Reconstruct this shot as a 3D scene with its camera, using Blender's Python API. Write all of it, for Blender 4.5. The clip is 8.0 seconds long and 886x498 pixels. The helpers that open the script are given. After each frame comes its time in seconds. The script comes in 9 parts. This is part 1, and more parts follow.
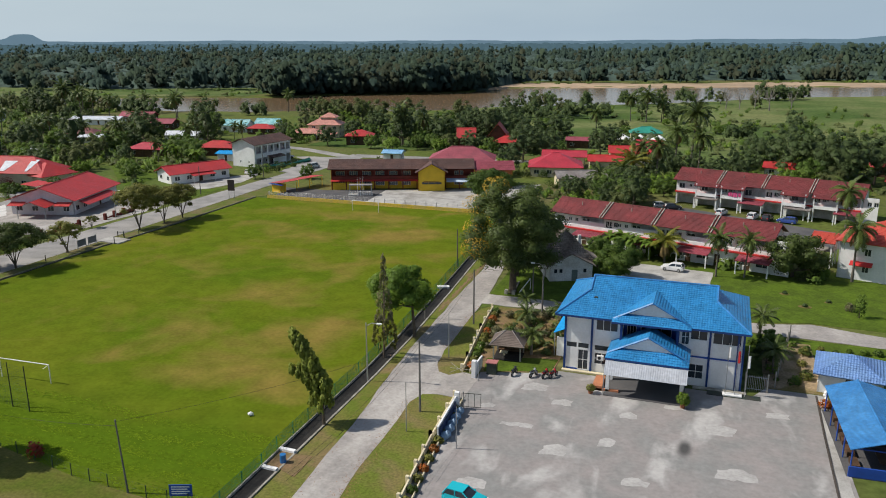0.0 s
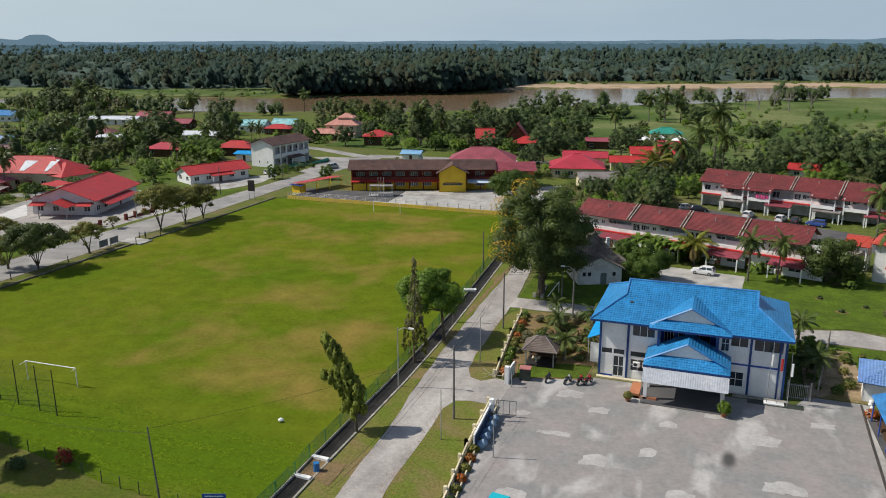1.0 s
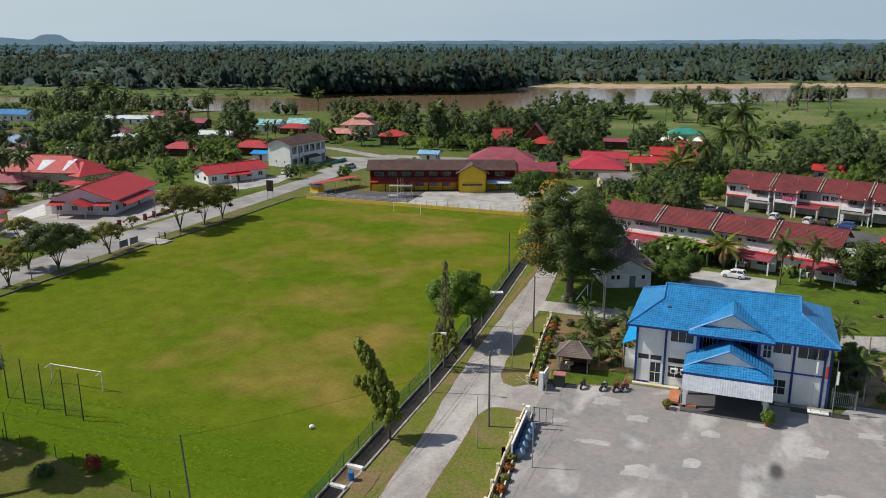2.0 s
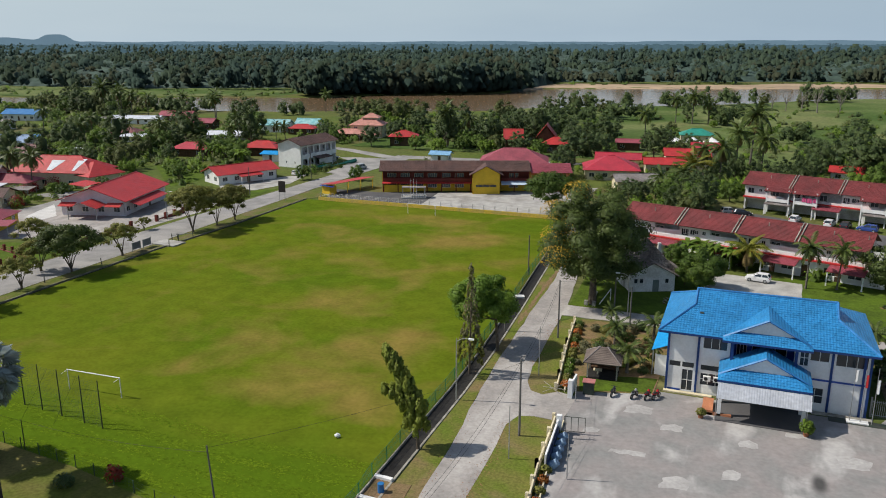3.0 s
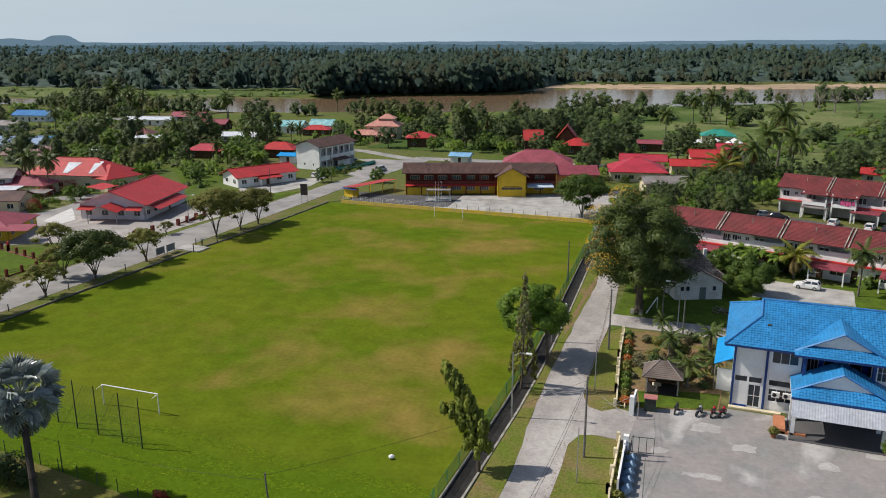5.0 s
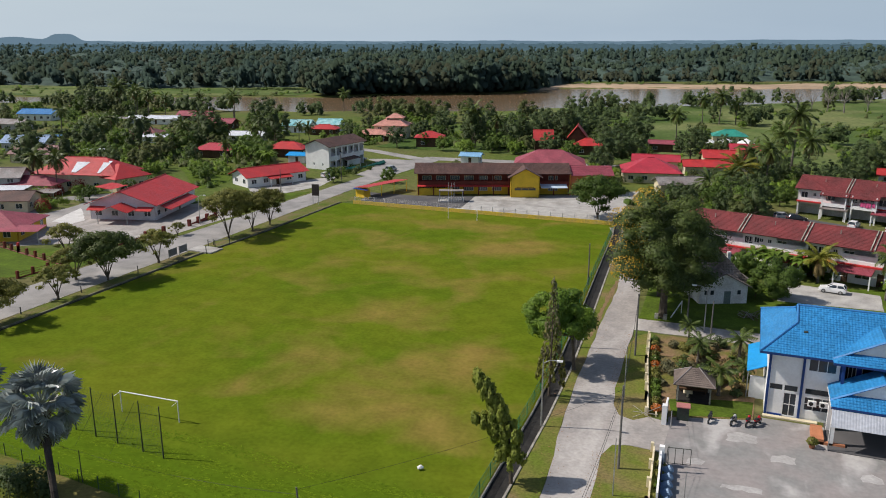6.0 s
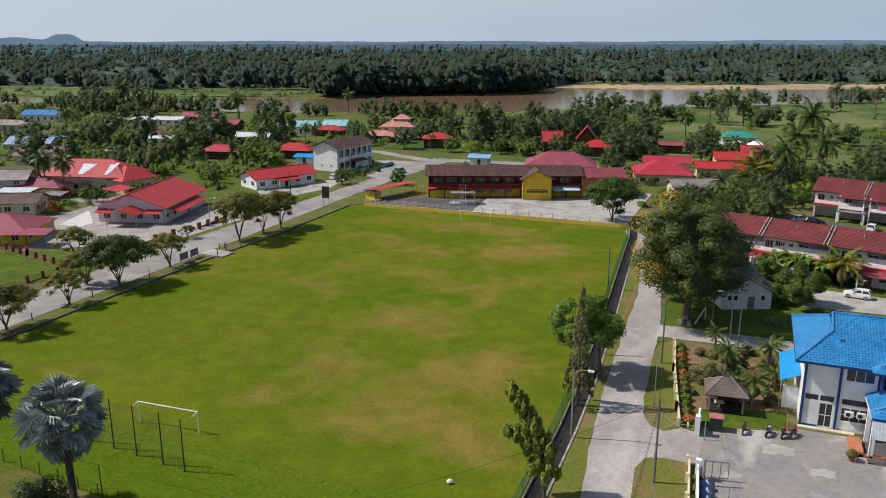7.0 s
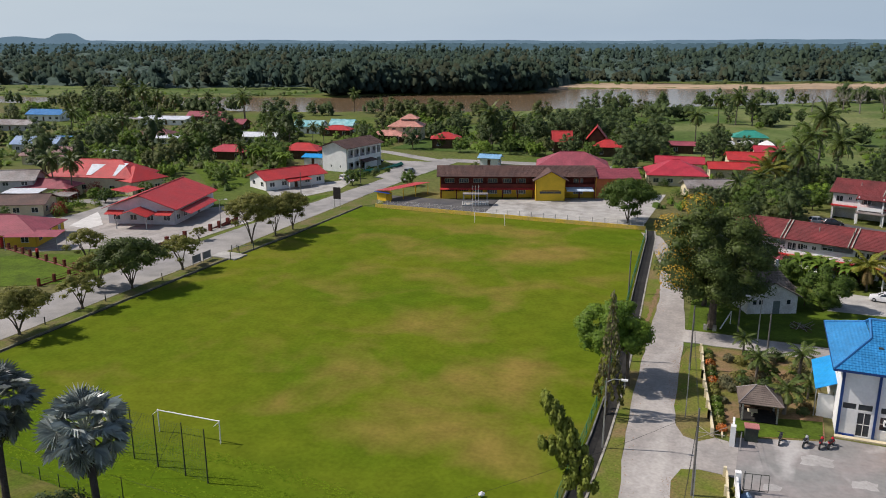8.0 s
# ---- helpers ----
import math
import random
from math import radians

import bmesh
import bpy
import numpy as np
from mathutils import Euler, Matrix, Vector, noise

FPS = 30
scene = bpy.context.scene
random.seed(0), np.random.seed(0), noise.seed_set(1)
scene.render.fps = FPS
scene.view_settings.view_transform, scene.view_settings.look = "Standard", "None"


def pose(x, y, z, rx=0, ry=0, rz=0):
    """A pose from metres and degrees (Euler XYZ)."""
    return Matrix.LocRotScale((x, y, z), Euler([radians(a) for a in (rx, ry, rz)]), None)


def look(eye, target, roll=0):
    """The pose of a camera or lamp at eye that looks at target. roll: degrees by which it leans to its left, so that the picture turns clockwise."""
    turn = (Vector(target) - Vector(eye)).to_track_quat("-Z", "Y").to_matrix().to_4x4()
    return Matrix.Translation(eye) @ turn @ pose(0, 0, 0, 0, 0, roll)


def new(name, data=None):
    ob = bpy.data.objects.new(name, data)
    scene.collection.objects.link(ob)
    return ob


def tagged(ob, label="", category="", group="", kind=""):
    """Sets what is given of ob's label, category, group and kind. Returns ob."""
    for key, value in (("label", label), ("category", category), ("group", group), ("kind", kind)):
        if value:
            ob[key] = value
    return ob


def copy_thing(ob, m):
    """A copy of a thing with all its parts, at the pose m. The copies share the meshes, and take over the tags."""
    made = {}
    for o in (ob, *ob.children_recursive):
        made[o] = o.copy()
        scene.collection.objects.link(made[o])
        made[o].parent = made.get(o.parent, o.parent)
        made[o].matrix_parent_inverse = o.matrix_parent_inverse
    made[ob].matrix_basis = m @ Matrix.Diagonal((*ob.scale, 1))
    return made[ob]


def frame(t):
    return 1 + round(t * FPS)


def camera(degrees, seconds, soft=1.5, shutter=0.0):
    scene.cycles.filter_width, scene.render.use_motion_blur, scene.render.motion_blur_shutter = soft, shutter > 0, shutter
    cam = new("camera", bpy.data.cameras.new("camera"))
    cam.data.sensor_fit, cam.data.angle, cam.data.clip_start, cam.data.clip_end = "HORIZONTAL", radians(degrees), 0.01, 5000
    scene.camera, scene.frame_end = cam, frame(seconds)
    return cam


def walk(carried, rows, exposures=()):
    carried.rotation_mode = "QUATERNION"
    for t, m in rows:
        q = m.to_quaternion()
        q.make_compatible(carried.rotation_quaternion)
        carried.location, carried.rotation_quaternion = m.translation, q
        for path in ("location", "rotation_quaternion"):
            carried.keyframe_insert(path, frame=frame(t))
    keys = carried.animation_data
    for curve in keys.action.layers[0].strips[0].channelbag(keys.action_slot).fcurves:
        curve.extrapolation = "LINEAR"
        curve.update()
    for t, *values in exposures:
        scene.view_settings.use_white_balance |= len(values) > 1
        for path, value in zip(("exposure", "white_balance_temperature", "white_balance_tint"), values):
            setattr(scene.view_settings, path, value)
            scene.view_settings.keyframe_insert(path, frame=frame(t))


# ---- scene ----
cam = camera(58.9, 8.0, soft=1.0)
PATH = [
    (0, (0.724, -0.411, 39.47), (0.079, 1.411, 38.954), -0.1),
    (0.5, (-0.741, 0.084, 39.398), (-1.401, 1.9, 38.883), -0.1),
    (1, (-2.331, 0.615, 39.283), (-3.003, 2.427, 38.768), -0.1),
    (1.5, (-3.988, 1.137, 39.163), (-4.673, 2.944, 38.647), -0.1),
    (3, (-8.972, 2.84, 38.808), (-9.673, 4.642, 38.294), -0.0),
    (3.5, (-10.645, 3.407, 38.776), (-11.348, 5.207, 38.261), -0.0),
    (4, (-12.352, 3.979, 38.695), (-13.057, 5.778, 38.181), 0.0),
    (4.5, (-13.991, 4.554, 38.622), (-14.698, 6.352, 38.107), -0.0),
    (4.7, (-14.65, 4.769, 38.612), (-15.359, 6.568, 38.099), -0.1),
    (6, (-18.979, 6.178, 38.523), (-19.692, 7.974, 38.008), -0.0),
    (6.5, (-20.638, 6.744, 38.541), (-21.353, 8.54, 38.027), -0.0),
    (7, (-22.299, 7.265, 38.567), (-23.013, 9.061, 38.053), -0.0),
    (7.5, (-23.918, 7.757, 38.581), (-24.633, 9.552, 38.066), -0.0),
    (8, (-25.543, 8.275, 38.609), (-26.26, 10.069, 38.093), -0.0),
]
walk(cam, [(t, look(eye, target, roll)) for t, eye, target, roll in PATH], [(0.0, 0.0, 6500, 10), (3.0, 0.0, 6500, 10), (8.0, 0.02, 6520, 15)])

# ---- light ----
SUN = Vector((-0.655, -0.17, 0.735)).normalized()
sun_data = bpy.data.lights.new("sun", "SUN")
sun_data.energy, sun_data.angle, sun_data.color = 4.6, radians(0.6), (1.0, 0.945, 0.85)
sun = new("sun", sun_data)
sun.matrix_world = look((0, 0, 0), tuple(-SUN))
world = bpy.data.worlds.new("sky")
scene.world = world
world.use_nodes = True
wn, wl = world.node_tree.nodes, world.node_tree.links
sky = wn.new("ShaderNodeTexSky")
sky.sky_type, sky.sun_disc = "NISHITA", False
sky.sun_elevation, sky.sun_rotation = math.asin(SUN.z), math.atan2(SUN.x, SUN.y)
sky.altitude, sky.air_density, sky.dust_density, sky.ozone_density = 30, 1.0, 1.2, 1.5
# pale haze low over the horizon, with a faint cloud veil
tc = wn.new("ShaderNodeTexCoord")
mp = wn.new("ShaderNodeMapping")
mp.inputs["Scale"].default_value = (1.6, 1.6, 9.0)
cn = wn.new("ShaderNodeTexNoise")
cn.inputs["Scale"].default_value, cn.inputs["Detail"].default_value = 1.3, 4.0
sz = wn.new("ShaderNodeSeparateXYZ")
low = wn.new("ShaderNodeMapRange")
low.inputs["From Min"].default_value, low.inputs["From Max"].default_value = 0.0, 0.42
low.inputs["To Min"].default_value, low.inputs["To Max"].default_value = 0.92, 0.12
tint = wn.new("ShaderNodeMix")
tint.data_type = "RGBA"
tint.inputs["A"].default_value, tint.inputs["B"].default_value = (3.95, 5.25, 6.6, 1), (5.8, 7.0, 7.8, 1)
cr = wn.new("ShaderNodeMapRange")
cr.inputs["From Min"].default_value, cr.inputs["From Max"].default_value = 0.38, 0.66
veil = wn.new("ShaderNodeMix")
veil.data_type = "RGBA"
wl.new(tc.outputs["Generated"], mp.inputs["Vector"])
wl.new(mp.outputs["Vector"], cn.inputs["Vector"])
wl.new(cn.outputs["Fac"], cr.inputs["Value"])
# the haze is brighter towards the sun
near_sun, whiter = wn.new("ShaderNodeMapRange"), wn.new("ShaderNodeMath")
near_sun.inputs["From Min"].default_value, near_sun.inputs["From Max"].default_value = 0.25, -0.95
near_sun.inputs["To Max"].default_value = 0.85
whiter.operation, whiter.use_clamp = "MULTIPLY_ADD", True
whiter.inputs[1].default_value = 0.3
wl.new(cr.outputs["Result"], whiter.inputs[0])
wl.new(near_sun.outputs["Result"], whiter.inputs[2])
wl.new(whiter.outputs["Value"], tint.inputs["Factor"])
wl.new(tc.outputs["Generated"], sz.inputs[0])
wl.new(sz.outputs["Z"], low.inputs["Value"])
wl.new(sz.outputs["X"], near_sun.inputs["Value"])
wl.new(low.outputs["Result"], veil.inputs["Factor"])
wl.new(sky.outputs["Color"], veil.inputs["A"])
wl.new(tint.outputs["Result"], veil.inputs["B"])
wl.new(veil.outputs["Result"], wn["Background"].inputs["Color"])
wn["Background"].inputs["Strength"].default_value = 0.092

# ---- materials ----
MATS = {}


def patch(n, l, geo, x, y, rx, ry):
    """1 in the middle of an oval on the ground, falling softly to 0 at its rim."""
    off, div, dist, fall = n.new("ShaderNodeVectorMath"), n.new("ShaderNodeVectorMath"), n.new("ShaderNodeVectorMath"), n.new("ShaderNodeMapRange")
    off.operation, div.operation, dist.operation = "SUBTRACT", "MULTIPLY", "LENGTH"
    off.inputs[1].default_value, div.inputs[1].default_value = (x, y, 0), (1 / rx, 1 / ry, 0)
    fall.interpolation_type = "SMOOTHSTEP"
    fall.inputs["From Min"].default_value, fall.inputs["From Max"].default_value = 1.0, 0.25
    l.new(geo.outputs["Position"], off.inputs[0])
    l.new(off.outputs["Vector"], div.inputs[0])
    l.new(div.outputs["Vector"], dist.inputs[0])
    l.new(dist.outputs["Value"], fall.inputs["Value"])
    return fall.outputs["Result"]


def mat(name, c1, c2=None, rough=0.8, scale=0.6, fine=12.0, contrast=0.25, bump=0.15, metal=0.0, spread=0.0, leaf=0.0, spec=0.3, c3=None, scale3=0.05, worn=(), marks=(), mark_c=None, distort=0.8, edge=None, stretch=None, mottle=None):
    """Two colours mixed by coarse noise, fine grain over it, bump; spread varies it from object to object and clump to clump.
    worn: places (x, y, rx, ry, amount) where the third colour gathers; marks: stains (x, y, rx, ry) of their own colour;
    edge, stretch: how sharp the third colour's patches are and how they run; mottle: (scale, amount) of blotches in between."""
    if name in MATS:
        return MATS[name]
    m = bpy.data.materials.new(name)
    m.use_nodes = True
    n, l = m.node_tree.nodes, m.node_tree.links
    b = n["Principled BSDF"]
    geo = n.new("ShaderNodeNewGeometry")
    c2 = c2 or tuple(v * 0.75 for v in c1)
    big = n.new("ShaderNodeTexNoise")
    big.inputs["Scale"].default_value, big.inputs["Detail"].default_value = scale, 4.0
    ramp = n.new("ShaderNodeMapRange")
    ramp.inputs["From Min"].default_value, ramp.inputs["From Max"].default_value = 0.36, 0.64
    mix = n.new("ShaderNodeMix")
    mix.data_type = "RGBA"
    mix.inputs["A"].default_value, mix.inputs["B"].default_value = (*c1, 1), (*c2, 1)
    l.new(geo.outputs["Position"], big.inputs["Vector"])
    l.new(big.outputs["Fac"], ramp.inputs["Value"])
    l.new(ramp.outputs["Result"], mix.inputs["Factor"])
    colour = mix.outputs["Result"]
    if c3:
        wide = n.new("ShaderNodeTexNoise")
        wide.inputs["Scale"].default_value, wide.inputs["Detail"].default_value = scale3, 4.0
        wide.inputs["Distortion"].default_value = 0.5 if worn else distort
        r3 = n.new("ShaderNodeMapRange")
        r3.inputs["From Min"].default_value, r3.inputs["From Max"].default_value = edge or ((0.50, 0.78) if worn else (0.45, 0.62))
        mix3 = n.new("ShaderNodeMix")
        mix3.data_type = "RGBA"
        mix3.inputs["B"].default_value = (*c3, 1)
        if stretch:
            lay = n.new("ShaderNodeMapping")
            lay.inputs["Scale"].default_value = stretch
            l.new(geo.outputs["Position"], lay.inputs["Vector"])
            l.new(lay.outputs["Vector"], wide.inputs["Vector"])
        else:
            l.new(geo.outputs["Position"], wide.inputs["Vector"])
        value = wide.outputs["Fac"]
        for wx, wy, rx, ry, amount in worn:
            more = n.new("ShaderNodeMath")
            more.operation = "MULTIPLY_ADD"
            more.inputs[1].default_value = amount
            l.new(patch(n, l, geo, wx, wy, rx, ry), more.inputs[0])
            l.new(value, more.inputs[2])
            value = more.outputs[0]
        l.new(value, r3.inputs["Value"])
        l.new(r3.outputs["Result"], mix3.inputs["Factor"])
        l.new(colour, mix3.inputs["A"])
        colour = mix3.outputs["Result"]
    for wx, wy, rx, ry in marks:
        mm = n.new("ShaderNodeMix")
        mm.data_type = "RGBA"
        mm.inputs["B"].default_value = (*mark_c, 1)
        l.new(patch(n, l, geo, wx, wy, rx, ry), mm.inputs["Factor"])
        l.new(colour, mm.inputs["A"])
        colour = mm.outputs["Result"]
    grain = n.new("ShaderNodeTexNoise")
    grain.inputs["Scale"].default_value, grain.inputs["Detail"].default_value = fine, 3.0
    l.new(geo.outputs["Position"], grain.inputs["Vector"])
    gr = n.new("ShaderNodeMapRange")
    gr.inputs["From Min"].default_value, gr.inputs["From Max"].default_value = 0.3, 0.7
    gr.inputs["To Min"].default_value, gr.inputs["To Max"].default_value = 1 - contrast, 1 + contrast
    l.new(grain.outputs["Fac"], gr.inputs["Value"])
    factor = gr.outputs["Result"]
    if mottle:
        mo, mr = n.new("ShaderNodeTexNoise"), n.new("ShaderNodeMapRange")
        mo.inputs["Scale"].default_value, mo.inputs["Detail"].default_value = mottle[0], 5.0
        mr.inputs["From Min"].default_value, mr.inputs["From Max"].default_value = 0.32, 0.68
        mr.inputs["To Min"].default_value, mr.inputs["To Max"].default_value = 1 - mottle[1], 1 + mottle[1]
        both = n.new("ShaderNodeMath")
        both.operation = "MULTIPLY"
        l.new(geo.outputs["Position"], mo.inputs["Vector"])
        l.new(mo.outputs["Fac"], mr.inputs["Value"])
        l.new(mr.outputs["Result"], both.inputs[0])
        l.new(factor, both.inputs[1])
        factor = both.outputs[0]
    if spread:
        info = n.new("ShaderNodeObjectInfo")
        add = n.new("ShaderNodeMath")
        add.operation = "ADD"
        l.new(info.outputs["Random"], add.inputs[0])
        l.new(geo.outputs["Random Per Island"], add.inputs[1])
        sr = n.new("ShaderNodeMapRange")
        sr.inputs["From Max"].default_value = 2.0
        sr.inputs["To Min"].default_value, sr.inputs["To Max"].default_value = 1 - spread, 1 + spread
        l.new(add.outputs[0], sr.inputs["Value"])
        mul = n.new("ShaderNodeMath")
        mul.operation = "MULTIPLY"
        l.new(factor, mul.inputs[0])
        l.new(sr.outputs["Result"], mul.inputs[1])
        factor = mul.outputs[0]
    scl = n.new("ShaderNodeVectorMath")
    scl.operation = "SCALE"
    l.new(colour, scl.inputs[0])
    l.new(factor, scl.inputs["Scale"])
    l.new(scl.outputs["Vector"], b.inputs["Base Color"])
    b.inputs["Roughness"].default_value, b.inputs["Metallic"].default_value = rough, metal
    b.inputs["Specular IOR Level"].default_value = spec
    if bump:
        bp = n.new("ShaderNodeBump")
        bp.inputs["Strength"].default_value, bp.inputs["Distance"].default_value = bump, 0.05
        l.new(grain.outputs["Fac"], bp.inputs["Height"])
        l.new(bp.outputs["Normal"], b.inputs["Normal"])
    if leaf:
        tr = n.new("ShaderNodeBsdfTranslucent")
        l.new(scl.outputs["Vector"], tr.inputs["Color"])
        ms = n.new("ShaderNodeMixShader")
        ms.inputs["Fac"].default_value = leaf
        l.new(b.outputs["BSDF"], ms.inputs[1])
        l.new(tr.outputs["BSDF"], ms.inputs[2])
        l.new(ms.outputs["Shader"], n["Material Output"].inputs["Surface"])
    MATS[name] = m
    return m


def roof_mat(name, c1, c2, across=0.30, up=0.35, rough=0.45, relief=0.6, wear=0.5):
    """Roofing laid out along the slope (UV in metres): ribs or tiles, with streaks and weathered patches."""
    m = mat(name, c1, c2, rough=rough, scale=0.35, fine=3.0, contrast=0.16 * wear + 0.05, bump=0.0, spec=0.4, mottle=(0.7, 0.10 + 0.08 * wear))
    n, l = m.node_tree.nodes, m.node_tree.links
    b = n["Principled BSDF"]
    uv = n.new("ShaderNodeUVMap")
    sep = n.new("ShaderNodeSeparateXYZ")
    l.new(uv.outputs["UV"], sep.inputs[0])

    def wave(out, period, power):
        a = n.new("ShaderNodeMath")
        a.operation = "MULTIPLY"
        a.inputs[1].default_value = 2 * math.pi / period
        l.new(sep.outputs[out], a.inputs[0])
        s = n.new("ShaderNodeMath")
        s.operation = "SINE"
        l.new(a.outputs[0], s.inputs[0])
        h = n.new("ShaderNodeMath")
        h.operation = "MULTIPLY_ADD"
        h.inputs[1].default_value, h.inputs[2].default_value = power, power
        l.new(s.outputs[0], h.inputs[0])
        return h.outputs[0]
    hx = wave("X", across, 0.5)
    height = hx
    if up:
        hy = wave("Y", up, 0.5)
        mx = n.new("ShaderNodeMath")
        mx.operation = "ADD"
        l.new(hx, mx.inputs[0])
        l.new(hy, mx.inputs[1])
        height = mx.outputs[0]
    bp = n.new("ShaderNodeBump")
    bp.inputs["Strength"].default_value, bp.inputs["Distance"].default_value = relief, 0.06
    l.new(height, bp.inputs["Height"])
    l.new(bp.outputs["Normal"], b.inputs["Normal"])
    return m


def glass_mat(name, tint, rough=0.08):
    return mat(name, tint, rough=rough, contrast=0.1, bump=0.0, spec=0.6)


FIELD = mat("field_grass", (0.080, 0.122, 0.007), (0.112, 0.136, 0.010), rough=0.95, scale=0.05, fine=1.9, contrast=0.11, bump=0.4, c3=(0.190, 0.146, 0.034), scale3=0.09, worn=((-54, 84, 19, 17, 0.18), (-46, 74, 9, 7, 0.08), (-68, 104, 20, 9, 0.07), (-60, 148, 24, 13, 0.13), (-92, 142, 17, 12, 0.12), (-78, 160, 26, 7, 0.08), (-58, 122, 18, 9, 0.07), (-66, 92, 7, 5, -0.08), (-84, 126, 14, 6, 0.07), (-74, 64, 42, 11, -0.16), (-100, 82, 22, 34, -0.08)), marks=((-72, 55, 52, 9), (-48, 57, 16, 7), (-95, 60, 20, 8)), mark_c=(0.072, 0.122, 0.006), spec=0.02, mottle=(0.35, 0.12))
LAWN = mat("lawn_grass", (0.084, 0.132, 0.013), (0.060, 0.092, 0.012), rough=0.95, scale=0.25, fine=3.0, contrast=0.2, bump=0.5, spec=0.1, mottle=(0.9, 0.14))
VERGE = mat("verge_grass", (0.108, 0.142, 0.02), (0.145, 0.14, 0.036), rough=0.95, scale=0.35, fine=4.0, contrast=0.25, bump=0.5, spec=0.1, c3=(0.185, 0.14, 0.065), scale3=0.14)
MEADOW = mat("meadow_grass", (0.110, 0.148, 0.046), (0.148, 0.162, 0.062), rough=0.95, scale=0.03, fine=0.5, contrast=0.25, bump=0.4, spec=0.1, c3=(0.055, 0.095, 0.02), scale3=0.012)
SANDY = mat("tan_sand", (0.34, 0.255, 0.165), (0.25, 0.185, 0.11), rough=0.95, scale=0.5, fine=4.0, contrast=0.25, bump=0.4, spec=0.1, c3=(0.16, 0.13, 0.05), scale3=0.3)
SOIL = mat("garden_soil", (0.20, 0.125, 0.065), (0.11, 0.11, 0.03), rough=0.95, scale=0.5, fine=5.0, contrast=0.3, bump=0.5, spec=0.1)
TARMAC = mat("worn_tarmac", (0.27, 0.26, 0.25), (0.205, 0.198, 0.19), rough=0.9, scale=0.35, fine=9.0, contrast=0.12, bump=0.25, spec=0.2, c3=(0.31, 0.295, 0.28), scale3=0.11)
LANE = mat("lane_tarmac", (0.33, 0.303, 0.281), (0.268, 0.25, 0.235), rough=0.9, scale=0.4, fine=3.0, contrast=0.10, bump=0.25, spec=0.2, c3=(0.41, 0.385, 0.36), scale3=0.2, stretch=(1.0, 0.3, 1.0), edge=(0.48, 0.66), mottle=(1.4, 0.08))
ASPHALT = mat("dark_asphalt", (0.075, 0.075, 0.08), (0.11, 0.105, 0.105), rough=0.9, scale=0.2, fine=8.0, contrast=0.15, bump=0.2, spec=0.2)
CONCRETE = mat("lot_concrete", (0.272, 0.246, 0.236), (0.222, 0.22, 0.212), rough=0.88, scale=0.22, fine=2.2, contrast=0.08, bump=0.15, spec=0.25, c3=(0.40, 0.385, 0.37), scale3=0.22, distort=0.35, edge=(0.55, 0.66), stretch=(1.0, 0.45, 1.0), mottle=(0.9, 0.07), marks=((-0.1, 74.0, 1.0, 2.4), (-7.0, 84.6, 1.2, 0.8)), mark_c=(0.07, 0.068, 0.066))
PALE = mat("pale_concrete", (0.40, 0.385, 0.36), (0.32, 0.31, 0.29), rough=0.88, scale=0.4, fine=6.0, contrast=0.12, bump=0.15, spec=0.25, mottle=(0.5, 0.12), c3=(0.25, 0.235, 0.215), scale3=0.12, edge=(0.52, 0.66))
KERB = mat("kerb_concrete", (0.38, 0.36, 0.31), (0.2, 0.185, 0.16), rough=0.9, scale=0.9, fine=8.0, contrast=0.2, bump=0.3)
# near-black colour holds the shade down inside a drain
DRAIN = mat("shade_dark_concrete", (0.026, 0.024, 0.021), (0.014, 0.013, 0.012), rough=0.85, scale=0.5, fine=3.0, contrast=0.35, bump=0.3)
SAND = mat("river_sand", (0.40, 0.29, 0.19), (0.30, 0.22, 0.145), rough=0.95, scale=0.02, fine=0.2, contrast=0.12, bump=0.2, mottle=(0.05, 0.12))
WHITE = mat("white_paint", (0.78, 0.78, 0.77), (0.68, 0.68, 0.67), rough=0.7, scale=0.5, fine=4.0, contrast=0.06, bump=0.05)
CREAM = mat("cream_paint", (0.66, 0.58, 0.40), (0.55, 0.48, 0.33), rough=0.75, scale=0.5, fine=4.0, contrast=0.08, bump=0.05)
GREYWALL = mat("grey_plaster", (0.50, 0.48, 0.50), (0.42, 0.40, 0.41), rough=0.8, scale=0.5, fine=4.0, contrast=0.08, bump=0.08)
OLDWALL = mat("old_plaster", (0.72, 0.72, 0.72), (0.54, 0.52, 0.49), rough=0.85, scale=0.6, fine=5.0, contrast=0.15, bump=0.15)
YELLOW = mat("yellow_paint", (0.72, 0.47, 0.035), (0.62, 0.40, 0.03), rough=0.7, scale=0.5, fine=4.0, contrast=0.08, bump=0.05)
MAROON = mat("maroon_paint", (0.16, 0.028, 0.018), (0.11, 0.02, 0.014), rough=0.7, scale=0.5, fine=4.0, contrast=0.1, bump=0.05)
REDPAINT = mat("red_paint", (0.50, 0.03, 0.03), (0.40, 0.03, 0.03), rough=0.6, scale=0.5, fine=4.0, contrast=0.1, bump=0.05)
NAVYPAINT = mat("navy_paint", (0.016, 0.052, 0.19), (0.013, 0.042, 0.15), rough=0.55, scale=0.5, fine=4.0, contrast=0.1, bump=0.05)
BLUEPAINT = mat("blue_paint", (0.02, 0.075, 0.36), (0.018, 0.06, 0.28), rough=0.55, scale=0.5, fine=4.0, contrast=0.08, bump=0.05)
WOOD = mat("dark_timber", (0.10, 0.055, 0.03), (0.06, 0.035, 0.02), rough=0.8, scale=1.0, fine=8.0, contrast=0.25, bump=0.2)
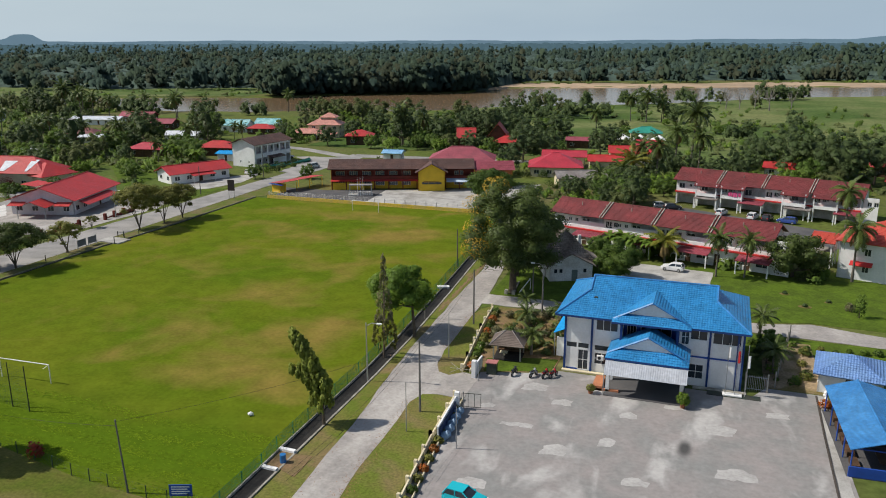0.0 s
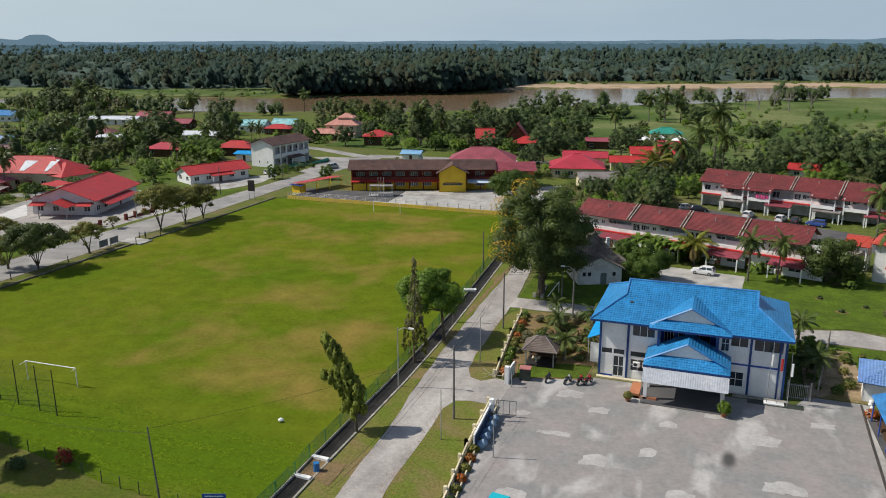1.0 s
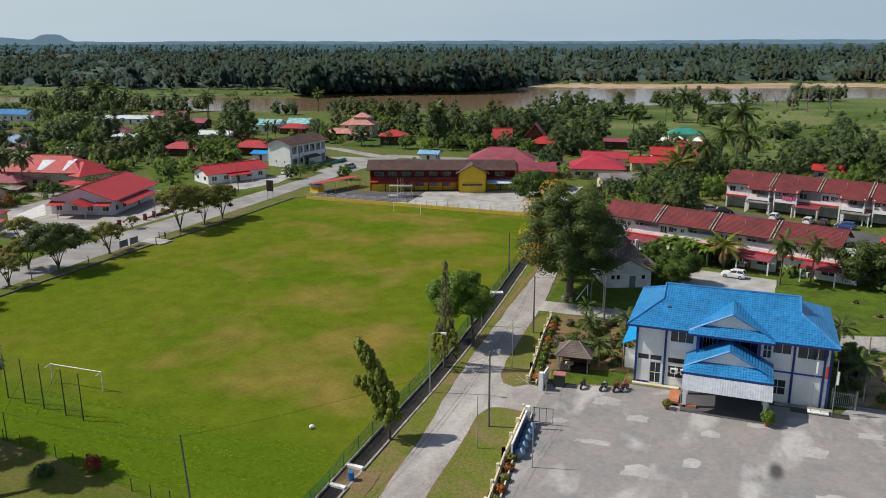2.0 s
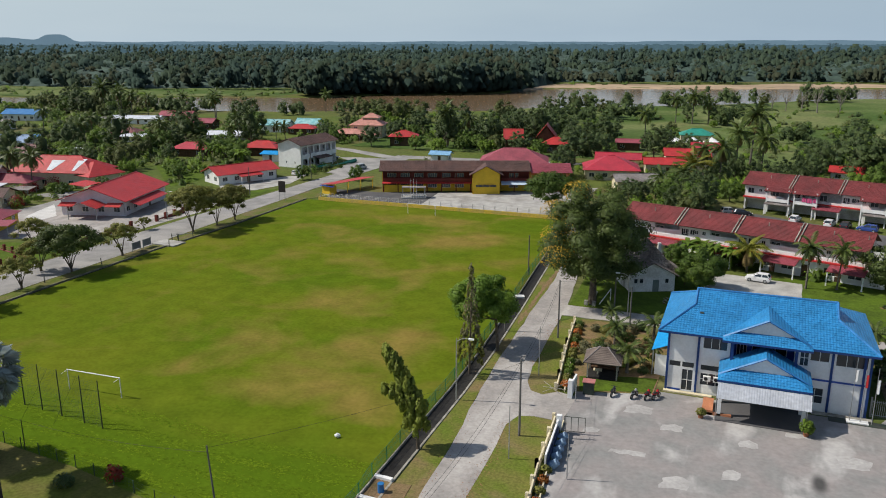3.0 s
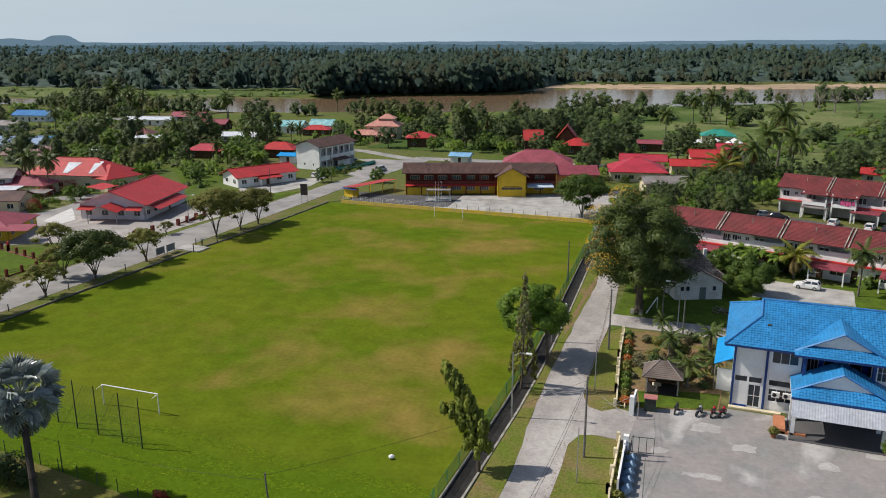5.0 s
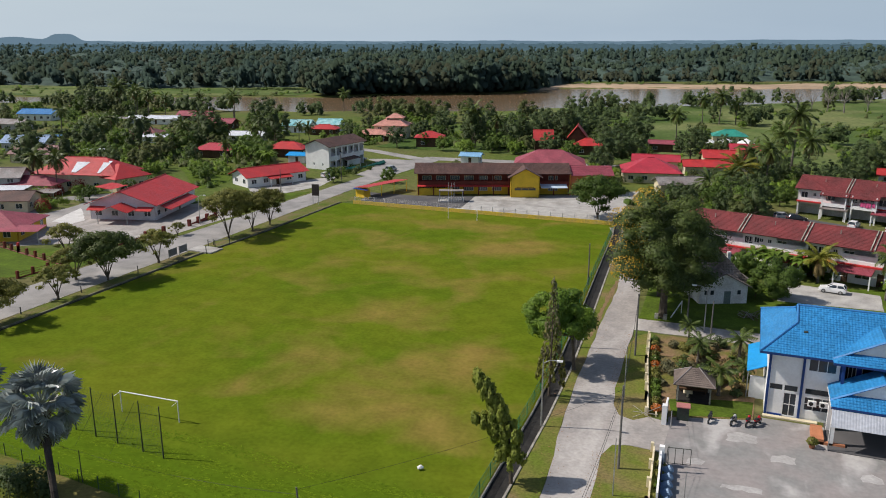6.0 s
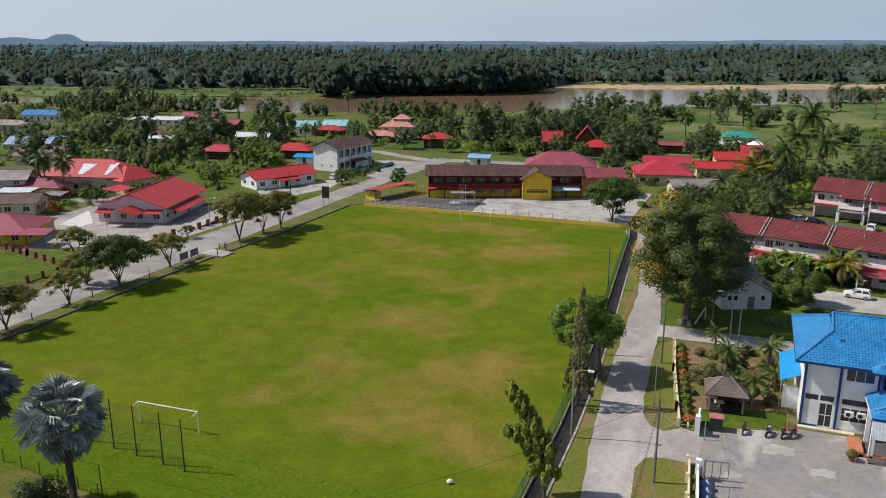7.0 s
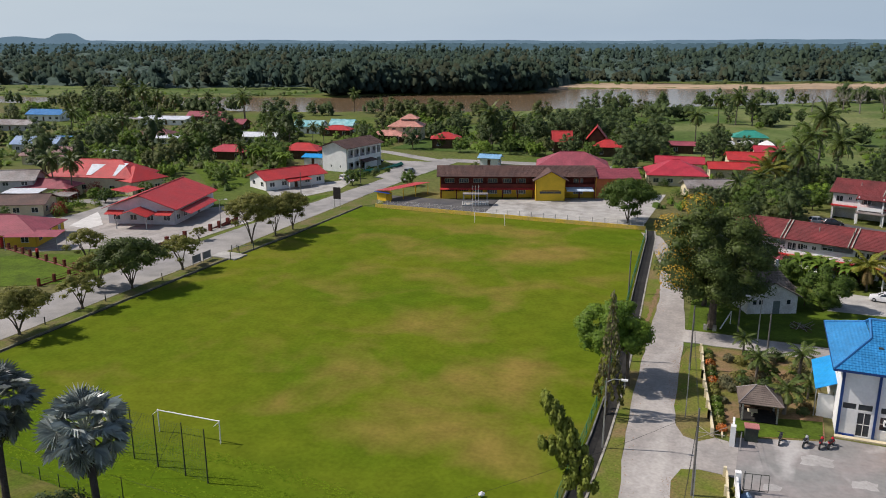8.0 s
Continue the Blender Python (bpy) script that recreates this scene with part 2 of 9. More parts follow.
STEEL = mat("galvanised_steel", (0.42, 0.43, 0.43), (0.33, 0.33, 0.33), rough=0.45, metal=0.6, scale=1.0, fine=6.0, contrast=0.1, bump=0.05)
POLE = mat("spun_concrete_pole", (0.16, 0.15, 0.14), (0.11, 0.105, 0.10), rough=0.85, scale=0.8, fine=6.0, contrast=0.15, bump=0.1)
DARKMETAL = mat("dark_painted_steel", (0.03, 0.045, 0.035), (0.05, 0.05, 0.04), rough=0.6, scale=1.0, fine=6.0, contrast=0.2, bump=0.05)
GREENWIRE = mat("green_fence_wire", (0.02, 0.22, 0.13), (0.02, 0.17, 0.10), rough=0.5, scale=1.0, fine=6.0, contrast=0.15, bump=0.0)
BLACK = mat("black_rubber", (0.015, 0.015, 0.016), (0.025, 0.025, 0.025), rough=0.7, scale=2.0, fine=10.0, contrast=0.15, bump=0.05)
GLASS = glass_mat("window_glass", (0.03, 0.04, 0.05))
LOUVRE = mat("louvre_glass", (0.10, 0.13, 0.16), (0.06, 0.08, 0.10), rough=0.2, scale=2.0, fine=9.0, contrast=0.2, bump=0.0, spec=0.6)
R_BLUE = roof_mat("blue_roof_tile", (0.028, 0.215, 0.47), (0.024, 0.18, 0.40), across=0.30, up=0.36, rough=0.38, relief=0.4, wear=0.9)
R_BLUESHEET = roof_mat("blue_sheet_roof", (0.03, 0.17, 0.42), (0.045, 0.19, 0.42), across=0.22, up=0, rough=0.4, relief=0.5, wear=0.9)
R_CYAN = roof_mat("bright_blue_sheet", (0.01, 0.30, 0.66), (0.01, 0.26, 0.60), across=0.22, up=0, rough=0.4, relief=0.5, wear=0.4)
R_WHITESHEET = roof_mat("white_sheet_roof", (0.60, 0.62, 0.66), (0.50, 0.53, 0.58), across=0.25, up=0, rough=0.5, relief=0.25, wear=0.8)
R_RED = roof_mat("red_sheet_roof", (0.45, 0.03, 0.028), (0.36, 0.03, 0.03), across=0.28, up=0, rough=0.5, relief=0.4, wear=0.7)
R_ORANGE = roof_mat("orange_red_tile", (0.5, 0.072, 0.045), (0.4, 0.056, 0.038), across=0.30, up=0.36, rough=0.6, relief=0.5, wear=0.7)
R_CRIMSON = roof_mat("crimson_sheet_roof", (0.43, 0.032, 0.052), (0.35, 0.03, 0.046), across=0.28, up=0, rough=0.5, relief=0.4, wear=0.7)
R_ROSE = roof_mat("faded_rose_roof", (0.30, 0.062, 0.085), (0.225, 0.048, 0.066), across=0.30, up=0.36, rough=0.65, relief=0.4, wear=1.0)
R_MAROON = roof_mat("maroon_tile_roof", (0.190, 0.037, 0.037), (0.128, 0.031, 0.030), across=0.30, up=0.36, rough=0.6, relief=0.3, wear=1.4)
R_BROWN = roof_mat("brown_tile_roof", (0.115, 0.06, 0.048), (0.075, 0.042, 0.036), across=0.30, up=0.36, rough=0.7, relief=0.6, wear=1.2)
R_PINK = roof_mat("pink_tile_roof", (0.52, 0.24, 0.19), (0.45, 0.20, 0.16), across=0.30, up=0.36, rough=0.65, relief=0.5, wear=1.0)
R_GREY = roof_mat("grey_weathered_sheet", (0.30, 0.28, 0.27), (0.17, 0.14, 0.13), across=0.25, up=0, rough=0.6, relief=0.5, wear=1.6)
R_OLD = roof_mat("old_thatch_tile", (0.12, 0.095, 0.08), (0.20, 0.17, 0.15), across=0.4, up=0.4, rough=0.85, relief=0.8, wear=1.8)
R_TEAL = roof_mat("teal_sheet_roof", (0.16, 0.42, 0.45), (0.30, 0.50, 0.50), across=0.25, up=0, rough=0.5, relief=0.5, wear=1.0)
R_GREEN = roof_mat("green_sheet_roof", (0.02, 0.26, 0.19), (0.03, 0.21, 0.16), across=0.25, up=0, rough=0.5, relief=0.5, wear=0.8)
BARK = mat("tree_bark", (0.12, 0.095, 0.07), (0.07, 0.055, 0.042), rough=0.9, scale=1.5, fine=9.0, contrast=0.25, bump=0.4)
DARKBARK = mat("dark_palm_bark", (0.055, 0.045, 0.038), (0.035, 0.028, 0.024), rough=0.9, scale=1.5, fine=9.0, contrast=0.3, bump=0.4)
PALMBARK = mat("palm_bark", (0.16, 0.14, 0.115), (0.09, 0.08, 0.065), rough=0.9, scale=1.5, fine=9.0, contrast=0.25, bump=0.4)
LEAF = mat("leaf_green", (0.098, 0.152, 0.027), (0.066, 0.112, 0.022), rough=0.55, scale=0.25, fine=2.0, contrast=0.25, bump=0.0, spread=0.4, leaf=0.32, spec=0.16)
LEAF_DARK = mat("leaf_dark_green", (0.080, 0.112, 0.038), (0.055, 0.084, 0.031), rough=0.55, scale=0.25, fine=2.0, contrast=0.25, bump=0.0, spread=0.4, leaf=0.3, spec=0.16)
LEAF_DULL = mat("leaf_dull_green", (0.112, 0.132, 0.044), (0.082, 0.102, 0.036), rough=0.6, scale=0.3, fine=2.0, contrast=0.25, bump=0.0, spread=0.4, leaf=0.3, spec=0.14)
LEAF_RAIN = mat("deep_leaf_green", (0.110, 0.148, 0.036), (0.074, 0.108, 0.028), rough=0.5, scale=0.25, fine=2.0, contrast=0.3, bump=0.0, spread=0.4, leaf=0.3, spec=0.2)
LEAF_OLIVE = mat("leaf_olive", (0.195, 0.192, 0.048), (0.145, 0.15, 0.038), rough=0.6, scale=0.3, fine=2.0, contrast=0.25, bump=0.0, spread=0.35, leaf=0.34, spec=0.16)
LEAF_LIGHT = mat("leaf_light_green", (0.15, 0.225, 0.03), (0.108, 0.178, 0.025), rough=0.55, scale=0.3, fine=2.0, contrast=0.25, bump=0.0, spread=0.3, leaf=0.3, spec=0.16)
LEAF_BRIGHT = mat("bright_leaf_green", (0.165, 0.255, 0.032), (0.112, 0.19, 0.027), rough=0.5, scale=0.3, fine=2.0, contrast=0.25, bump=0.0, spread=0.3, leaf=0.38, spec=0.2)
LEAF_PALM = mat("palm_frond_green", (0.098, 0.128, 0.030), (0.066, 0.098, 0.024), rough=0.45, scale=0.4, fine=2.0, contrast=0.25, bump=0.0, spread=0.4, leaf=0.2, spec=0.16)
LEAF_GOLD = mat("palm_frond_yellow", (0.205, 0.19, 0.028), (0.12, 0.145, 0.024), rough=0.5, scale=0.4, fine=2.0, contrast=0.25, bump=0.0, spread=0.45, leaf=0.25, spec=0.16)
LEAF_DRY = mat("dry_frond_brown", (0.24, 0.17, 0.07), (0.15, 0.115, 0.05), rough=0.7, scale=0.5, fine=2.0, contrast=0.25, bump=0.0, spread=0.3, leaf=0.2, spec=0.2)
DRYTWIG = mat("dry_twig", (0.20, 0.185, 0.10), (0.14, 0.14, 0.075), rough=0.8, scale=0.5, fine=2.0, contrast=0.25, bump=0.0, spread=0.3, leaf=0.35, spec=0.1)
LEAF_SILVER = mat("silver_fan_leaf", (0.34, 0.375, 0.36), (0.21, 0.245, 0.235), rough=0.36, scale=0.5, fine=2.0, contrast=0.2, bump=0.0, spread=0.6, leaf=0.1, spec=0.8)
# far leaves: distance haze is mixed into the base colour as a bluish tint
LEAF_WOOD = mat("haze_tinted_leaf", (0.066, 0.101, 0.078), (0.053, 0.085, 0.069), rough=0.8, scale=0.02, fine=0.2, contrast=0.2, bump=0.0, spread=0.15, leaf=0.4, spec=0.05)
LEAF_WOOD_B = mat("haze_tinted_leaf_mid", (0.078, 0.110, 0.070), (0.060, 0.090, 0.062), rough=0.8, scale=0.02, fine=0.2, contrast=0.2, bump=0.0, spread=0.15, leaf=0.4, spec=0.05)
LEAF_WOOD_C = mat("haze_tinted_leaf_olive", (0.090, 0.102, 0.063), (0.068, 0.082, 0.053), rough=0.8, scale=0.02, fine=0.2, contrast=0.2, bump=0.0, spread=0.15, leaf=0.4, spec=0.05)
LEAF_SPRAY = mat("drooping_leaf", (0.27, 0.31, 0.055), (0.195, 0.235, 0.045), rough=0.55, scale=0.4, fine=2.0, contrast=0.25, bump=0.0, spread=0.35, leaf=0.42, spec=0.16)
# canopy sheet, its green also blued to paint in haze
CANOPY = mat("haze_tinted_canopy", (0.060, 0.088, 0.068), (0.048, 0.074, 0.060), rough=0.8, scale=0.004, fine=0.06, contrast=0.4, bump=0.0, spread=0.0, spec=0.1)
BLOSSOM = mat("yellow_blossom", (0.55, 0.34, 0.028), (0.40, 0.26, 0.03), rough=0.6, scale=1.0, fine=6.0, contrast=0.2, bump=0.0, spread=0.25, leaf=0.2)
REDLEAF = mat("red_leaf", (0.30, 0.035, 0.018), (0.20, 0.022, 0.02), rough=0.6, scale=1.0, fine=6.0, contrast=0.2, bump=0.0, spread=0.35, leaf=0.2)
ORANGELEAF = mat("orange_blossom", (0.48, 0.12, 0.02), (0.26, 0.10, 0.02), rough=0.6, scale=1.0, fine=6.0, contrast=0.2, bump=0.0, spread=0.3, leaf=0.2)

water_mat = mat("river_water", (0.20, 0.135, 0.075), (0.17, 0.115, 0.065), rough=0.16, scale=0.006, fine=0.4, contrast=0.05, bump=0.12, spec=0.5)


# ---- mesh helpers ----
class Shape:
    """Collects faces of one part."""

    def __init__(self):
        self.v, self.f, self.uv = [], [], []

    def face(self, pts, uv=None):
        k = len(self.v)
        self.v += [tuple(p) for p in pts]
        self.f.append(tuple(range(k, k + len(pts))))
        self.uv.append(uv or [(0.0, 0.0)] * len(pts))
        return self

    def box(self, x0, y0, z0, x1, y1, z1):
        a = [(x0, y0, z0), (x1, y0, z0), (x1, y1, z0), (x0, y1, z0), (x0, y0, z1), (x1, y0, z1), (x1, y1, z1), (x0, y1, z1)]
        for q in ((0, 3, 2, 1), (4, 5, 6, 7), (0, 1, 5, 4), (1, 2, 6, 5), (2, 3, 7, 6), (3, 0, 4, 7)):
            self.face([a[i] for i in q])
        return self

    def beam(self, p, q, w, h=None):
        """A square bar from p to q."""
        return self.tube(p, q, w * 0.707, (h or w) * 0.707, 4)

    def tube(self, p, q, r0, r1=None, n=8, cap=True):
        p, q = Vector(p), Vector(q)
        r1 = r0 if r1 is None else r1
        d = (q - p).normalized()
        s = d.orthogonal().normalized() if abs(d.z) < 0.99 else Vector((1, 0, 0))
        u = d.cross(s)
        a = [2 * math.pi * (i + 0.5) / n for i in range(n)]
        lo = [p + (s * math.cos(t) + u * math.sin(t)) * r0 for t in a]
        hi = [q + (s * math.cos(t) + u * math.sin(t)) * r1 for t in a]
        for i in range(n):
            j = (i + 1) % n
            self.face([lo[i], lo[j], hi[j], hi[i]])
        if cap:
            self.face(hi)
            self.face(lo[::-1])
        return self

    def pipe(self, pts, radii, n=7):
        for i in range(len(pts) - 1):
            self.tube(pts[i], pts[i + 1], radii[i], radii[i + 1], n, cap=i in (0, len(pts) - 2))
        return self

    def prism(self, pts, z0, z1):
        """An upright block over a plan outline given anticlockwise."""
        self.face([(x, y, z1) for x, y in pts])
        self.face([(x, y, z0) for x, y in reversed(pts)])
        for i in range(len(pts)):
            (xa, ya), (xb, yb) = pts[i], pts[(i + 1) % len(pts)]
            self.face([(xa, ya, z0), (xb, yb, z0), (xb, yb, z1), (xa, ya, z1)])
        return self

    def slope(self, el, er, tr, tl, thick=0.12, row=0.0):
        """One pitch of a roof: eave left and right, top right and left; laid in courses if row is given."""
        el, er, tr, tl = (Vector(p) for p in (el, er, tr, tl))
        ax = (er - el).normalized()
        nrm = ax.cross(((tr + tl) / 2 - (el + er) / 2)).normalized()
        up = nrm.cross(ax)
        run = max((tl - el).dot(up), (tr - er).dot(up))
        n = max(1, round(run / row)) if row else 1
        lift = nrm * (0.035 if row else 0.0)

        def at(k, side):
            return (el.lerp(tl, k) if side == 0 else er.lerp(tr, k))

        def uvof(p):
            return ((p - el).dot(ax), (p - el).dot(up))
        for i in range(n):
            a, b = at(i / n, 0), at(i / n, 1)
            c, d = at((i + 1) / n, 1), at((i + 1) / n, 0)
            pts = [a + lift, b + lift, c, d] if (c - d).length > 1e-4 else [a + lift, b + lift, c]
            self.face(pts, [uvof(p) for p in pts])
            if row:
                self.face([a, b, b + lift, a + lift])
        dn = -nrm * thick
        tri = (tr - tl).length < 1e-4
        ring = [el, er, tr] if tri else [el, er, tr, tl]
        self.face([p + dn for p in reversed(ring)])
        for i in range(len(ring)):
            p, q = ring[i], ring[(i + 1) % len(ring)]
            self.face([p + dn, q + dn, q, p])
        return self

    def mesh(self, name, material):
        me = bpy.data.meshes.new(name)
        me.from_pydata(self.v, [], self.f)
        me.materials.append(material)
        layer = me.uv_layers.new(name="UVMap")
        flat = [c for f in self.uv for p in f for c in p]
        layer.data.foreach_set("uv", flat)
        return me


def part(name, shape, material, parent=None, label="", smooth=False):
    me = shape.mesh(name, material) if isinstance(shape, Shape) else shape
    if smooth:
        me.polygons.foreach_set("use_smooth", [True] * len(me.polygons))
    ob = new(name, me)
    if parent is not None:
        ob.parent = parent
    if label:
        ob["label"] = label
    return ob


def thing(name, m, label, category, group=""):
    ob = new(name)
    ob.matrix_world = m
    ob.empty_display_size = 0.3
    return tagged(ob, label, category, group)


def structure(name, shape, material, label, category):
    return tagged(part(name, shape, material), label, category, kind="structure")


G = (1 + 5 ** 0.5) / 2
ICO_V = np.array([(-1, G, 0), (1, G, 0), (-1, -G, 0), (1, -G, 0), (0, -1, G), (0, 1, G), (0, -1, -G), (0, 1, -G), (G, 0, -1), (G, 0, 1), (-G, 0, -1), (-G, 0, 1)]) / math.hypot(1, G)
ICO_F = np.array([(0, 11, 5), (0, 5, 1), (0, 1, 7), (0, 7, 10), (0, 10, 11), (1, 5, 9), (5, 11, 4), (11, 10, 2), (10, 7, 6), (7, 1, 8), (3, 9, 4), (3, 4, 2), (3, 2, 6), (3, 6, 8), (3, 8, 9), (4, 9, 5), (2, 4, 11), (6, 2, 10), (8, 6, 7), (9, 8, 1)])


def cloud_mesh(name, verts, material, lumps=(), fill=0.8, tri=False, lift=0.0, ruffle=0.0):
    """A mesh of loose leaf quads (n, 4, 3), a fifth row giving the normal of the leaf mass, over small uneven lumps (centre, radii) of inner foliage.
    tri: three-cornered leaves, for far plants; lift: how far the leaves of the mass all turn upward; ruffle: how uneven the lumps are."""
    n = len(verts)
    soft = verts.shape[1] == 5
    quads = verts[:, :4].copy()
    normals = []
    if soft:
        g = np.cross(quads[:, 2] - quads[:, 0], quads[:, 3] - quads[:, 1])
        back = (g * verts[:, 4]).sum(1) < 0
        quads[back] = quads[back][:, ::-1]
    if tri:
        run = (quads[:, 2] - quads[:, 0]) * 0.4
        quads = np.stack([quads[:, 0], quads[:, 1] + run, quads[:, 3] + run], 1)
    corners = quads.shape[1]
    if soft:
        normals.append(np.repeat(verts[:, 4], corners, axis=0))
    pts = [quads.reshape(-1, 3)]
    faces = np.arange(n * corners).reshape(n, corners).tolist()
    k = n * corners
    rl = np.random.default_rng(n)
    for c, r in lumps:
        pts.append(np.array(c) + ICO_V * np.array(r) * fill * rl.uniform(0.8 - ruffle, 1.12 + ruffle * 0.6, (12, 1)))
        normals.append(ICO_V)
        faces += (ICO_F + k).tolist()
        k += 12
    me = bpy.data.meshes.new(name)
    me.from_pydata(np.concatenate(pts).tolist(), [], faces)
    me.materials.append(material)
    me.polygons.foreach_set("use_smooth", [True] * len(me.polygons))
    if soft:
        turned = np.concatenate(normals) + np.array([0, 0, lift])
        me.normals_split_custom_set_from_vertices((turned / np.linalg.norm(turned, axis=1, keepdims=True)).tolist())
    return me


# ---- ground, river and far country ----
NEAR_BANK = [(-5000, 300), (-700, 385), (-500, 385), (-391, 428), (-305, 396), (-260, 402), (-227, 428), (-153, 458), (-136, 484), (-57, 534), (-7, 575), (55, 637), (150, 690), (400, 780), (5000, 1500)]
FAR_BANK = [(-5000, 360), (-700, 425), (-500, 440), (-423, 478), (-377, 495), (-312, 521), (-291, 552), (-224, 588), (-196, 622), (-190, 680), (-138, 701), (-48, 737), (73, 785), (400, 880), (5000, 1700)]
near_y = lambda x: np.interp(x, [p[0] for p in NEAR_BANK], [p[1] for p in NEAR_BANK])
far_y = lambda x: np.interp(x, [p[0] for p in FAR_BANK], [p[1] for p in FAR_BANK])


def ground_z(x, y):
    a, b = near_y(x), far_y(x)
    wob = 5 * np.sin(x * 0.045) + 3 * np.sin(x * 0.11 + 1)
    inside = np.minimum(y - a - wob * 0.6, b + wob * 0.4 - y)
    bed = np.clip(inside / 14 + 0.5, 0, 1)
    slope = -1.4 * np.clip((y - 300) / 130, 0, 1)
    return slope - 2.6 * bed * bed * (3 - 2 * bed)


def axis(*runs):
    out = []
    for a, b, step in runs:
        out += list(np.arange(a, b, step))
    return np.array(out + [runs[-1][1]])


gx = axis((-4900, -900, 400), (-900, -520, 20), (-520, 200, 7), (200, 500, 25), (500, 4900, 400))
gy = axis((-4900, -200, 470), (-200, 360, 40), (360, 900, 7), (900, 1500, 60), (1500, 4900, 340))
gxx, gyy = np.meshgrid(gx, gy)
gz = ground_z(gxx, gyy)
gs = Shape()
cols = len(gx)
gs.v = np.stack([gxx.ravel(), gyy.ravel(), gz.ravel()], 1).tolist()
gs.f = [(j * cols + i, j * cols + i + 1, (j + 1) * cols + i + 1, (j + 1) * cols + i) for j in range(len(gy) - 1) for i in range(cols - 1)]
gs.uv = [[(0, 0)] * 4] * len(gs.f)
GROUND = mat("village_ground", (0.070, 0.105, 0.020), (0.105, 0.125, 0.028), rough=0.95, scale=0.05, fine=0.9, contrast=0.3, bump=0.4, spec=0.1, c3=(0.12, 0.11, 0.045), scale3=0.02)
structure("ground", gs, GROUND, "flat green village ground with rough grass", "ground")

ws = Shape()
ws.face([(-4900, 200, -2.3), (4900, 200, -2.3), (4900, 1800, -2.3), (-4900, 1800, -2.3)])
structure("water", ws, water_mat, "wide calm silty brown river", "river")


def strip(name, xs, lo, hi, lift, material, label, category, steps=5):
    """A sheet laid on the ground between two curves of x."""
    s = Shape()
    for i in range(len(xs) - 1):
        for k in range(steps):
            q = []
            for x, w in ((xs[i], k), (xs[i + 1], k), (xs[i + 1], k + 1), (xs[i], k + 1)):
                y = lo(x) + (hi(x) - lo(x)) * w / steps
                q.append((x, y, float(ground_z(x, y)) + lift))
            s.face(q)
    return structure(name, s, material, label, category)


strip("sandbank", np.arange(-192, 700, 12.0), lambda x: far_y(x) - 3, lambda x: far_y(x) + 62 + 12 * math.sin(x * 0.03) + 6 * math.sin(x * 0.1), 0.12, SAND, "long pale sandbank along the far shore", "sandbank", 8)
strip("meadow", np.arange(-150, 420, 15.0), lambda x: 268 + 0.0 * x, lambda x: near_y(x) - 9, 0.10, MEADOW, "flat green riverside meadow", "meadow", 14)
strip("reed_bank", np.arange(-900, -325, 16.0), lambda x: far_y(x) + 7, lambda x: far_y(x) + 120 - 60 * max(0, min(1, (x + 330) / 80)), 0.10, MEADOW, "green reed bank across the river", "bank", 10)

# sheets of ground cover and paving: outline anticlockwise, top height
WEST_EDGE = [(-112.4, -20), (-112.4, 53), (-112.9, 80), (-112.9, 118), (-111.8, 140), (-111.9, 172.2)]


def slab(name, pts, top, material, label, category, bottom=-0.3):
    return structure(name, Shape().prism(pts, bottom, top), material, label, category)


def ragged(pts, seed, step=2.2, amp=0.13):
    """The outline broken into short pieces with an uneven edge."""
    rg = random.Random(seed)
    out = []
    for (xa, ya), (xb, yb) in zip(pts, pts[1:] + pts[:1]):
        n = max(1, int(math.hypot(xb - xa, yb - ya) / step))
        for k in range(n):
            u = k / n
            out.append((xa + (xb - xa) * u + (rg.uniform(-amp, amp) if k else 0), ya + (yb - ya) * u + (rg.uniform(-amp, amp) if k else 0)))
    return out


NEAR_END = [(-112.4, 53), (-88, 54), (-65, 51.8), (-54, 49.8), (-44.8, 49.0), (-38.3, 49.2)]
slab("field", NEAR_END + [(-38.6, 92), (-41.4, 133), (-44, 172.2)] + WEST_EDGE[:1:-1], 0.03, FIELD, "mown green playing field with bare brown patches", "field")
slab("verge_west", WEST_EDGE + [(-108.5, 178), (-113, 186), (-117.2, 181), (-116.9, 150), (-116.4, 120), (-116.4, -20)], 0.05, mat("shaded_verge_grass", (0.088, 0.122, 0.018), (0.118, 0.122, 0.034), rough=0.95, scale=0.4, fine=4.0, contrast=0.25, bump=0.5, spec=0.1, c3=(0.15, 0.125, 0.06), scale3=0.2), "grass verge between the road and the field", "verge")
slab("forecourt_lawn", [(-112.4, -20), (-37.5, -20)] + NEAR_END[::-1], 0.035, mat("near_grass", (0.074, 0.106, 0.011), (0.100, 0.104, 0.020), rough=0.95, scale=0.3, fine=3.0, contrast=0.22, bump=0.5, spec=0.1, c3=(0.14, 0.122, 0.04), scale3=0.12), "worn grass beyond the field fence", "lawn")
slab("road_west", ragged([(-116.4, -20), (-116.4, 120), (-116.9, 150), (-117.5, 183), (-117.0, 215), (-115.5, 245), (-122.5, 252), (-123.8, 217), (-125.0, 175), (-126.0, 120), (-126, -20)], 4), 0.06, TARMAC, "sun-bleached grey village road", "road")
slab("road_north", [(-121, 245), (-60, 252), (-58, 257), (-121, 252)], 0.064, TARMAC, "pale road behind the school", "road")
slab("road_branch", [(-122.5, 243), (-122.5, 249), (-146, 261), (-172, 268), (-172, 264), (-146, 256)], 0.068, TARMAC, "narrow lane towards the pink house", "road")
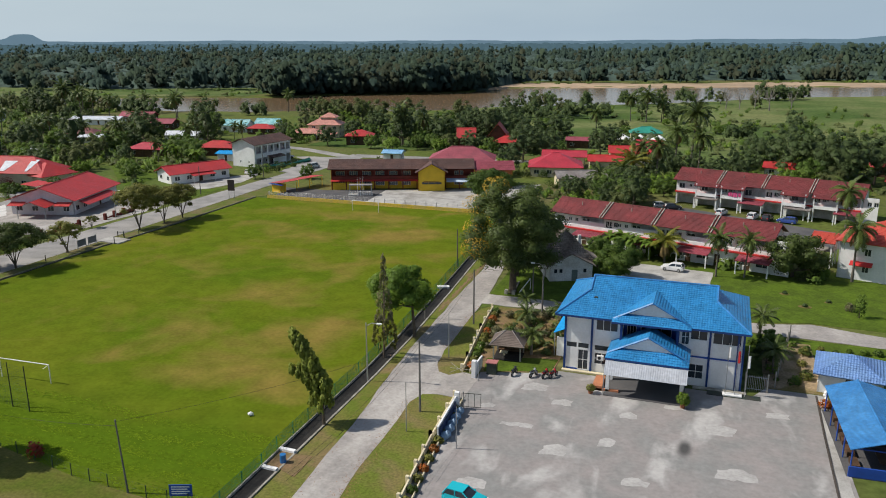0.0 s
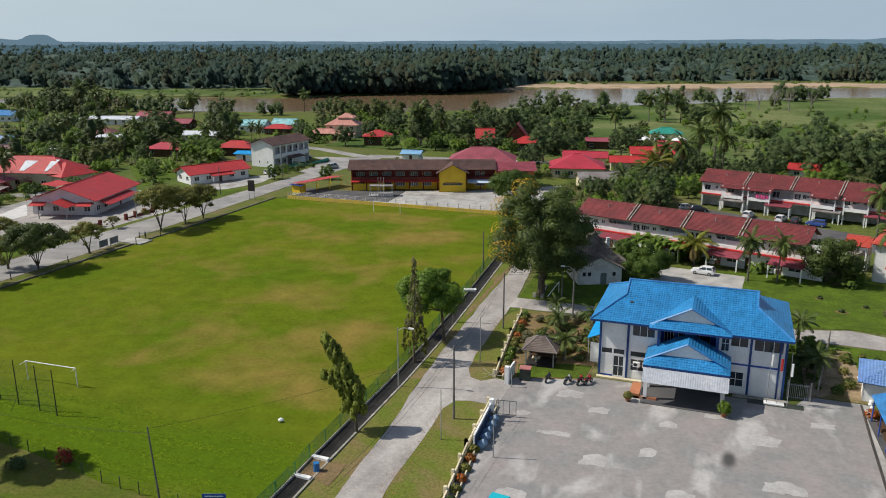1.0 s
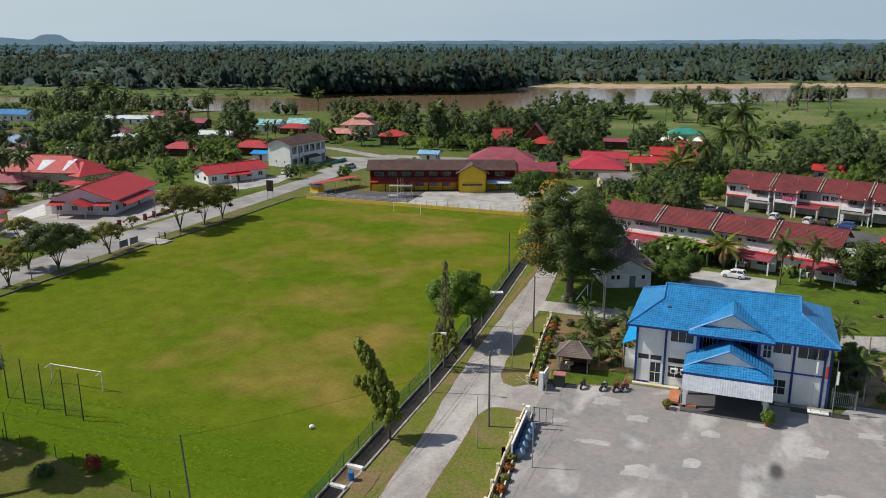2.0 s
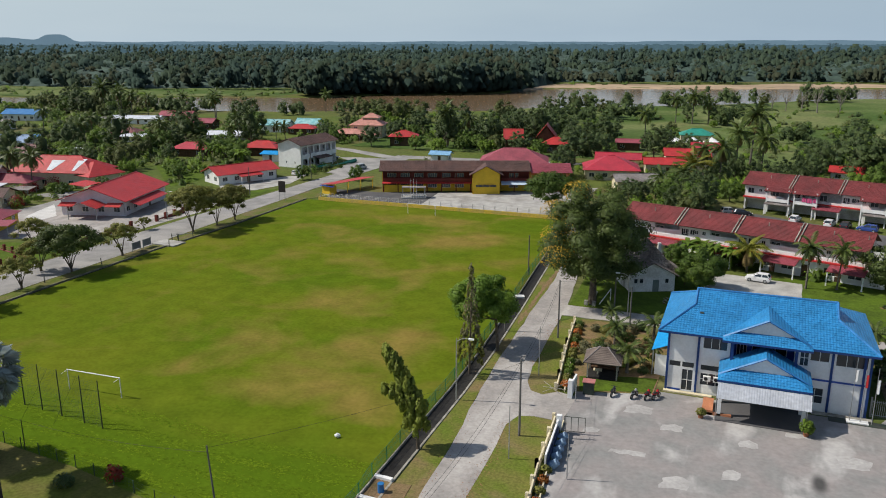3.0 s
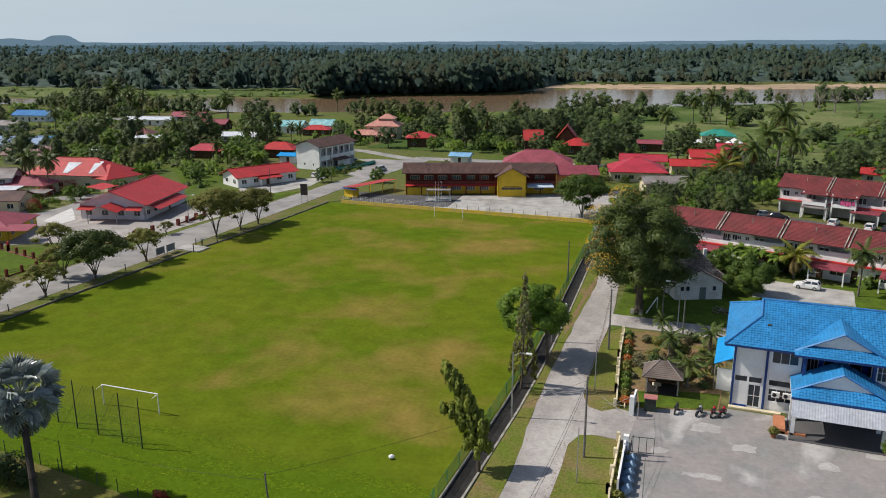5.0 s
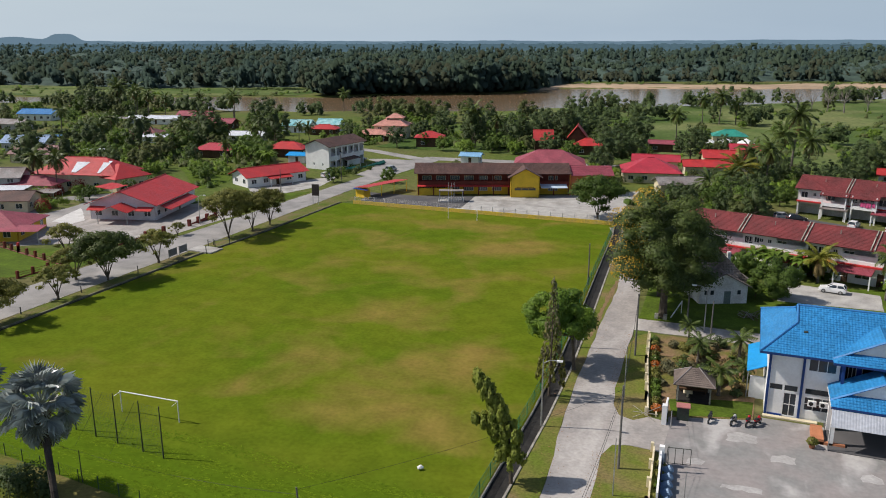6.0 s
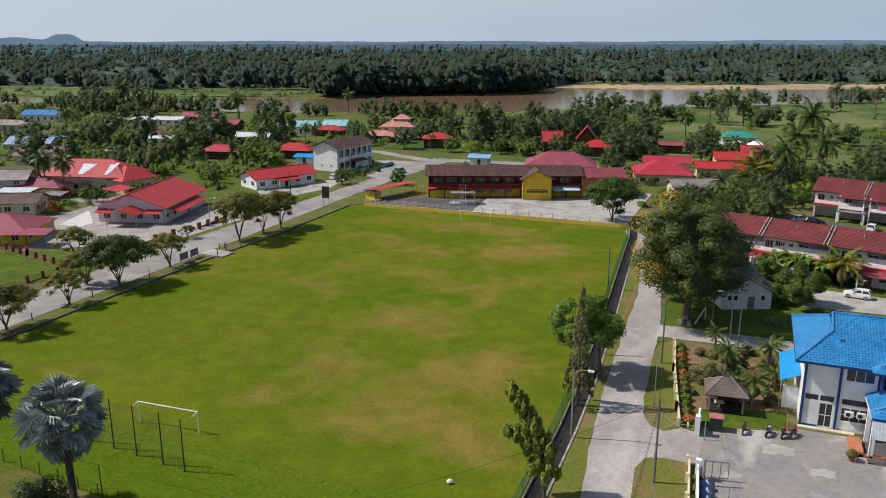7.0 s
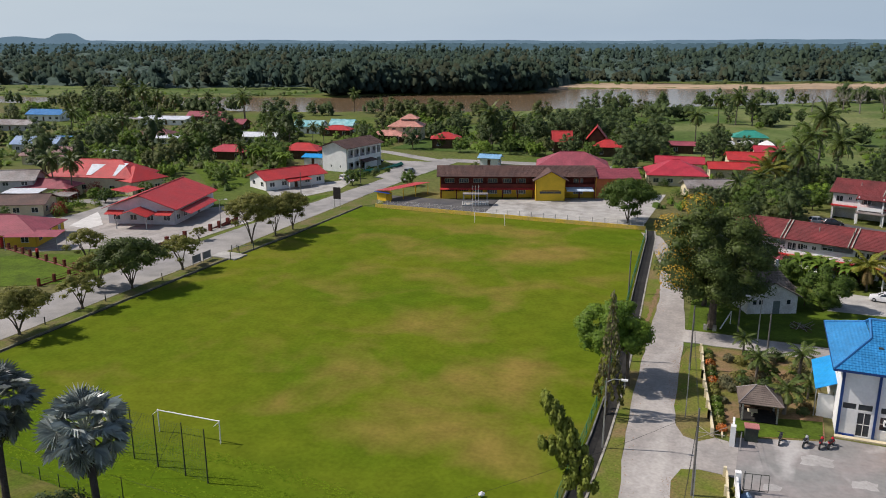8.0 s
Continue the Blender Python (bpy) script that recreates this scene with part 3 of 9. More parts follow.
LANE_EAST = [(-22.9, -20), (-28.2, 50), (-29.2, 60), (-29.3, 65.6), (-29.5, 70.4), (-29.9, 75.1), (-30.8, 88), (-31.2, 90.3), (-31.5, 97.7), (-31.8, 104.0), (-31.9, 108.5)]
LANE_WEST = [(-37.2, 128), (-36.9, 119), (-36.5, 107), (-35.9, 95), (-35.6, 88.7), (-35.1, 82.2), (-34.6, 76.5), (-34.0, 72.8), (-33.0, 58), (-32.3, 50), (-28.4, -20)]
slab("road_east", ragged(LANE_EAST + [(-32.4, 116), (-33.3, 124), (-34.9, 140), (-38.5, 158), (-42, 168), (-46, 170), (-42, 158), (-39.2, 146), (-37.9, 134)] + LANE_WEST, 1), 0.06, LANE, "narrow worn grey lane with ragged edges", "road")
slab("verge_east", LANE_WEST[::-1] + [(-37.9, 134), (-39.2, 146), (-43, 160), (-44, 172), (-41.0, 133), (-38.6, 107), (-38.0, 100), (-36.9, 84), (-36.4, 76), (-36.1, 66), (-34.4, -20)], 0.05, VERGE, "strip of dry grass between lane and drain", "verge")
DIRT = mat("reddish_dirt", (0.215, 0.14, 0.078), (0.165, 0.125, 0.06), rough=0.95, scale=0.7, fine=5.0, contrast=0.25, bump=0.4, spec=0.1)
slab("dirt_edge", ragged([(-37.2, 119), (-37.5, 132), (-38.2, 132), (-37.95, 119), (-37.3, 106), (-36.9, 104)], 31, 0.9, 0.22), 0.066, DIRT, "reddish dirt along the lane edge", "verge")
slab("verge_lane", [(-20.3, -20), (-24.9, 77.3), (-27.6, 77.5), (-29.2, 77.0)] + LANE_EAST[5::-1], 0.05, VERGE, "grass verge along the boundary wall", "verge")
slab("verge_lane_north", [(-26.4, 84.5), (-29.4, 107.8), (-30.0, 109.4), (-31.3, 107.8)] + LANE_EAST[9:6:-1] + [(-30.5, 85.6), (-29.6, 83.6), (-28.1, 83.0)], 0.05, VERGE, "grass verge along the boundary wall", "verge")
slab("driveway", ragged([(-24.4, 77.2), (-24.4, 83.8), (-26.6, 84.4), (-28.1, 83.0), (-29.6, 83.6), (-30.5, 85.6), (-31.2, 88.2), (-31.8, 86.0), (-31.5, 77.0), (-30.6, 73.5), (-29.8, 74.8), (-29.2, 77.0), (-27.6, 77.5)], 3, 1.6, 0.1), 0.064, LANE, "grey entrance driveway", "driveway")
slab("parking_lot", [(-19.6, -20), (-24.2, 74), (-24.7, 85.2), (-16.4, 87.6), (-15.6, 88.6), (-10, 88.6), (6.5, 88.6), (8.0, 91.6), (14.0, 91.6), (15.0, 70), (18.0, -20)], 0.05, CONCRETE, "stained grey concrete parking lot", "parking lot")
# pale cement skims over the old concrete
SKIM = mat("cement_skim", (0.41, 0.395, 0.38), (0.33, 0.317, 0.303), rough=0.85, scale=0.5, fine=3.0, contrast=0.12, bump=0.1, spec=0.25)
rk = random.Random(19)
for x, y in [(-17.4, 83.2), (-13.6, 80.2), (-10.2, 84.2), (-17.2, 73.4), (-6.2, 79.4), (-1.6, 83.0), (-12.4, 69.4), (3.2, 79.0), (-21.3, 76.8), (-7.6, 72.6), (-18.4, 61.0), (4.6, 70.4), (9.0, 84.6), (-4.0, 66.0)]:
    w, d = rk.uniform(0.7, 1.9), rk.uniform(0.5, 1.3)
    slab("cement_skim", ragged([(x - w, y - d), (x + w * rk.uniform(0.6, 1.2), y - d * 0.7), (x + w, y + d * rk.uniform(0.3, 1.0)), (x + w * 0.1, y + d), (x - w * 0.9, y + d * 0.4)], rk.randrange(99), 0.5, 0.2), 0.054, SKIM, "pale cement skim on the parking lot", "patch")
slab("garden", [(-25.5, 85.2), (-24.7, 85.2), (-16.4, 87.6), (-16.0, 109.4), (-29.0, 109.4)], 0.06, mat("patchy_garden", (0.128, 0.128, 0.030), (0.165, 0.122, 0.058), rough=0.95, scale=0.3, fine=4.0, contrast=0.25, bump=0.5, spec=0.1, c3=(0.22, 0.14, 0.08), scale3=0.22), "planted garden of patchy grass and brown soil", "garden")
slab("garden_lawn", ragged([(-24.4, 85.6), (-16.6, 87.9), (-16.4, 92.0), (-21.0, 91.0), (-25.2, 89.5)], 5), 0.085, LAWN, "small garden lawn", "lawn")
slab("side_road", ragged([(-32.6, 110.0), (8, 110.4), (24, 109.6), (60, 109.5), (60, 114.0), (24, 114.2), (15, 116.4), (8, 114.4), (-32.8, 114.8)], 2), 0.07, LANE, "pale side road behind the blue building", "road")
slab("lawn_east", [(-32, 115.2), (8, 115), (15, 117), (60, 114.6), (60, 146), (19, 146), (2, 142), (-16, 139), (-33, 140)], 0.05, LAWN, "bright green lawn with scattered trees", "lawn")
slab("service_yard", ragged([(8.0, 91.8), (14.6, 91.8), (14.2, 108.0), (8.0, 108.5)], 8), 0.055, SANDY, "tan sandy yard beside the blue building", "yard")
slab("shed_strip", ragged([(13.55, 91.4), (13.45, 60.0), (14.6, 60.0), (14.6, 91.4)], 42, 1.2, 0.06), 0.075, PALE, "cream concrete strip beside the open shed", "path")
slab("lawn_strip", [(6, 103), (60, 103), (60, 109.2), (6, 109.8)], 0.05, LAWN, "grass strip by the side road", "lawn")
slab("apron", ragged([(-13.5, 130.5), (1.0, 131.0), (1.4, 139.0), (-13.5, 141.0)], 6), 0.075, PALE, "pale concrete parking apron", "apron")
slab("house_yard", ragged([(-128, 126), (-126.8, 152), (-134, 172), (-150, 150), (-170, 128), (-162, 116), (-150, 112)], 7), 0.05, LANE, "worn concrete forecourt of the red-roofed hall", "yard")
slab("village_yard", ragged([(-152, 148), (-160, 166), (-174, 160), (-183, 150), (-194, 143), (-190, 126), (-171, 129), (-158, 132)], 21), 0.043, TARMAC, "worn concrete yards between the village houses", "yard")
slab("village_garden", ragged([(-187.5, 150.5), (-170.2, 150.0), (-168.8, 140.8), (-169.0, 134.8), (-178, 141)], 22, 1.5, 0.3), 0.052, mat("weedy_garden", (0.10, 0.13, 0.028), (0.15, 0.14, 0.06), rough=0.95, scale=0.35, fine=3.0, contrast=0.3, bump=0.5, spec=0.1), "weedy garden beside the hall", "garden")
slab("white_apron", ragged([(-160.6, 130.4), (-154.8, 130.2), (-154.8, 134.2), (-166.0, 144.0)], 23, 1.2, 0.15), 0.056, mat("whitewashed_concrete", (0.58, 0.57, 0.55), (0.48, 0.47, 0.45), rough=0.85, scale=0.4, fine=4.0, contrast=0.1, bump=0.1), "whitewashed concrete apron beside the hall", "apron")
slab("lawn_west", [(-127, 100), (-127, 116), (-150, 111), (-156, 100), (-140, 92)], 0.05, LAWN, "clipped lawn behind a red fence", "lawn")
slab("village_lawn", ragged([(-186, 203), (-170, 187), (-156, 174), (-154.5, 184), (-159, 193), (-180, 207)], 24, 1.8, 0.4), 0.042, LAWN, "open lawn among the village houses", "lawn")
slab("bungalow_yard", [(-131, 178), (-127.8, 190), (-131, 206), (-136, 198), (-143.8, 179.5), (-138, 173)], 0.05, PALE, "concrete yard of the low bungalow", "yard")
slab("roadside_parking", ragged([(-124.0, 209.0), (-123.2, 224.0), (-122.6, 243.0), (-134.0, 242.0), (-139.0, 240.0), (-131.0, 233.0), (-128.6, 221.0), (-127.6, 210.0)], 25, 1.5, 0.25), 0.058, TARMAC, "worn roadside parking by the white block", "yard")
slab("bungalow_verge", [(-127, 160), (-126, 182), (-130.6, 177.6), (-134, 172.4)], 0.045, LAWN, "grass patch beside the road", "lawn")
slab("school_yard", [(-107.5, 173.2), (-82, 173.2), (-84, 192.4), (-98, 187), (-112.8, 187), (-109, 178)], 0.05, ASPHALT, "dark asphalt school yard", "yard")
slab("school_court", [(-81.9, 173.2), (-46.5, 173.2), (-46, 214), (-62, 203), (-83.9, 192.4)], 0.055, PALE, "pale gravel school court", "yard")
slab("terrace_lane", [(-33, 157.0), (-30, 172), (-6, 194), (10, 186), (32, 175), (30, 163), (-18, 170)], 0.05, ASPHALT, "dark lane between the terraces", "lane")

# concrete drain along the lane with pale rims; a flat slab, its depth shade painted on
DRAIN_LINE = [(-35.6, -20), (-37.2, 61), (-37.4, 80), (-37.9, 93), (-39.3, 113), (-41.0, 134), (-43.4, 165), (-44.4, 172)]


def along(line, off, z0, z1, half, name, material, label, category):
    s = Shape()
    for (xa, ya), (xb, yb) in zip(line, line[1:]):
        s.prism([(xa + off - half, ya), (xa + off + half, ya), (xb + off + half, yb), (xb + off - half, yb)], z0, z1)
    return structure(name, s, material, label, category)


along(DRAIN_LINE, 0, -0.3, 0.062, 0.78, "drain", DRAIN, "open concrete roadside drain, inner shade painted near-black", "drain")
along(DRAIN_LINE, 0.9, -0.3, 0.13, 0.11, "drain_kerb_east", KERB, "pale concrete rim of the drain", "kerb")
along(DRAIN_LINE, -0.86, -0.3, 0.30, 0.07, "drain_kerb_west", KERB, "pale concrete rim of the drain", "kerb")
slab("drain_crossing", ragged([(-38.0, 57.2), (-36.1, 57.2), (-34.2, 56.4), (-34.4, 60.4), (-36.1, 60.2), (-38.2, 60.2)], 33, 0.8, 0.15), 0.09, DIRT, "trodden earth crossing over the drain", "crossing")
for cy, ch in ((60.45, 0.34), (57.0, 0.28)):
    slab("crossing_head", [(-38.1, cy - 0.2), (-36.3, cy - 0.32), (-36.3, cy + 0.12), (-38.1, cy + 0.2)], ch, WHITE, "whitewashed concrete head of the drain crossing", "culvert")
along(WEST_EDGE, -0.12, -0.3, 0.24, 0.13, "field_kerb", mat("mossy_kerb", (0.20, 0.185, 0.14), (0.10, 0.10, 0.06), rough=0.9, scale=0.6, fine=6.0, contrast=0.25, bump=0.3), "mossy weathered concrete kerb beside the field", "kerb")
along([(-116.3, -20), (-116.3, 120), (-116.8, 150), (-117.3, 183)], 0.0, -0.3, 0.10, 0.08, "road_kerb", KERB, "concrete road kerb", "kerb")
# near-black strip on the field side of the kerb
along(WEST_EDGE, 0.17, -0.3, 0.045, 0.16, "field_drain", DRAIN, "narrow dark strip beside the kerb", "drain")
slab("verge_crossing", ragged([(-116.6, 121.4), (-111.2, 121.0), (-111.0, 124.6), (-116.6, 125.0)], 41, 0.8, 0.15), 0.26, PALE, "pale concrete crossing from the road to the field", "crossing")

along([(13.42, 91.2), (13.3, 81.3), (13.25, 60.0)], 0, -0.3, 0.16, 0.09, "lot_kerb", mat("dark_stained_kerb", (0.075, 0.062, 0.052), (0.05, 0.043, 0.037), rough=0.9, scale=0.8, fine=6.0, contrast=0.3, bump=0.3), "dark stained kerb along the parking lot", "kerb")

# far woodland sheets behind the river
def canopy(name, r0, r1, rings, spokes, base, rough_z, material, label, kind, seed):
    rng = np.random.default_rng(seed)
    radii = np.geomspace(r0, r1, rings)
    angles = np.radians(np.linspace(-44, 68, spokes))
    rowsv = []
    for r in radii:
        cell = r * (angles[1] - angles[0])
        hgt = base + rough_z * rng.random(spokes) + rough_z * 0.8 * (rng.random(spokes) > 0.9) + 3 * np.sin(angles * 37 + r * 0.002) * np.sin(r * 0.004)
        x, y = -r * np.sin(angles) + rng.normal(0, cell * 0.25, spokes), r * np.cos(angles) + rng.normal(0, 4, spokes)
        hgt = -3 + (hgt + 3) * min(1.0, (r - r0) / (0.06 * r0)) if kind == "structure" else hgt
        hgt = -3 + (hgt + 3) * np.clip((y - far_y(x) - np.where((x > -330) & (x < -192), 14, 105)) / 60, 0, 1)
        rowsv.append(np.stack([x, y, hgt], 1))
    s = Shape()
    s.v = np.concatenate(rowsv).tolist()
    s.f = [(j * spokes + i + 1, j * spokes + i, (j + 1) * spokes + i, (j + 1) * spokes + i + 1) for j in range(rings - 1) for i in range(spokes - 1)]
    s.uv = [[(0, 0)] * 4] * len(s.f)
    return tagged(part(name, s, material, smooth=True), label, "woodland", kind=kind)


canopy("far_woodland", 520, 2200, 130, 480, 6, 3, CANOPY, "endless dark green woodland, tinted bluish for haze", "stuff", 4)

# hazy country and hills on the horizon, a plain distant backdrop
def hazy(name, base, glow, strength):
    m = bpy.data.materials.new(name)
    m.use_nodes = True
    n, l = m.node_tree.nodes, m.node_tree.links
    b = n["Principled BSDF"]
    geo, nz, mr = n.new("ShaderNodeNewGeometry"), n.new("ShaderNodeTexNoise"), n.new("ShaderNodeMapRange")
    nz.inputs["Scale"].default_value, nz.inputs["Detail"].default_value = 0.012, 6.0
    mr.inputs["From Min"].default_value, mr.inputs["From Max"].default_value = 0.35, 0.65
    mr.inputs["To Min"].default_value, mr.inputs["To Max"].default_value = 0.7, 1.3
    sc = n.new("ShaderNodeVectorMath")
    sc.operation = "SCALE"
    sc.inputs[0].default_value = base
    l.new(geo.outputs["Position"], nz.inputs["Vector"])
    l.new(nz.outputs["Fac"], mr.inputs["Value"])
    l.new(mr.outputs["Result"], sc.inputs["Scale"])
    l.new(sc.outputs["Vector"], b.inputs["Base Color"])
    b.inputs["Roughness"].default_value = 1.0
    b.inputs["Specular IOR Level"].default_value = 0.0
    # the bluish emission paints the haze; nothing out there is a lamp
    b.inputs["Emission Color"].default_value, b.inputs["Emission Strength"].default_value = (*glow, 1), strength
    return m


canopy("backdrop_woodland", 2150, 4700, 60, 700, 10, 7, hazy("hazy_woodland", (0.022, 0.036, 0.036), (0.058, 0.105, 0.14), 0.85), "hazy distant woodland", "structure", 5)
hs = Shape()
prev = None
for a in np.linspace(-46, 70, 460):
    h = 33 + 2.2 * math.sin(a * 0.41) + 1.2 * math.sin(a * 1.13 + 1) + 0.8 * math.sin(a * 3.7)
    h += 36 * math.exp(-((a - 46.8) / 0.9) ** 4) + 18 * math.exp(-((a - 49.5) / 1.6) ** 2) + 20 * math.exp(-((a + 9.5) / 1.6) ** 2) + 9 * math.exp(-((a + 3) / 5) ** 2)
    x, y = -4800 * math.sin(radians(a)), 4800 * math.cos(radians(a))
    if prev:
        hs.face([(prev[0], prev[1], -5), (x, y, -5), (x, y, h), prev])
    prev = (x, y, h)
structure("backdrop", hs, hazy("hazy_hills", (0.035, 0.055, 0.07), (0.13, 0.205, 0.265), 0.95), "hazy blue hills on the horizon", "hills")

# ---- building kit ----
def wall_part(root, p, q, z0, z1, material, openings=(), th=0.2, name="wall", label=""):
    """A wall from p to q (plan), outer face to the right of that way, with openings (from, to, sill, head)."""
    p, q = Vector(p), Vector(q)
    length = (q - p).length
    d = (q - p) / length
    inn = Vector((-d.y, d.x))
    ss = sorted({0.0, length, *[o[0] for o in openings], *[o[1] for o in openings]})
    s = Shape()
    for a, b in zip(ss, ss[1:]):
        holes = sorted((o[2], o[3]) for o in openings if o[0] <= a + 1e-6 and o[1] >= b - 1e-6)
        z = z0
        for lo, hi in holes + [(z1, z1)]:
            if lo > z + 1e-4:
                c = [p + d * a, p + d * b, p + d * b + inn * th, p + d * a + inn * th]
                s.prism([(v.x, v.y) for v in c], z, lo)
            z = max(z, hi)
    return part(name, s, material, root, label)


def window(root, p, q, o, frame_mat, bars=1, glass=None, depth=0.07, name="window", rails=0):
    p, q = Vector(p), Vector(q)
    d = (q - p).normalized()
    inn = Vector((-d.y, d.x))
    a, b, z0, z1 = o

    def block(s, u0, u1, w0, w1, y0, y1):
        c = [p + d * u0 + inn * y0, p + d * u1 + inn * y0, p + d * u1 + inn * y1, p + d * u0 + inn * y1]
        return s.prism([(v.x, v.y) for v in c], w0, w1)
    t = 0.06
    # one welded lattice of jambs, bars and rails, with a pane in each opening
    us = [v for k in range(bars + 2) for v in (a + (b - a - t) * k / (bars + 1), a + (b - a - t) * k / (bars + 1) + t)]
    ws = [v for k in range(rails + 2) for v in (z0 + (z1 - z0 - t) * k / (rails + 1), z0 + (z1 - z0 - t) * k / (rails + 1) + t)]
    s = Shape()
    nu, nw = len(us), len(ws)
    for off in (depth - 0.04, depth + 0.05):
        for w in ws:
            for u in us:
                c = p + d * u + inn * off
                s.v.append((c.x, c.y, w))

    def at(k, i, j):
        return k * nu * nw + j * nu + i

    def solid(i, j):
        return 0 <= i < nu - 1 and 0 <= j < nw - 1 and (i % 2 == 0 or j % 2 == 0)
    holes = []
    for j in range(nw - 1):
        for i in range(nu - 1):
            if not solid(i, j):
                holes.append((us[i], us[i + 1], ws[j], ws[j + 1]))
                continue
            s.f.append([at(0, i, j), at(0, i + 1, j), at(0, i + 1, j + 1), at(0, i, j + 1)])
            s.f.append([at(1, i, j + 1), at(1, i + 1, j + 1), at(1, i + 1, j), at(1, i, j)])
            for di, dj, e, g in ((-1, 0, (i, j + 1), (i, j)), (1, 0, (i + 1, j), (i + 1, j + 1)), (0, -1, (i, j), (i + 1, j)), (0, 1, (i + 1, j + 1), (i, j + 1))):
                if not solid(i + di, j + dj):
                    s.f.append([at(0, *e), at(1, *e), at(1, *g), at(0, *g)][::-1])
    s.uv = [[(0, 0)] * 4 for _ in s.f]
    win = part(name, s, frame_mat, root)
    for u0, u1, w0, w1 in holes:
        g = Shape()
        block(g, u0, u1, w0, w1, depth - 0.005, depth + 0.01)
        part("pane", g, glass or GLASS, win)
    return win


def door_leaf(root, p, q, o, material, depth=0.08):
    p, q = Vector(p), Vector(q)
    d = (q - p).normalized()
    inn = Vector((-d.y, d.x))
    a, b, z0, z1 = o
    c = [p + d * a + inn * depth, p + d * b + inn * depth, p + d * b + inn * (depth + 0.05), p + d * a + inn * (depth + 0.05)]
    dr = part("door", Shape().prism([(v.x, v.y) for v in c], z0, z1), material, root)
    k = p + d * (b - 0.12) + inn * (depth - 0.04)
    part("handle", Shape().tube((k.x, k.y, z0 + 0.95), (k.x, k.y, z0 + 1.1), 0.02, n=6), STEEL, dr)
    return dr


def hip_roof(s, x0, x1, y0, y1, z, rise, row, inset=None, ends=("hip", "hip")):
    """Ridge along x; ends hipped or gabled. inset: how far a hip draws the ridge in."""
    ym = (y0 + y1) / 2
    inset = (y1 - y0) / 2 if inset is None else inset
    ra = x0 + (inset if ends[0] == "hip" else 0)
    rb = x1 - (inset if ends[1] == "hip" else 0)
    top = z + rise
    s.slope((x0, y0, z), (x1, y0, z), (rb, ym, top), (ra, ym, top), row=row)
    s.slope((x1, y1, z), (x0, y1, z), (ra, ym, top), (rb, ym, top), row=row)
    if ends[0] == "hip":
        s.slope((x0, y1, z), (x0, y0, z), (ra, ym, top), (ra, ym, top), row=row)
    if ends[1] == "hip":
        s.slope((x1, y0, z), (x1, y1, z), (rb, ym, top), (rb, ym, top), row=row)
    return [(ra, ym, top), (rb, ym, top)]


def house(name, label, x, y, rot, w, d, h, rise, wall_m, roof_m, ends=("gable", "gable"), over=0.7, storeys=1, row=0.36, group="", frame_m=None, porch=None, inset=None, windows=True, category="house", plinth=0.0):
    """A house with its ridge along local x, front towards local -y."""
    root = thing(name, pose(x, y, 0, 0, 0, rot), label, category, group)
    frame_m = frame_m or WHITE
    W, D = w / 2, d / 2
    corners = [(-W, -D), (W, -D), (W, D), (-W, D)]
    sh = h / storeys
    for k in range(4):
        p, q = corners[k], corners[(k + 1) % 4]
        length = (Vector(q) - Vector(p)).length
        openings = []
        if windows:
            n = max(1, int(length / 3.6))
            for f in range(storeys):
                for i in range(n):
                    c = length * (i + 0.5) / n
                    zb = f * sh
                    if k == 0 and f == 0 and i == n // 2:
                        openings.append((c - 0.5, c + 0.5, 0.05, min(2.1, sh - 0.4)))
                    else:
                        openings.append((c - 0.75, c + 0.75, zb + 0.9, zb + min(2.1, sh - 0.4)))
        wall_part(root, p, q, -0.1, h, wall_m, openings)
        for o in openings:
            if o[2] < 0.2:
                door_leaf(root, p, q, o, WOOD)
            else:
                window(root, p, q, o, frame_m)
    part("floor", Shape().box(-W + 0.2, -D + 0.2, -0.1, W - 0.2, D - 0.2, 0.1), KERB, root)
    s = Shape()
    ra, rb = hip_roof(s, -W - over, W + over, -D - over, D + over, h - 0.05, rise, row, inset, ends)
    roof = part("roof", s, roof_m, root)
    if (Vector(rb) - Vector(ra)).length > 0.3:
        part("ridge_cap", Shape().tube((ra[0], ra[1], ra[2] + 0.02), (rb[0], rb[1], rb[2] + 0.02), 0.13, n=6), roof_m, roof)
    for side, sx in enumerate((-1, 1)):
        if ends[side] == "gable":
            xa, xb = sx * W, sx * (W - 0.2)
            k = rise * D / (D + over)
            g = Shape()
            for xx, flip in ((xa, sx < 0), (xb, sx > 0)):
                tri = [(xx, D, h), (xx, -D, h), (xx, 0, h + k)]
                g.face(tri if flip else tri[::-1])
            part("gable", g, wall_m, root)
    if porch:
        pw, pd, pz = porch
        px = Shape().slope((-pw / 2, -D - pd, pz - 0.5), (pw / 2, -D - pd, pz - 0.5), (pw / 2, -D + 0.02, pz), (-pw / 2, -D + 0.02, pz), row=row)
        pr = part("porch_roof", px, roof_m, root)
        for sx in (-1, 1):
            part("post", Shape().box(sx * pw / 2 * 0.94 - 0.08, -D - pd + 0.3, -0.05, sx * pw / 2 * 0.94 + 0.08, -D - pd + 0.46, pz - 0.5), frame_m, root)
    return root


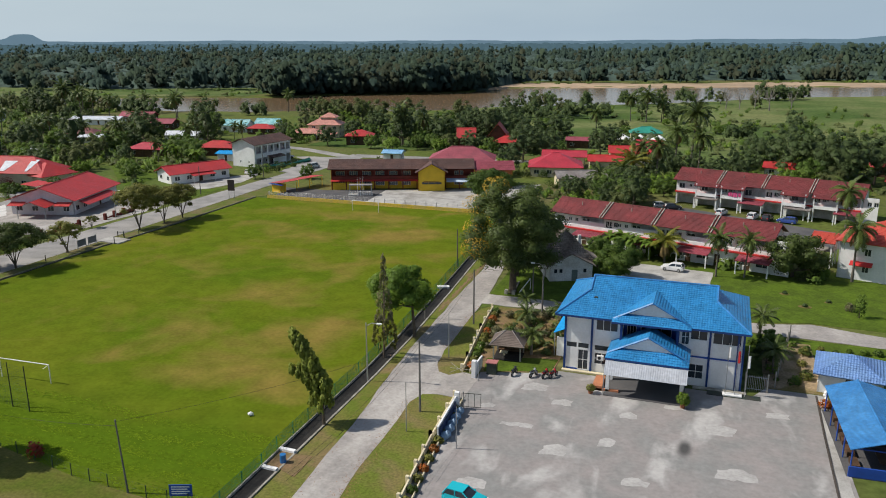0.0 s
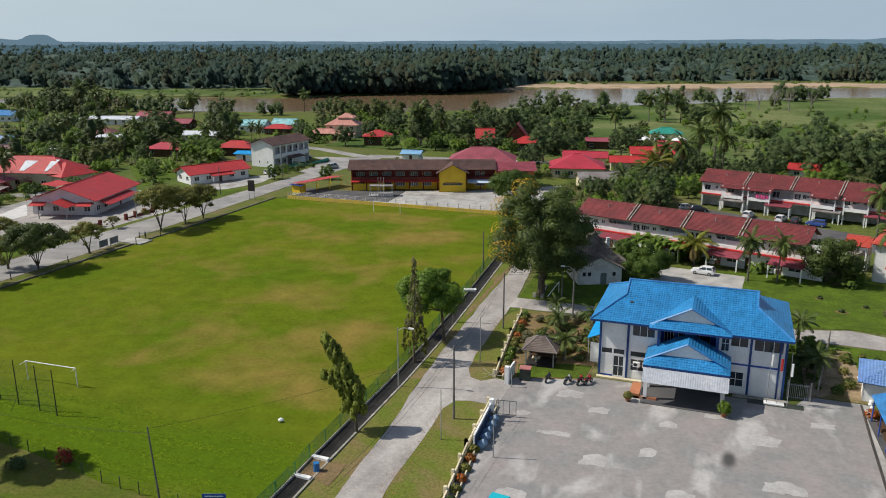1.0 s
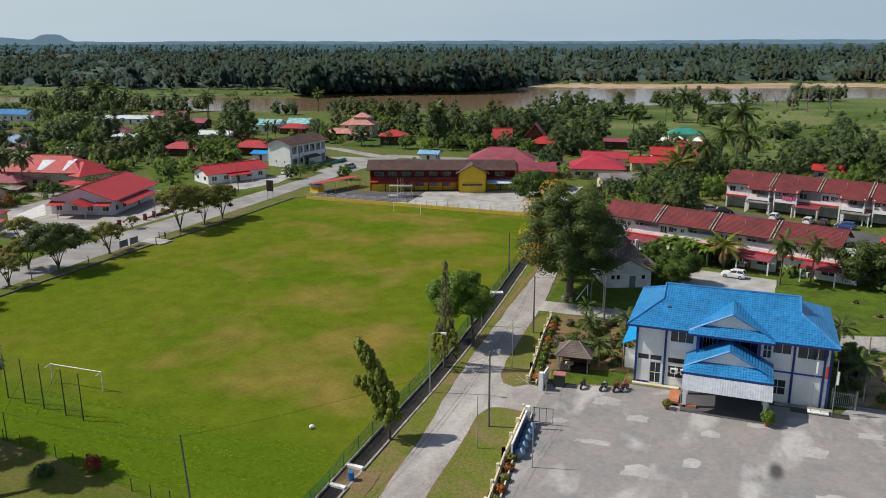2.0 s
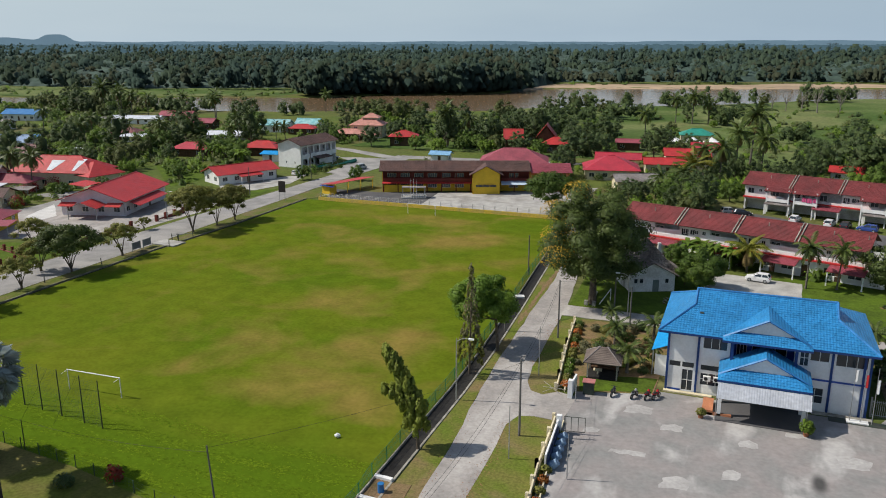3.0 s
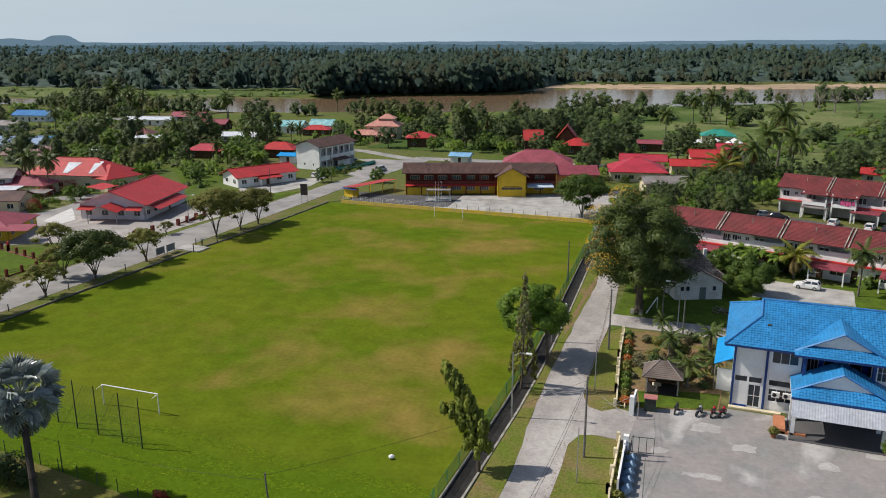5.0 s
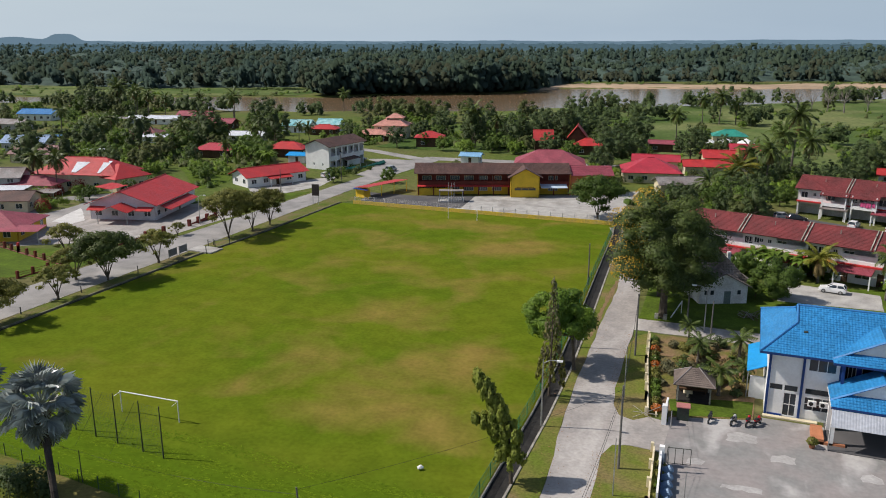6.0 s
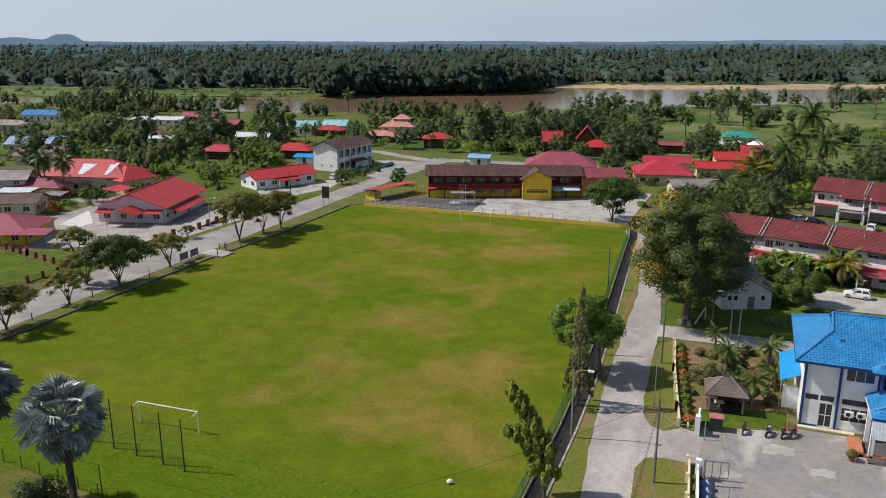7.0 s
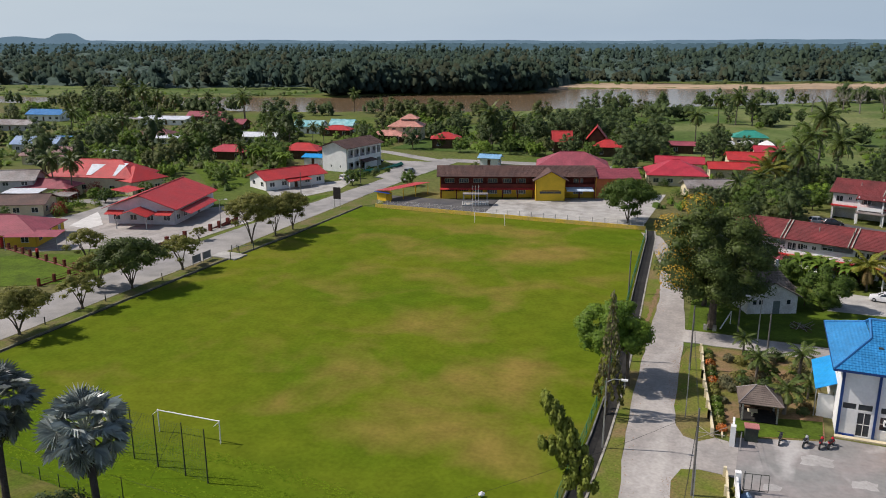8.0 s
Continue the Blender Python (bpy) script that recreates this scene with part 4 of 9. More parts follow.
# ---- the blue-roofed office ----
def office():
    X0, Y0 = -5.0, 89.8
    root = thing("office_building", pose(X0, Y0, 0), "two-storey white office with blue tiled roof and blue columns", "building")
    L, R, B, H = -10.4, 10.3, 12.4, 7.35
    part("floor", Shape().box(L + 0.25, 0.25, -0.1, R - 0.25, B - 0.25, 0.16), KERB, root)
    part("upper_floor", Shape().box(L + 0.25, 0.25, 3.45, R - 0.25, B - 0.25, 3.65), KERB, root)
    # front wall, bay by bay
    w1 = [(0.35, 1.55, 3.0, 3.6), (1.75, 3.0, 3.0, 3.6), (1.75, 3.0, 0.15, 2.75),
          (3.75, 6.3, 2.95, 3.55), (3.75, 6.3, 1.1, 2.6), (3.8, 6.4, 5.5, 6.9)]
    w2 = [(7.0, 13.15, 4.4, 7.1), (7.6, 13.0, 0.15, 2.9)]
    w3 = [(13.7, 14.6, 5.0, 6.9), (14.7, 16.6, 5.7, 6.9), (17.2, 20.3, 5.45, 6.9), (13.9, 16.4, 0.9, 2.7)]
    front = w1 + w2 + w3
    wall_part(root, (L, 0), (R, 0), -0.1, H, WHITE, front, th=0.22, label="white rendered front wall")
    for o in front:
        if o[1] - o[0] > 6:
            continue
        if o[2] < 0.3:
            window(root, (L, 0), (R, 0), o, BLUEPAINT if o[0] > 5 else WHITE, bars=1, rails=1, glass=GLASS, name="entrance_door")
        elif 2.9 < o[2] < 3.1:
            window(root, (L, 0), (R, 0), o, DARKMETAL, bars=0, glass=GLASS)
        else:
            window(root, (L, 0), (R, 0), o, WHITE, bars=2 if o[1] - o[0] > 2 else 1, glass=GLASS, rails=0 if o[2] > 5 else 1)
    # recessed upper lobby behind the balcony
    back_o = [(0.4, 1.5, 3.7, 6.3), (2.0, 5.6, 4.7, 6.3)]
    wall_part(root, (L + 6.9, 1.7), (L + 13.25, 1.7), 3.66, 7.3, BLUEPAINT, back_o, th=0.15, name="lobby_wall")
    for o in back_o:
        window(root, (L + 6.9, 1.7), (L + 13.25, 1.7), o, WHITE, bars=2)
    left_o = [(2.0, 3.6, 4.6, 6.0), (6.5, 8.1, 4.6, 6.0), (6.5, 8.1, 1.0, 2.4)]
    wall_part(root, (L, B), (L, 0), -0.1, H, WHITE, left_o, th=0.22)
    for o in left_o:
        window(root, (L, B), (L, 0), o, WHITE)
    right_o = [(2.0, 3.6, 4.6, 6.0), (6.5, 8.1, 4.6, 6.0)]
    wall_part(root, (R, 0), (R, B), -0.1, H, BLUEPAINT, right_o, th=0.22)
    for o in right_o:
        window(root, (R, 0), (R, B), o, WHITE)
    wall_part(root, (R, B), (L, B), -0.1, H, WHITE, [], th=0.22)
    # blue columns on the front
    for cx in (L + 0.12, L + 3.35, L + 6.8, L + 13.35, L + 16.9, L + 20.0, R - 0.12):
        part("column", Shape().box(cx - 0.12, -0.14, 0, cx + 0.12, 0.0, H), NAVYPAINT, root, "blue painted column")
    part("plinth_band", Shape().box(L + 0.3, -0.03, 0.02, L + 1.7, -0.003, 0.28), BLUEPAINT, root)
    part("storey_band", Shape().box(L + 13.6, -0.05, 3.55, R - 0.3, -0.003, 3.75), BLUEPAINT, root)
    part("panel_band", Shape().box(L + 17.1, -0.06, 0.3, L + 19.8, -0.01, 3.4), WHITE, root)
    # balcony behind the porch
    part("balcony", Shape().box(-3.6, -1.1, 3.45, 3.0, -0.01, 3.62).box(-3.6, -1.1, 3.62, 3.0, -0.98, 4.55), WHITE, root)
    for cx in (-3.5, 2.9):
        part("post", Shape().box(cx - 0.14, -1.1, 4.55, cx + 0.14, -0.82, 7.4), NAVYPAINT, root)
    # main roof: half-hipped gables to west and east
    ex0, ex1, ey0, ey1, ez, rz = L - 1.0, R + 0.55, -1.0, B + 1.0, 7.4, 10.55
    ym = (ey0 + ey1) / 2
    ra, rb = (-7.9, ym, rz), (7.0, ym, rz)
    s = Shape()
    ghz = 9.4
    k = (ghz - ez) / (rz - ez)
    yf, yb = ey0 + (ym - ey0) * k, ey1 + (ym - ey1) * k
    s.slope((-7.9, ey0, ez), (7.0, ey0, ez), rb, ra, row=0.36)
    s.slope((7.0, ey1, ez), (-7.9, ey1, ez), ra, rb, row=0.36)
    s.slope((ex0, ey0, ez), (-7.9, ey0, ez), (-7.9, yf, ghz), (-7.9, yf, ghz), row=0.36)
    s.slope((-7.9, ey1, ez), (ex0, ey1, ez), (-7.9, yb, ghz), (-7.9, yb, ghz), row=0.36)
    s.slope((ex0, ey1, ez), (ex0, ey0, ez), (-7.9, yf, ghz), (-7.9, yb, ghz), row=0.36)
    s.slope((-7.84, yb, ghz), (-7.84, yf, ghz), (-7.84, ym, rz - 0.05), (-7.84, ym, rz - 0.05), thick=0.1)
    s.slope((7.0, ey0, ez), (ex1, ey0, ez), (7.0, yf, ghz), (7.0, yf, ghz), row=0.36)
    s.slope((ex1, ey1, ez), (7.0, ey1, ez), (7.0, yb, ghz), (7.0, yb, ghz), row=0.36)
    s.slope((ex1, ey0, ez), (ex1, ey1, ez), (7.0, yb, ghz), (7.0, yf, ghz), row=0.36)
    s.slope((7.06, yf, ghz), (7.06, yb, ghz), (7.06, ym, rz - 0.05), (7.06, ym, rz - 0.05), thick=0.1)
    roof = part("roof", s, R_BLUE, root, "bright blue tiled roof")
    caps = Shape()
    lift = Vector((0, 0, 0.04))
    for a, b in (((ex0, ey0, ez), (-7.9, yf, ghz)), ((ex0, ey1, ez), (-7.9, yb, ghz)), ((-7.9, yf, ghz), ra), ((-7.9, yb, ghz), ra), (ra, rb), ((ex1, ey0, ez), (7.0, yf, ghz)), ((7.0, yf, ghz), rb)):
        caps.tube(Vector(a) + lift, Vector(b) + lift, 0.13, n=6)
    part("ridge_cap", caps, R_BLUESHEET, roof)
    part("fascia", Shape().box(ex0, ey0 - 0.04, ez - 0.22, ex1, ey0 - 0.005, ez + 0.0).box(ex0 - 0.04, ey0, ez - 0.22, ex0 - 0.005, ey1, ez), NAVYPAINT, root)

    def gablet(x0, x1, y_eave, z_eave, y_ped, z_ped, y_back, apex, side_z, name):
        """A gable with a tiled skirt below its pediment."""
        xm = (x0 + x1) / 2
        run = (xm - x0)
        t = Shape()
        t.slope((x0, y_back, side_z), (x0, y_ped - 0.25, side_z), (xm, y_ped - 0.25, apex), (xm, y_back, apex), row=0.36)
        t.slope((x1, y_ped - 0.25, side_z), (x1, y_back, side_z), (xm, y_back, apex), (xm, y_ped - 0.25, apex), row=0.36)
        t.slope((x0, y_eave, z_eave), (x1, y_eave, z_eave), (x1 - (y_ped - y_eave), y_ped, z_ped), (x0 + (y_ped - y_eave), y_ped, z_ped), row=0.36)
        t.slope((x0, y_ped, side_z - 0.02), (x0, y_eave, z_eave), (x0 + (y_ped - y_eave), y_ped, z_ped), (x0 + (y_ped - y_eave), y_ped, z_ped), row=0)
        t.slope((x1, y_eave, z_eave), (x1, y_ped, side_z - 0.02), (x1 - (y_ped - y_eave), y_ped, z_ped), (x1 - (y_ped - y_eave), y_ped, z_ped), row=0)
        g = part(name, t, R_BLUE, root)
        kk = (z_ped - side_z) / (apex - side_z)
        hw = run * (1 - kk) - 0.25
        q = Shape()
        q.face([(xm - hw, y_ped, z_ped), (xm + hw, y_ped, z_ped), (xm, y_ped, apex - 0.2)])
        q.face([(xm, y_ped + 0.15, apex - 0.2), (xm + hw, y_ped + 0.15, z_ped), (xm - hw, y_ped + 0.15, z_ped)])
        part("pediment", q, WHITE, g)
        f = Shape()
        for xa, sx in ((x0, 1), (x1, -1)):
            f.beam((xa, y_ped - 0.3, side_z - 0.05), (xm, y_ped - 0.3, apex - 0.02), 0.16)
        part("bargeboard", f, R_BLUESHEET, g)
        part("fascia", Shape().box(x0, y_eave - 0.04, z_eave - 0.2, x1, y_eave - 0.004, z_eave), NAVYPAINT, g)
        return g
    gablet(-4.6, 4.4, -1.9, 7.45, -0.4, 8.15, 6.0, 9.85, 7.5, "gablet_roof")
    gablet(-4.7, 4.5, -5.4, 4.3, -3.6, 5.05, -0.02, 6.75, 4.4, "porch_roof")
    # porch: columns, white sheet awning, sign, step
    for cx in (-4.3, 3.9):
        for cy in (-5.0, -1.6):
            part("porch_column", Shape().box(cx - 0.2, cy - 0.2, 0, cx + 0.2, cy + 0.2, 4.25), WHITE, root)
    part("porch_ceiling", Shape().box(-4.7, -5.2, 4.12, 4.3, -0.1, 4.22), WHITE, root)
    part("porch_back", Shape().box(-4.2, -0.30, 0.13, 3.9, -0.24, 2.9), mat("teal_paint", (0.05, 0.22, 0.24), (0.04, 0.18, 0.20), rough=0.7), root, "teal painted entrance wall")
    aw = Shape().slope((-4.6, -6.6, 2.75), (4.45, -6.6, 2.75), (4.45, -5.42, 4.05), (-4.6, -5.42, 4.05), thick=0.04)
    part("awning", aw, roof_mat("dull_white_sheet", (0.42, 0.44, 0.48), (0.36, 0.385, 0.43), across=0.25, up=0, rough=0.5, relief=0.25, wear=0.6), root, "white corrugated sheet awning")
    for cx in (-4.6, 4.1):
        part("awning_post", Shape().tube((cx, -6.3, 0), (cx, -6.3, 2.95), 0.05, n=8), STEEL, root)
    sign = part("sign", Shape().box(-3.6, -5.36, 2.75, 3.2, -5.28, 3.35), WHITE, root, "white name board under the awning")
    part("lettering", Shape().box(-2.9, -5.372, 2.98, 2.6, -5.363, 3.14), DARKMETAL, sign)
    part("porch_step", Shape().box(-4.6, -6.3, 0.0, 4.2, -0.2, 0.12), ASPHALT, root)
    part("planter_wall", Shape().box(-6.0, -5.2, 0.0, -4.9, -2.0, 0.6).box(-6.0, -5.2, 0.0, -3.0, -4.9, 0.35), mat("terracotta_paint", (0.50, 0.20, 0.10), rough=0.75), root)
    part("front_step", Shape().box(L - 0.1, -0.75, 0.0, -5.2, -0.2, 0.14), CREAM, root)
    part("east_step", Shape().box(5.0, -0.9, 0.0, R + 0.6, -0.2, 0.12), KERB, root)
    # west lean-to with a bright blue roof
    lean = Shape().slope((L - 2.0, 11.5, 3.3), (L - 2.0, 3.2, 3.3), (L - 0.01, 3.2, 4.2), (L - 0.01, 11.5, 4.2), thick=0.06)
    part("lean_to_roof", lean, R_CYAN, root, "bright blue sheet lean-to roof")
    for cy in (3.5, 11.2):
        part("lean_to_post", Shape().tube((L - 1.85, cy, 0), (L - 1.85, cy, 3.25), 0.06, n=8), STEEL, root)
    part("lean_to_wall", Shape().box(L - 1.6, 3.6, 0, L - 0.02, 3.8, 2.6), WHITE, root)
    # air conditioners on the front
    for ax, az in ((L + 4.1, 2.05), (L + 5.2, 2.05)):
        ac = part("air_conditioner", Shape().box(ax, -0.34, az - 0.3, ax + 0.8, -0.03, az + 0.28), WHITE, root)
        part("fan_grille", Shape().tube((ax + 0.3, -0.352, az), (ax + 0.3, -0.343, az), 0.22, n=12), BLACK, ac)
    for k, px in enumerate((8.6, 9.6, 10.7)):
        fp = part("flagpole", Shape().tube((px, -1.5, 0), (px, -1.5, 6.4), 0.05, 0.03, n=6), STEEL, root)
        hang = Shape().prism([(px + 0.04, -1.54), (px + 0.22, -1.60), (px + 0.30, -1.46), (px + 0.10, -1.44)], 4.6 - 0.5 * k, 5.9 - 0.4 * k)
        part("flag", hang, (WHITE, REDPAINT, WHITE)[k], fp, "small limp flag")
    part("flag_kerb", Shape().box(6.6, -2.1, 0.0, 12.4, -0.95, 0.1), DARKMETAL, root)
    part("flag_base", Shape().box(8.3, -1.9, 0.1, 10.4, -1.1, 0.22), WHITE, root)
    part("roof_vent", Shape().box(-7.3, 2.2, 8.5, -6.9, 2.6, 8.95), DARKMETAL, roof)
    return root


office()

# blue sheds at the east side of the lot
def sheds():
    a = house("tiled_shed", "small white store with faded blue tiled hip roof", 17.3, 95.4, -8, 6.6, 6.4, 2.5, 1.6, WHITE, roof_mat("faded_blue_tile", (0.16, 0.28, 0.52), (0.12, 0.22, 0.46), relief=0.7, wear=0.8), ends=("hip", "hip"), over=0.6, category="shed")
    root = thing("open_shed", pose(17.0, 80.8, 0, 0, 0, 3), "open-sided shed with blue sheet gable roof", "shed")
    s = Shape()
    s.slope((-3.0, 7.2, 2.9), (-3.0, -7.2, 2.9), (0.15, -7.2, 4.0), (0.15, 7.2, 4.0), thick=0.06)
    s.slope((4.2, -7.2, 2.9), (4.2, 7.2, 2.9), (0.15, 7.2, 4.0), (0.15, -7.2, 4.0), thick=0.06)
    r = part("roof", s, R_BLUESHEET, root)
    part("ridge_cap", Shape().tube((0.15, -7.2, 4.02), (0.15, 7.2, 4.02), 0.1, n=6), R_BLUESHEET, r)
    for cx in (-2.7, 3.9):
        for k in range(5):
            cy = -6.8 + 3.4 * k
            part("post", Shape().tube((cx, cy, 0), (cx, cy, 2.95), 0.07, n=8), BLUEPAINT, root)
    for k in range(5):
        cy = -6.8 + 3.4 * k
        part("truss", Shape().beam((-2.8, cy, 2.85), (4.0, cy, 2.85), 0.08).beam((-2.8, cy, 2.87), (0.15, cy, 3.85), 0.07).beam((4.0, cy, 2.87), (0.15, cy, 3.85), 0.07).beam((0.15, cy, 2.87), (0.15, cy, 3.85), 0.06), BLUEPAINT, root)
    part("low_wall", Shape().box(-2.9, -7.1, 0, 4.1, -6.9, 1.1), BLUEPAINT, root)
    part("side_wall", Shape().box(3.9, -6.8, 0, 4.1, 7.0, 2.4), WHITE, root)
    part("floor", Shape().box(-3.0, -7.1, 0.0, 4.1, 7.1, 0.09), ASPHALT, root)
    for k in range(5):
        part("bench", Shape().box(-2.3, -5.8 + 2.5 * k, 0.09, -1.6, -4.0 + 2.5 * k, 0.6), WOOD, root)
    for k in range(3):
        part("table", Shape().box(0.2, -5.0 + 4.0 * k, 0.7, 1.4, -2.6 + 4.0 * k, 0.78).box(0.7, -4.0 + 4.0 * k, 0.09, 0.9, -3.6 + 4.0 * k, 0.7), WOOD, root)


sheds()

# ---- terraces ----
def terrace(label, x, y, rot, units, unit_w, depth, h, rise, group, base_z=0.0, open_ground=False):
    """Two-storey row with firewalls through the roof, verandas and a red ledge between storeys."""
    root = thing("terrace_row", pose(x, y, base_z, 0, 0, rot), label, "terrace", group)
    w = units * unit_w
    D = depth / 2
    openings = []
    for u in range(units):
        x0 = u * unit_w
        porchy = u % 2 == 1
        if porchy:
            openings += [(x0 + 0.8, x0 + 5.6, 3.9, h - 0.5), (x0 + 6.3, x0 + 7.2, 4.3, 5.3), (x0 + 7.6, x0 + 8.5, 4.3, 5.3), (x0 + 1.0, x0 + 2.0, 0.0, 2.2), (x0 + 3.0, x0 + 5.2, 0.9, 2.2)]
        else:
            openings += [(x0 + 0.7, x0 + 2.1, 4.0, 5.3), (x0 + 3.2, x0 + 3.9, 4.5, 5.2), (x0 + 4.6, x0 + 5.3, 4.5, 5.2), (x0 + 6.2, x0 + 7.8, 3.9, 5.3), (x0 + 1.0, x0 + 2.0, 0.0, 2.2), (x0 + 4.5, x0 + 7.0, 0.9, 2.2)]
    if open_ground:
        openings = [(o[0], o[1], 3.35, h - 0.3) if o[1] - o[0] > 4 else o for o in openings if o[2] > 2.5] + [(u * unit_w + 0.35, u * unit_w + unit_w - 0.35, 0.0, 2.6) for u in range(units)]
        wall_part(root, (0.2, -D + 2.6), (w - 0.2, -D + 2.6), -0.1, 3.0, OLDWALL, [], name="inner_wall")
    wall_part(root, (0, -D), (w, -D), -0.1, h, WHITE, openings)
    for o in openings:
        if open_ground and o[2] < 0.1:
            continue
        if o[2] < 0.1:
            door_leaf(root, (0, -D), (w, -D), o, WOOD)
        elif o[1] - o[0] > 4:
            rail = Shape().box(o[0], -D - 0.02, o[2], o[1], -D + 0.06, o[2] + (0.45 if open_ground else 0.9))
            part("balcony_rail", rail, WHITE, root)
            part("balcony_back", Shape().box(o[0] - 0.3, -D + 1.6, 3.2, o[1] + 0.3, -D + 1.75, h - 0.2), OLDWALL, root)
        else:
            window(root, (0, -D), (w, -D), o, WHITE, bars=1, glass=GLASS, depth=0.1)
    for p, q in (((w, -D), (w, D)), ((0, D), (0, -D))):
        oo = [(depth * 0.3, depth * 0.3 + 1.4, 4.0, 5.3), (depth * 0.6, depth * 0.6 + 1.4, 4.0, 5.3)]
        wall_part(root, p, q, -0.1, h, WHITE, oo)
        for o in oo:
            window(root, p, q, o, WHITE)
    wall_part(root, (w, D), (0, D), -0.1, h, WHITE, [])
    part("upper_floor", Shape().box(0.2, -D + 0.2, 3.0, w - 0.2, D - 0.2, 3.2), KERB, root)
    s = Shape()
    hip_roof(s, -0.6, w + 0.6, -D - 1.0, D + 1.0, h - 0.1, rise, 0.36, None, ("gable", "gable"))
    roof = part("roof", s, R_MAROON, root, "weathered maroon tiled roof")
    part("ridge_cap", Shape().tube((-0.6, 0, h - 0.1 + rise + 0.02), (w + 0.6, 0, h - 0.1 + rise + 0.02), 0.13, n=6), R_MAROON, roof)
    for sx in (0.0, w):
        k = rise * D / (D + 1)
        t = [(sx, -D, h), (sx, D, h), (sx, 0, h + k)]
        part("gable", Shape().face(t if sx else t[::-1]).face([(a + (-0.2 if sx else 0.2), b, c) for a, b, c in (t[::-1] if sx else t)]), WHITE, root)
    # pairs of pale parapets over the party walls
    for u in range(2, units, 2):
        for off in (-0.35, 0.2):
            f = Shape()
            xx = u * unit_w + off
            for side in (-1, 1):
                e, r0 = (side * (D + 1.0), h - 0.1), (0.0, h - 0.1 + rise)
                f.face([(xx, e[0], e[1] - 0.05), (xx, 0, r0[1] - 0.05), (xx, 0, r0[1] + 0.25), (xx, e[0], e[1] + 0.25)][::side])
                f.face([(xx + 0.16, e[0], e[1] - 0.05), (xx + 0.16, 0, r0[1] - 0.05), (xx + 0.16, 0, r0[1] + 0.25), (xx + 0.16, e[0], e[1] + 0.25)][::-side])
                f.face([(xx, e[0], e[1] + 0.25), (xx, 0, r0[1] + 0.25), (xx + 0.16, 0, r0[1] + 0.25), (xx + 0.16, e[0], e[1] + 0.25)][::side])
                f.face([(xx, e[0], e[1] - 0.05), (xx, e[0], e[1] + 0.25), (xx + 0.16, e[0], e[1] + 0.25), (xx + 0.16, e[0], e[1] - 0.05)])
            part("parapet", f, KERB, root)
    for u in range(units):
        part("vent_pipe", Shape().tube((u * unit_w + 5, -D * 0.45, h + rise * 0.4), (u * unit_w + 5, -D * 0.45, h + rise * 0.4 + 1.1), 0.09, n=6), KERB, root)
    # red ledge and carport roofs
    part("ledge", Shape().box(-0.1, -D - 0.7, 3.05, w + 0.1, -D - 0.01, 3.3), REDPAINT, root, "red painted concrete ledge")
    if not open_ground:
        part("parapet_band", Shape().box(-0.1, -D - 0.12, 3.31, w + 0.1, -D - 0.01, 3.85), WHITE, root)
    for u in range(1, units, 2):
        x0 = u * unit_w
        c = Shape().slope((x0 + 0.3, -D - 3.4, 2.55), (x0 + 6.0, -D - 3.4, 2.55), (x0 + 6.0, -D - 0.72, 3.0), (x0 + 0.3, -D - 0.72, 3.0), row=0.36)
        cp = part("carport_roof", c, R_GREY if open_ground and u % 4 == 1 else R_ROSE, root)
        for px in (x0 + 0.5, x0 + 5.8):
            part("carport_post", Shape().box(px - 0.1, -D - 3.3, -0.05, px + 0.1, -D - 3.1, 2.55), WHITE, cp)
    return root


TERRACES = "terrace rows"
terrace("long white two-storey terrace with maroon tiled roof", -28.6, 157.4, -17, 8, 5.25, 8.0, 6.1, 2.2, TERRACES)
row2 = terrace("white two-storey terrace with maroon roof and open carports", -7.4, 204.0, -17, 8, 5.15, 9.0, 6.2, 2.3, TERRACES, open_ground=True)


def verandas(root, D, h):
    for x0 in (5.6, 11.6, 25.4, 32.0):
        v = part("veranda", Shape().box(x0, -D - 2.4, 3.0, x0 + 5.0, -D - 0.72, 3.2).box(x0, -D - 2.4, 3.2, x0 + 5.0, -D - 2.3, 3.75), WHITE, root)
        for px in (x0 + 0.12, x0 + 4.88):
            part("veranda_post", Shape().box(px - 0.13, -D - 2.42, -0.05, px + 0.13, -D - 2.16, h - 0.3), WHITE, root)
        part("veranda_roof", Shape().slope((x0 - 0.4, -D - 2.9, h - 0.75), (x0 + 5.4, -D - 2.9, h - 0.75), (x0 + 5.4, -D - 1.02, h - 0.05), (x0 - 0.4, -D - 1.02, h - 0.05), row=0.36), R_MAROON, root)


verandas(row2, 4.5, 6.2)
wash = thing("laundry", row2.matrix_world @ pose(14.6, -6.98, 0), "pink and white washing hung on a balcony rail", "laundry")
for wx, ww, wz, wc in ((-1.2, 0.9, 3.72, (0.62, 0.10, 0.24)), (-0.2, 1.1, 3.62, (0.68, 0.16, 0.34)), (1.1, 0.6, 3.8, (0.6, 0.58, 0.6))):
    cloth = Shape()
    for k in range(6):
        a, b = wx + ww * k / 6, wx + ww * (k + 1) / 6
        ya, yb = 0.05 * math.sin(k * 1.9), 0.05 * math.sin((k + 1) * 1.9)
        cloth.face([(a, ya, wz), (b, yb, wz), (b, yb * 0.3, 4.72), (a, ya * 0.3, 4.72)])
    part("cloth", cloth, mat("cloth", wc, tuple(v * 0.8 for v in wc), rough=0.9, scale=1.0, fine=6.0, contrast=0.1, bump=0.2), wash)
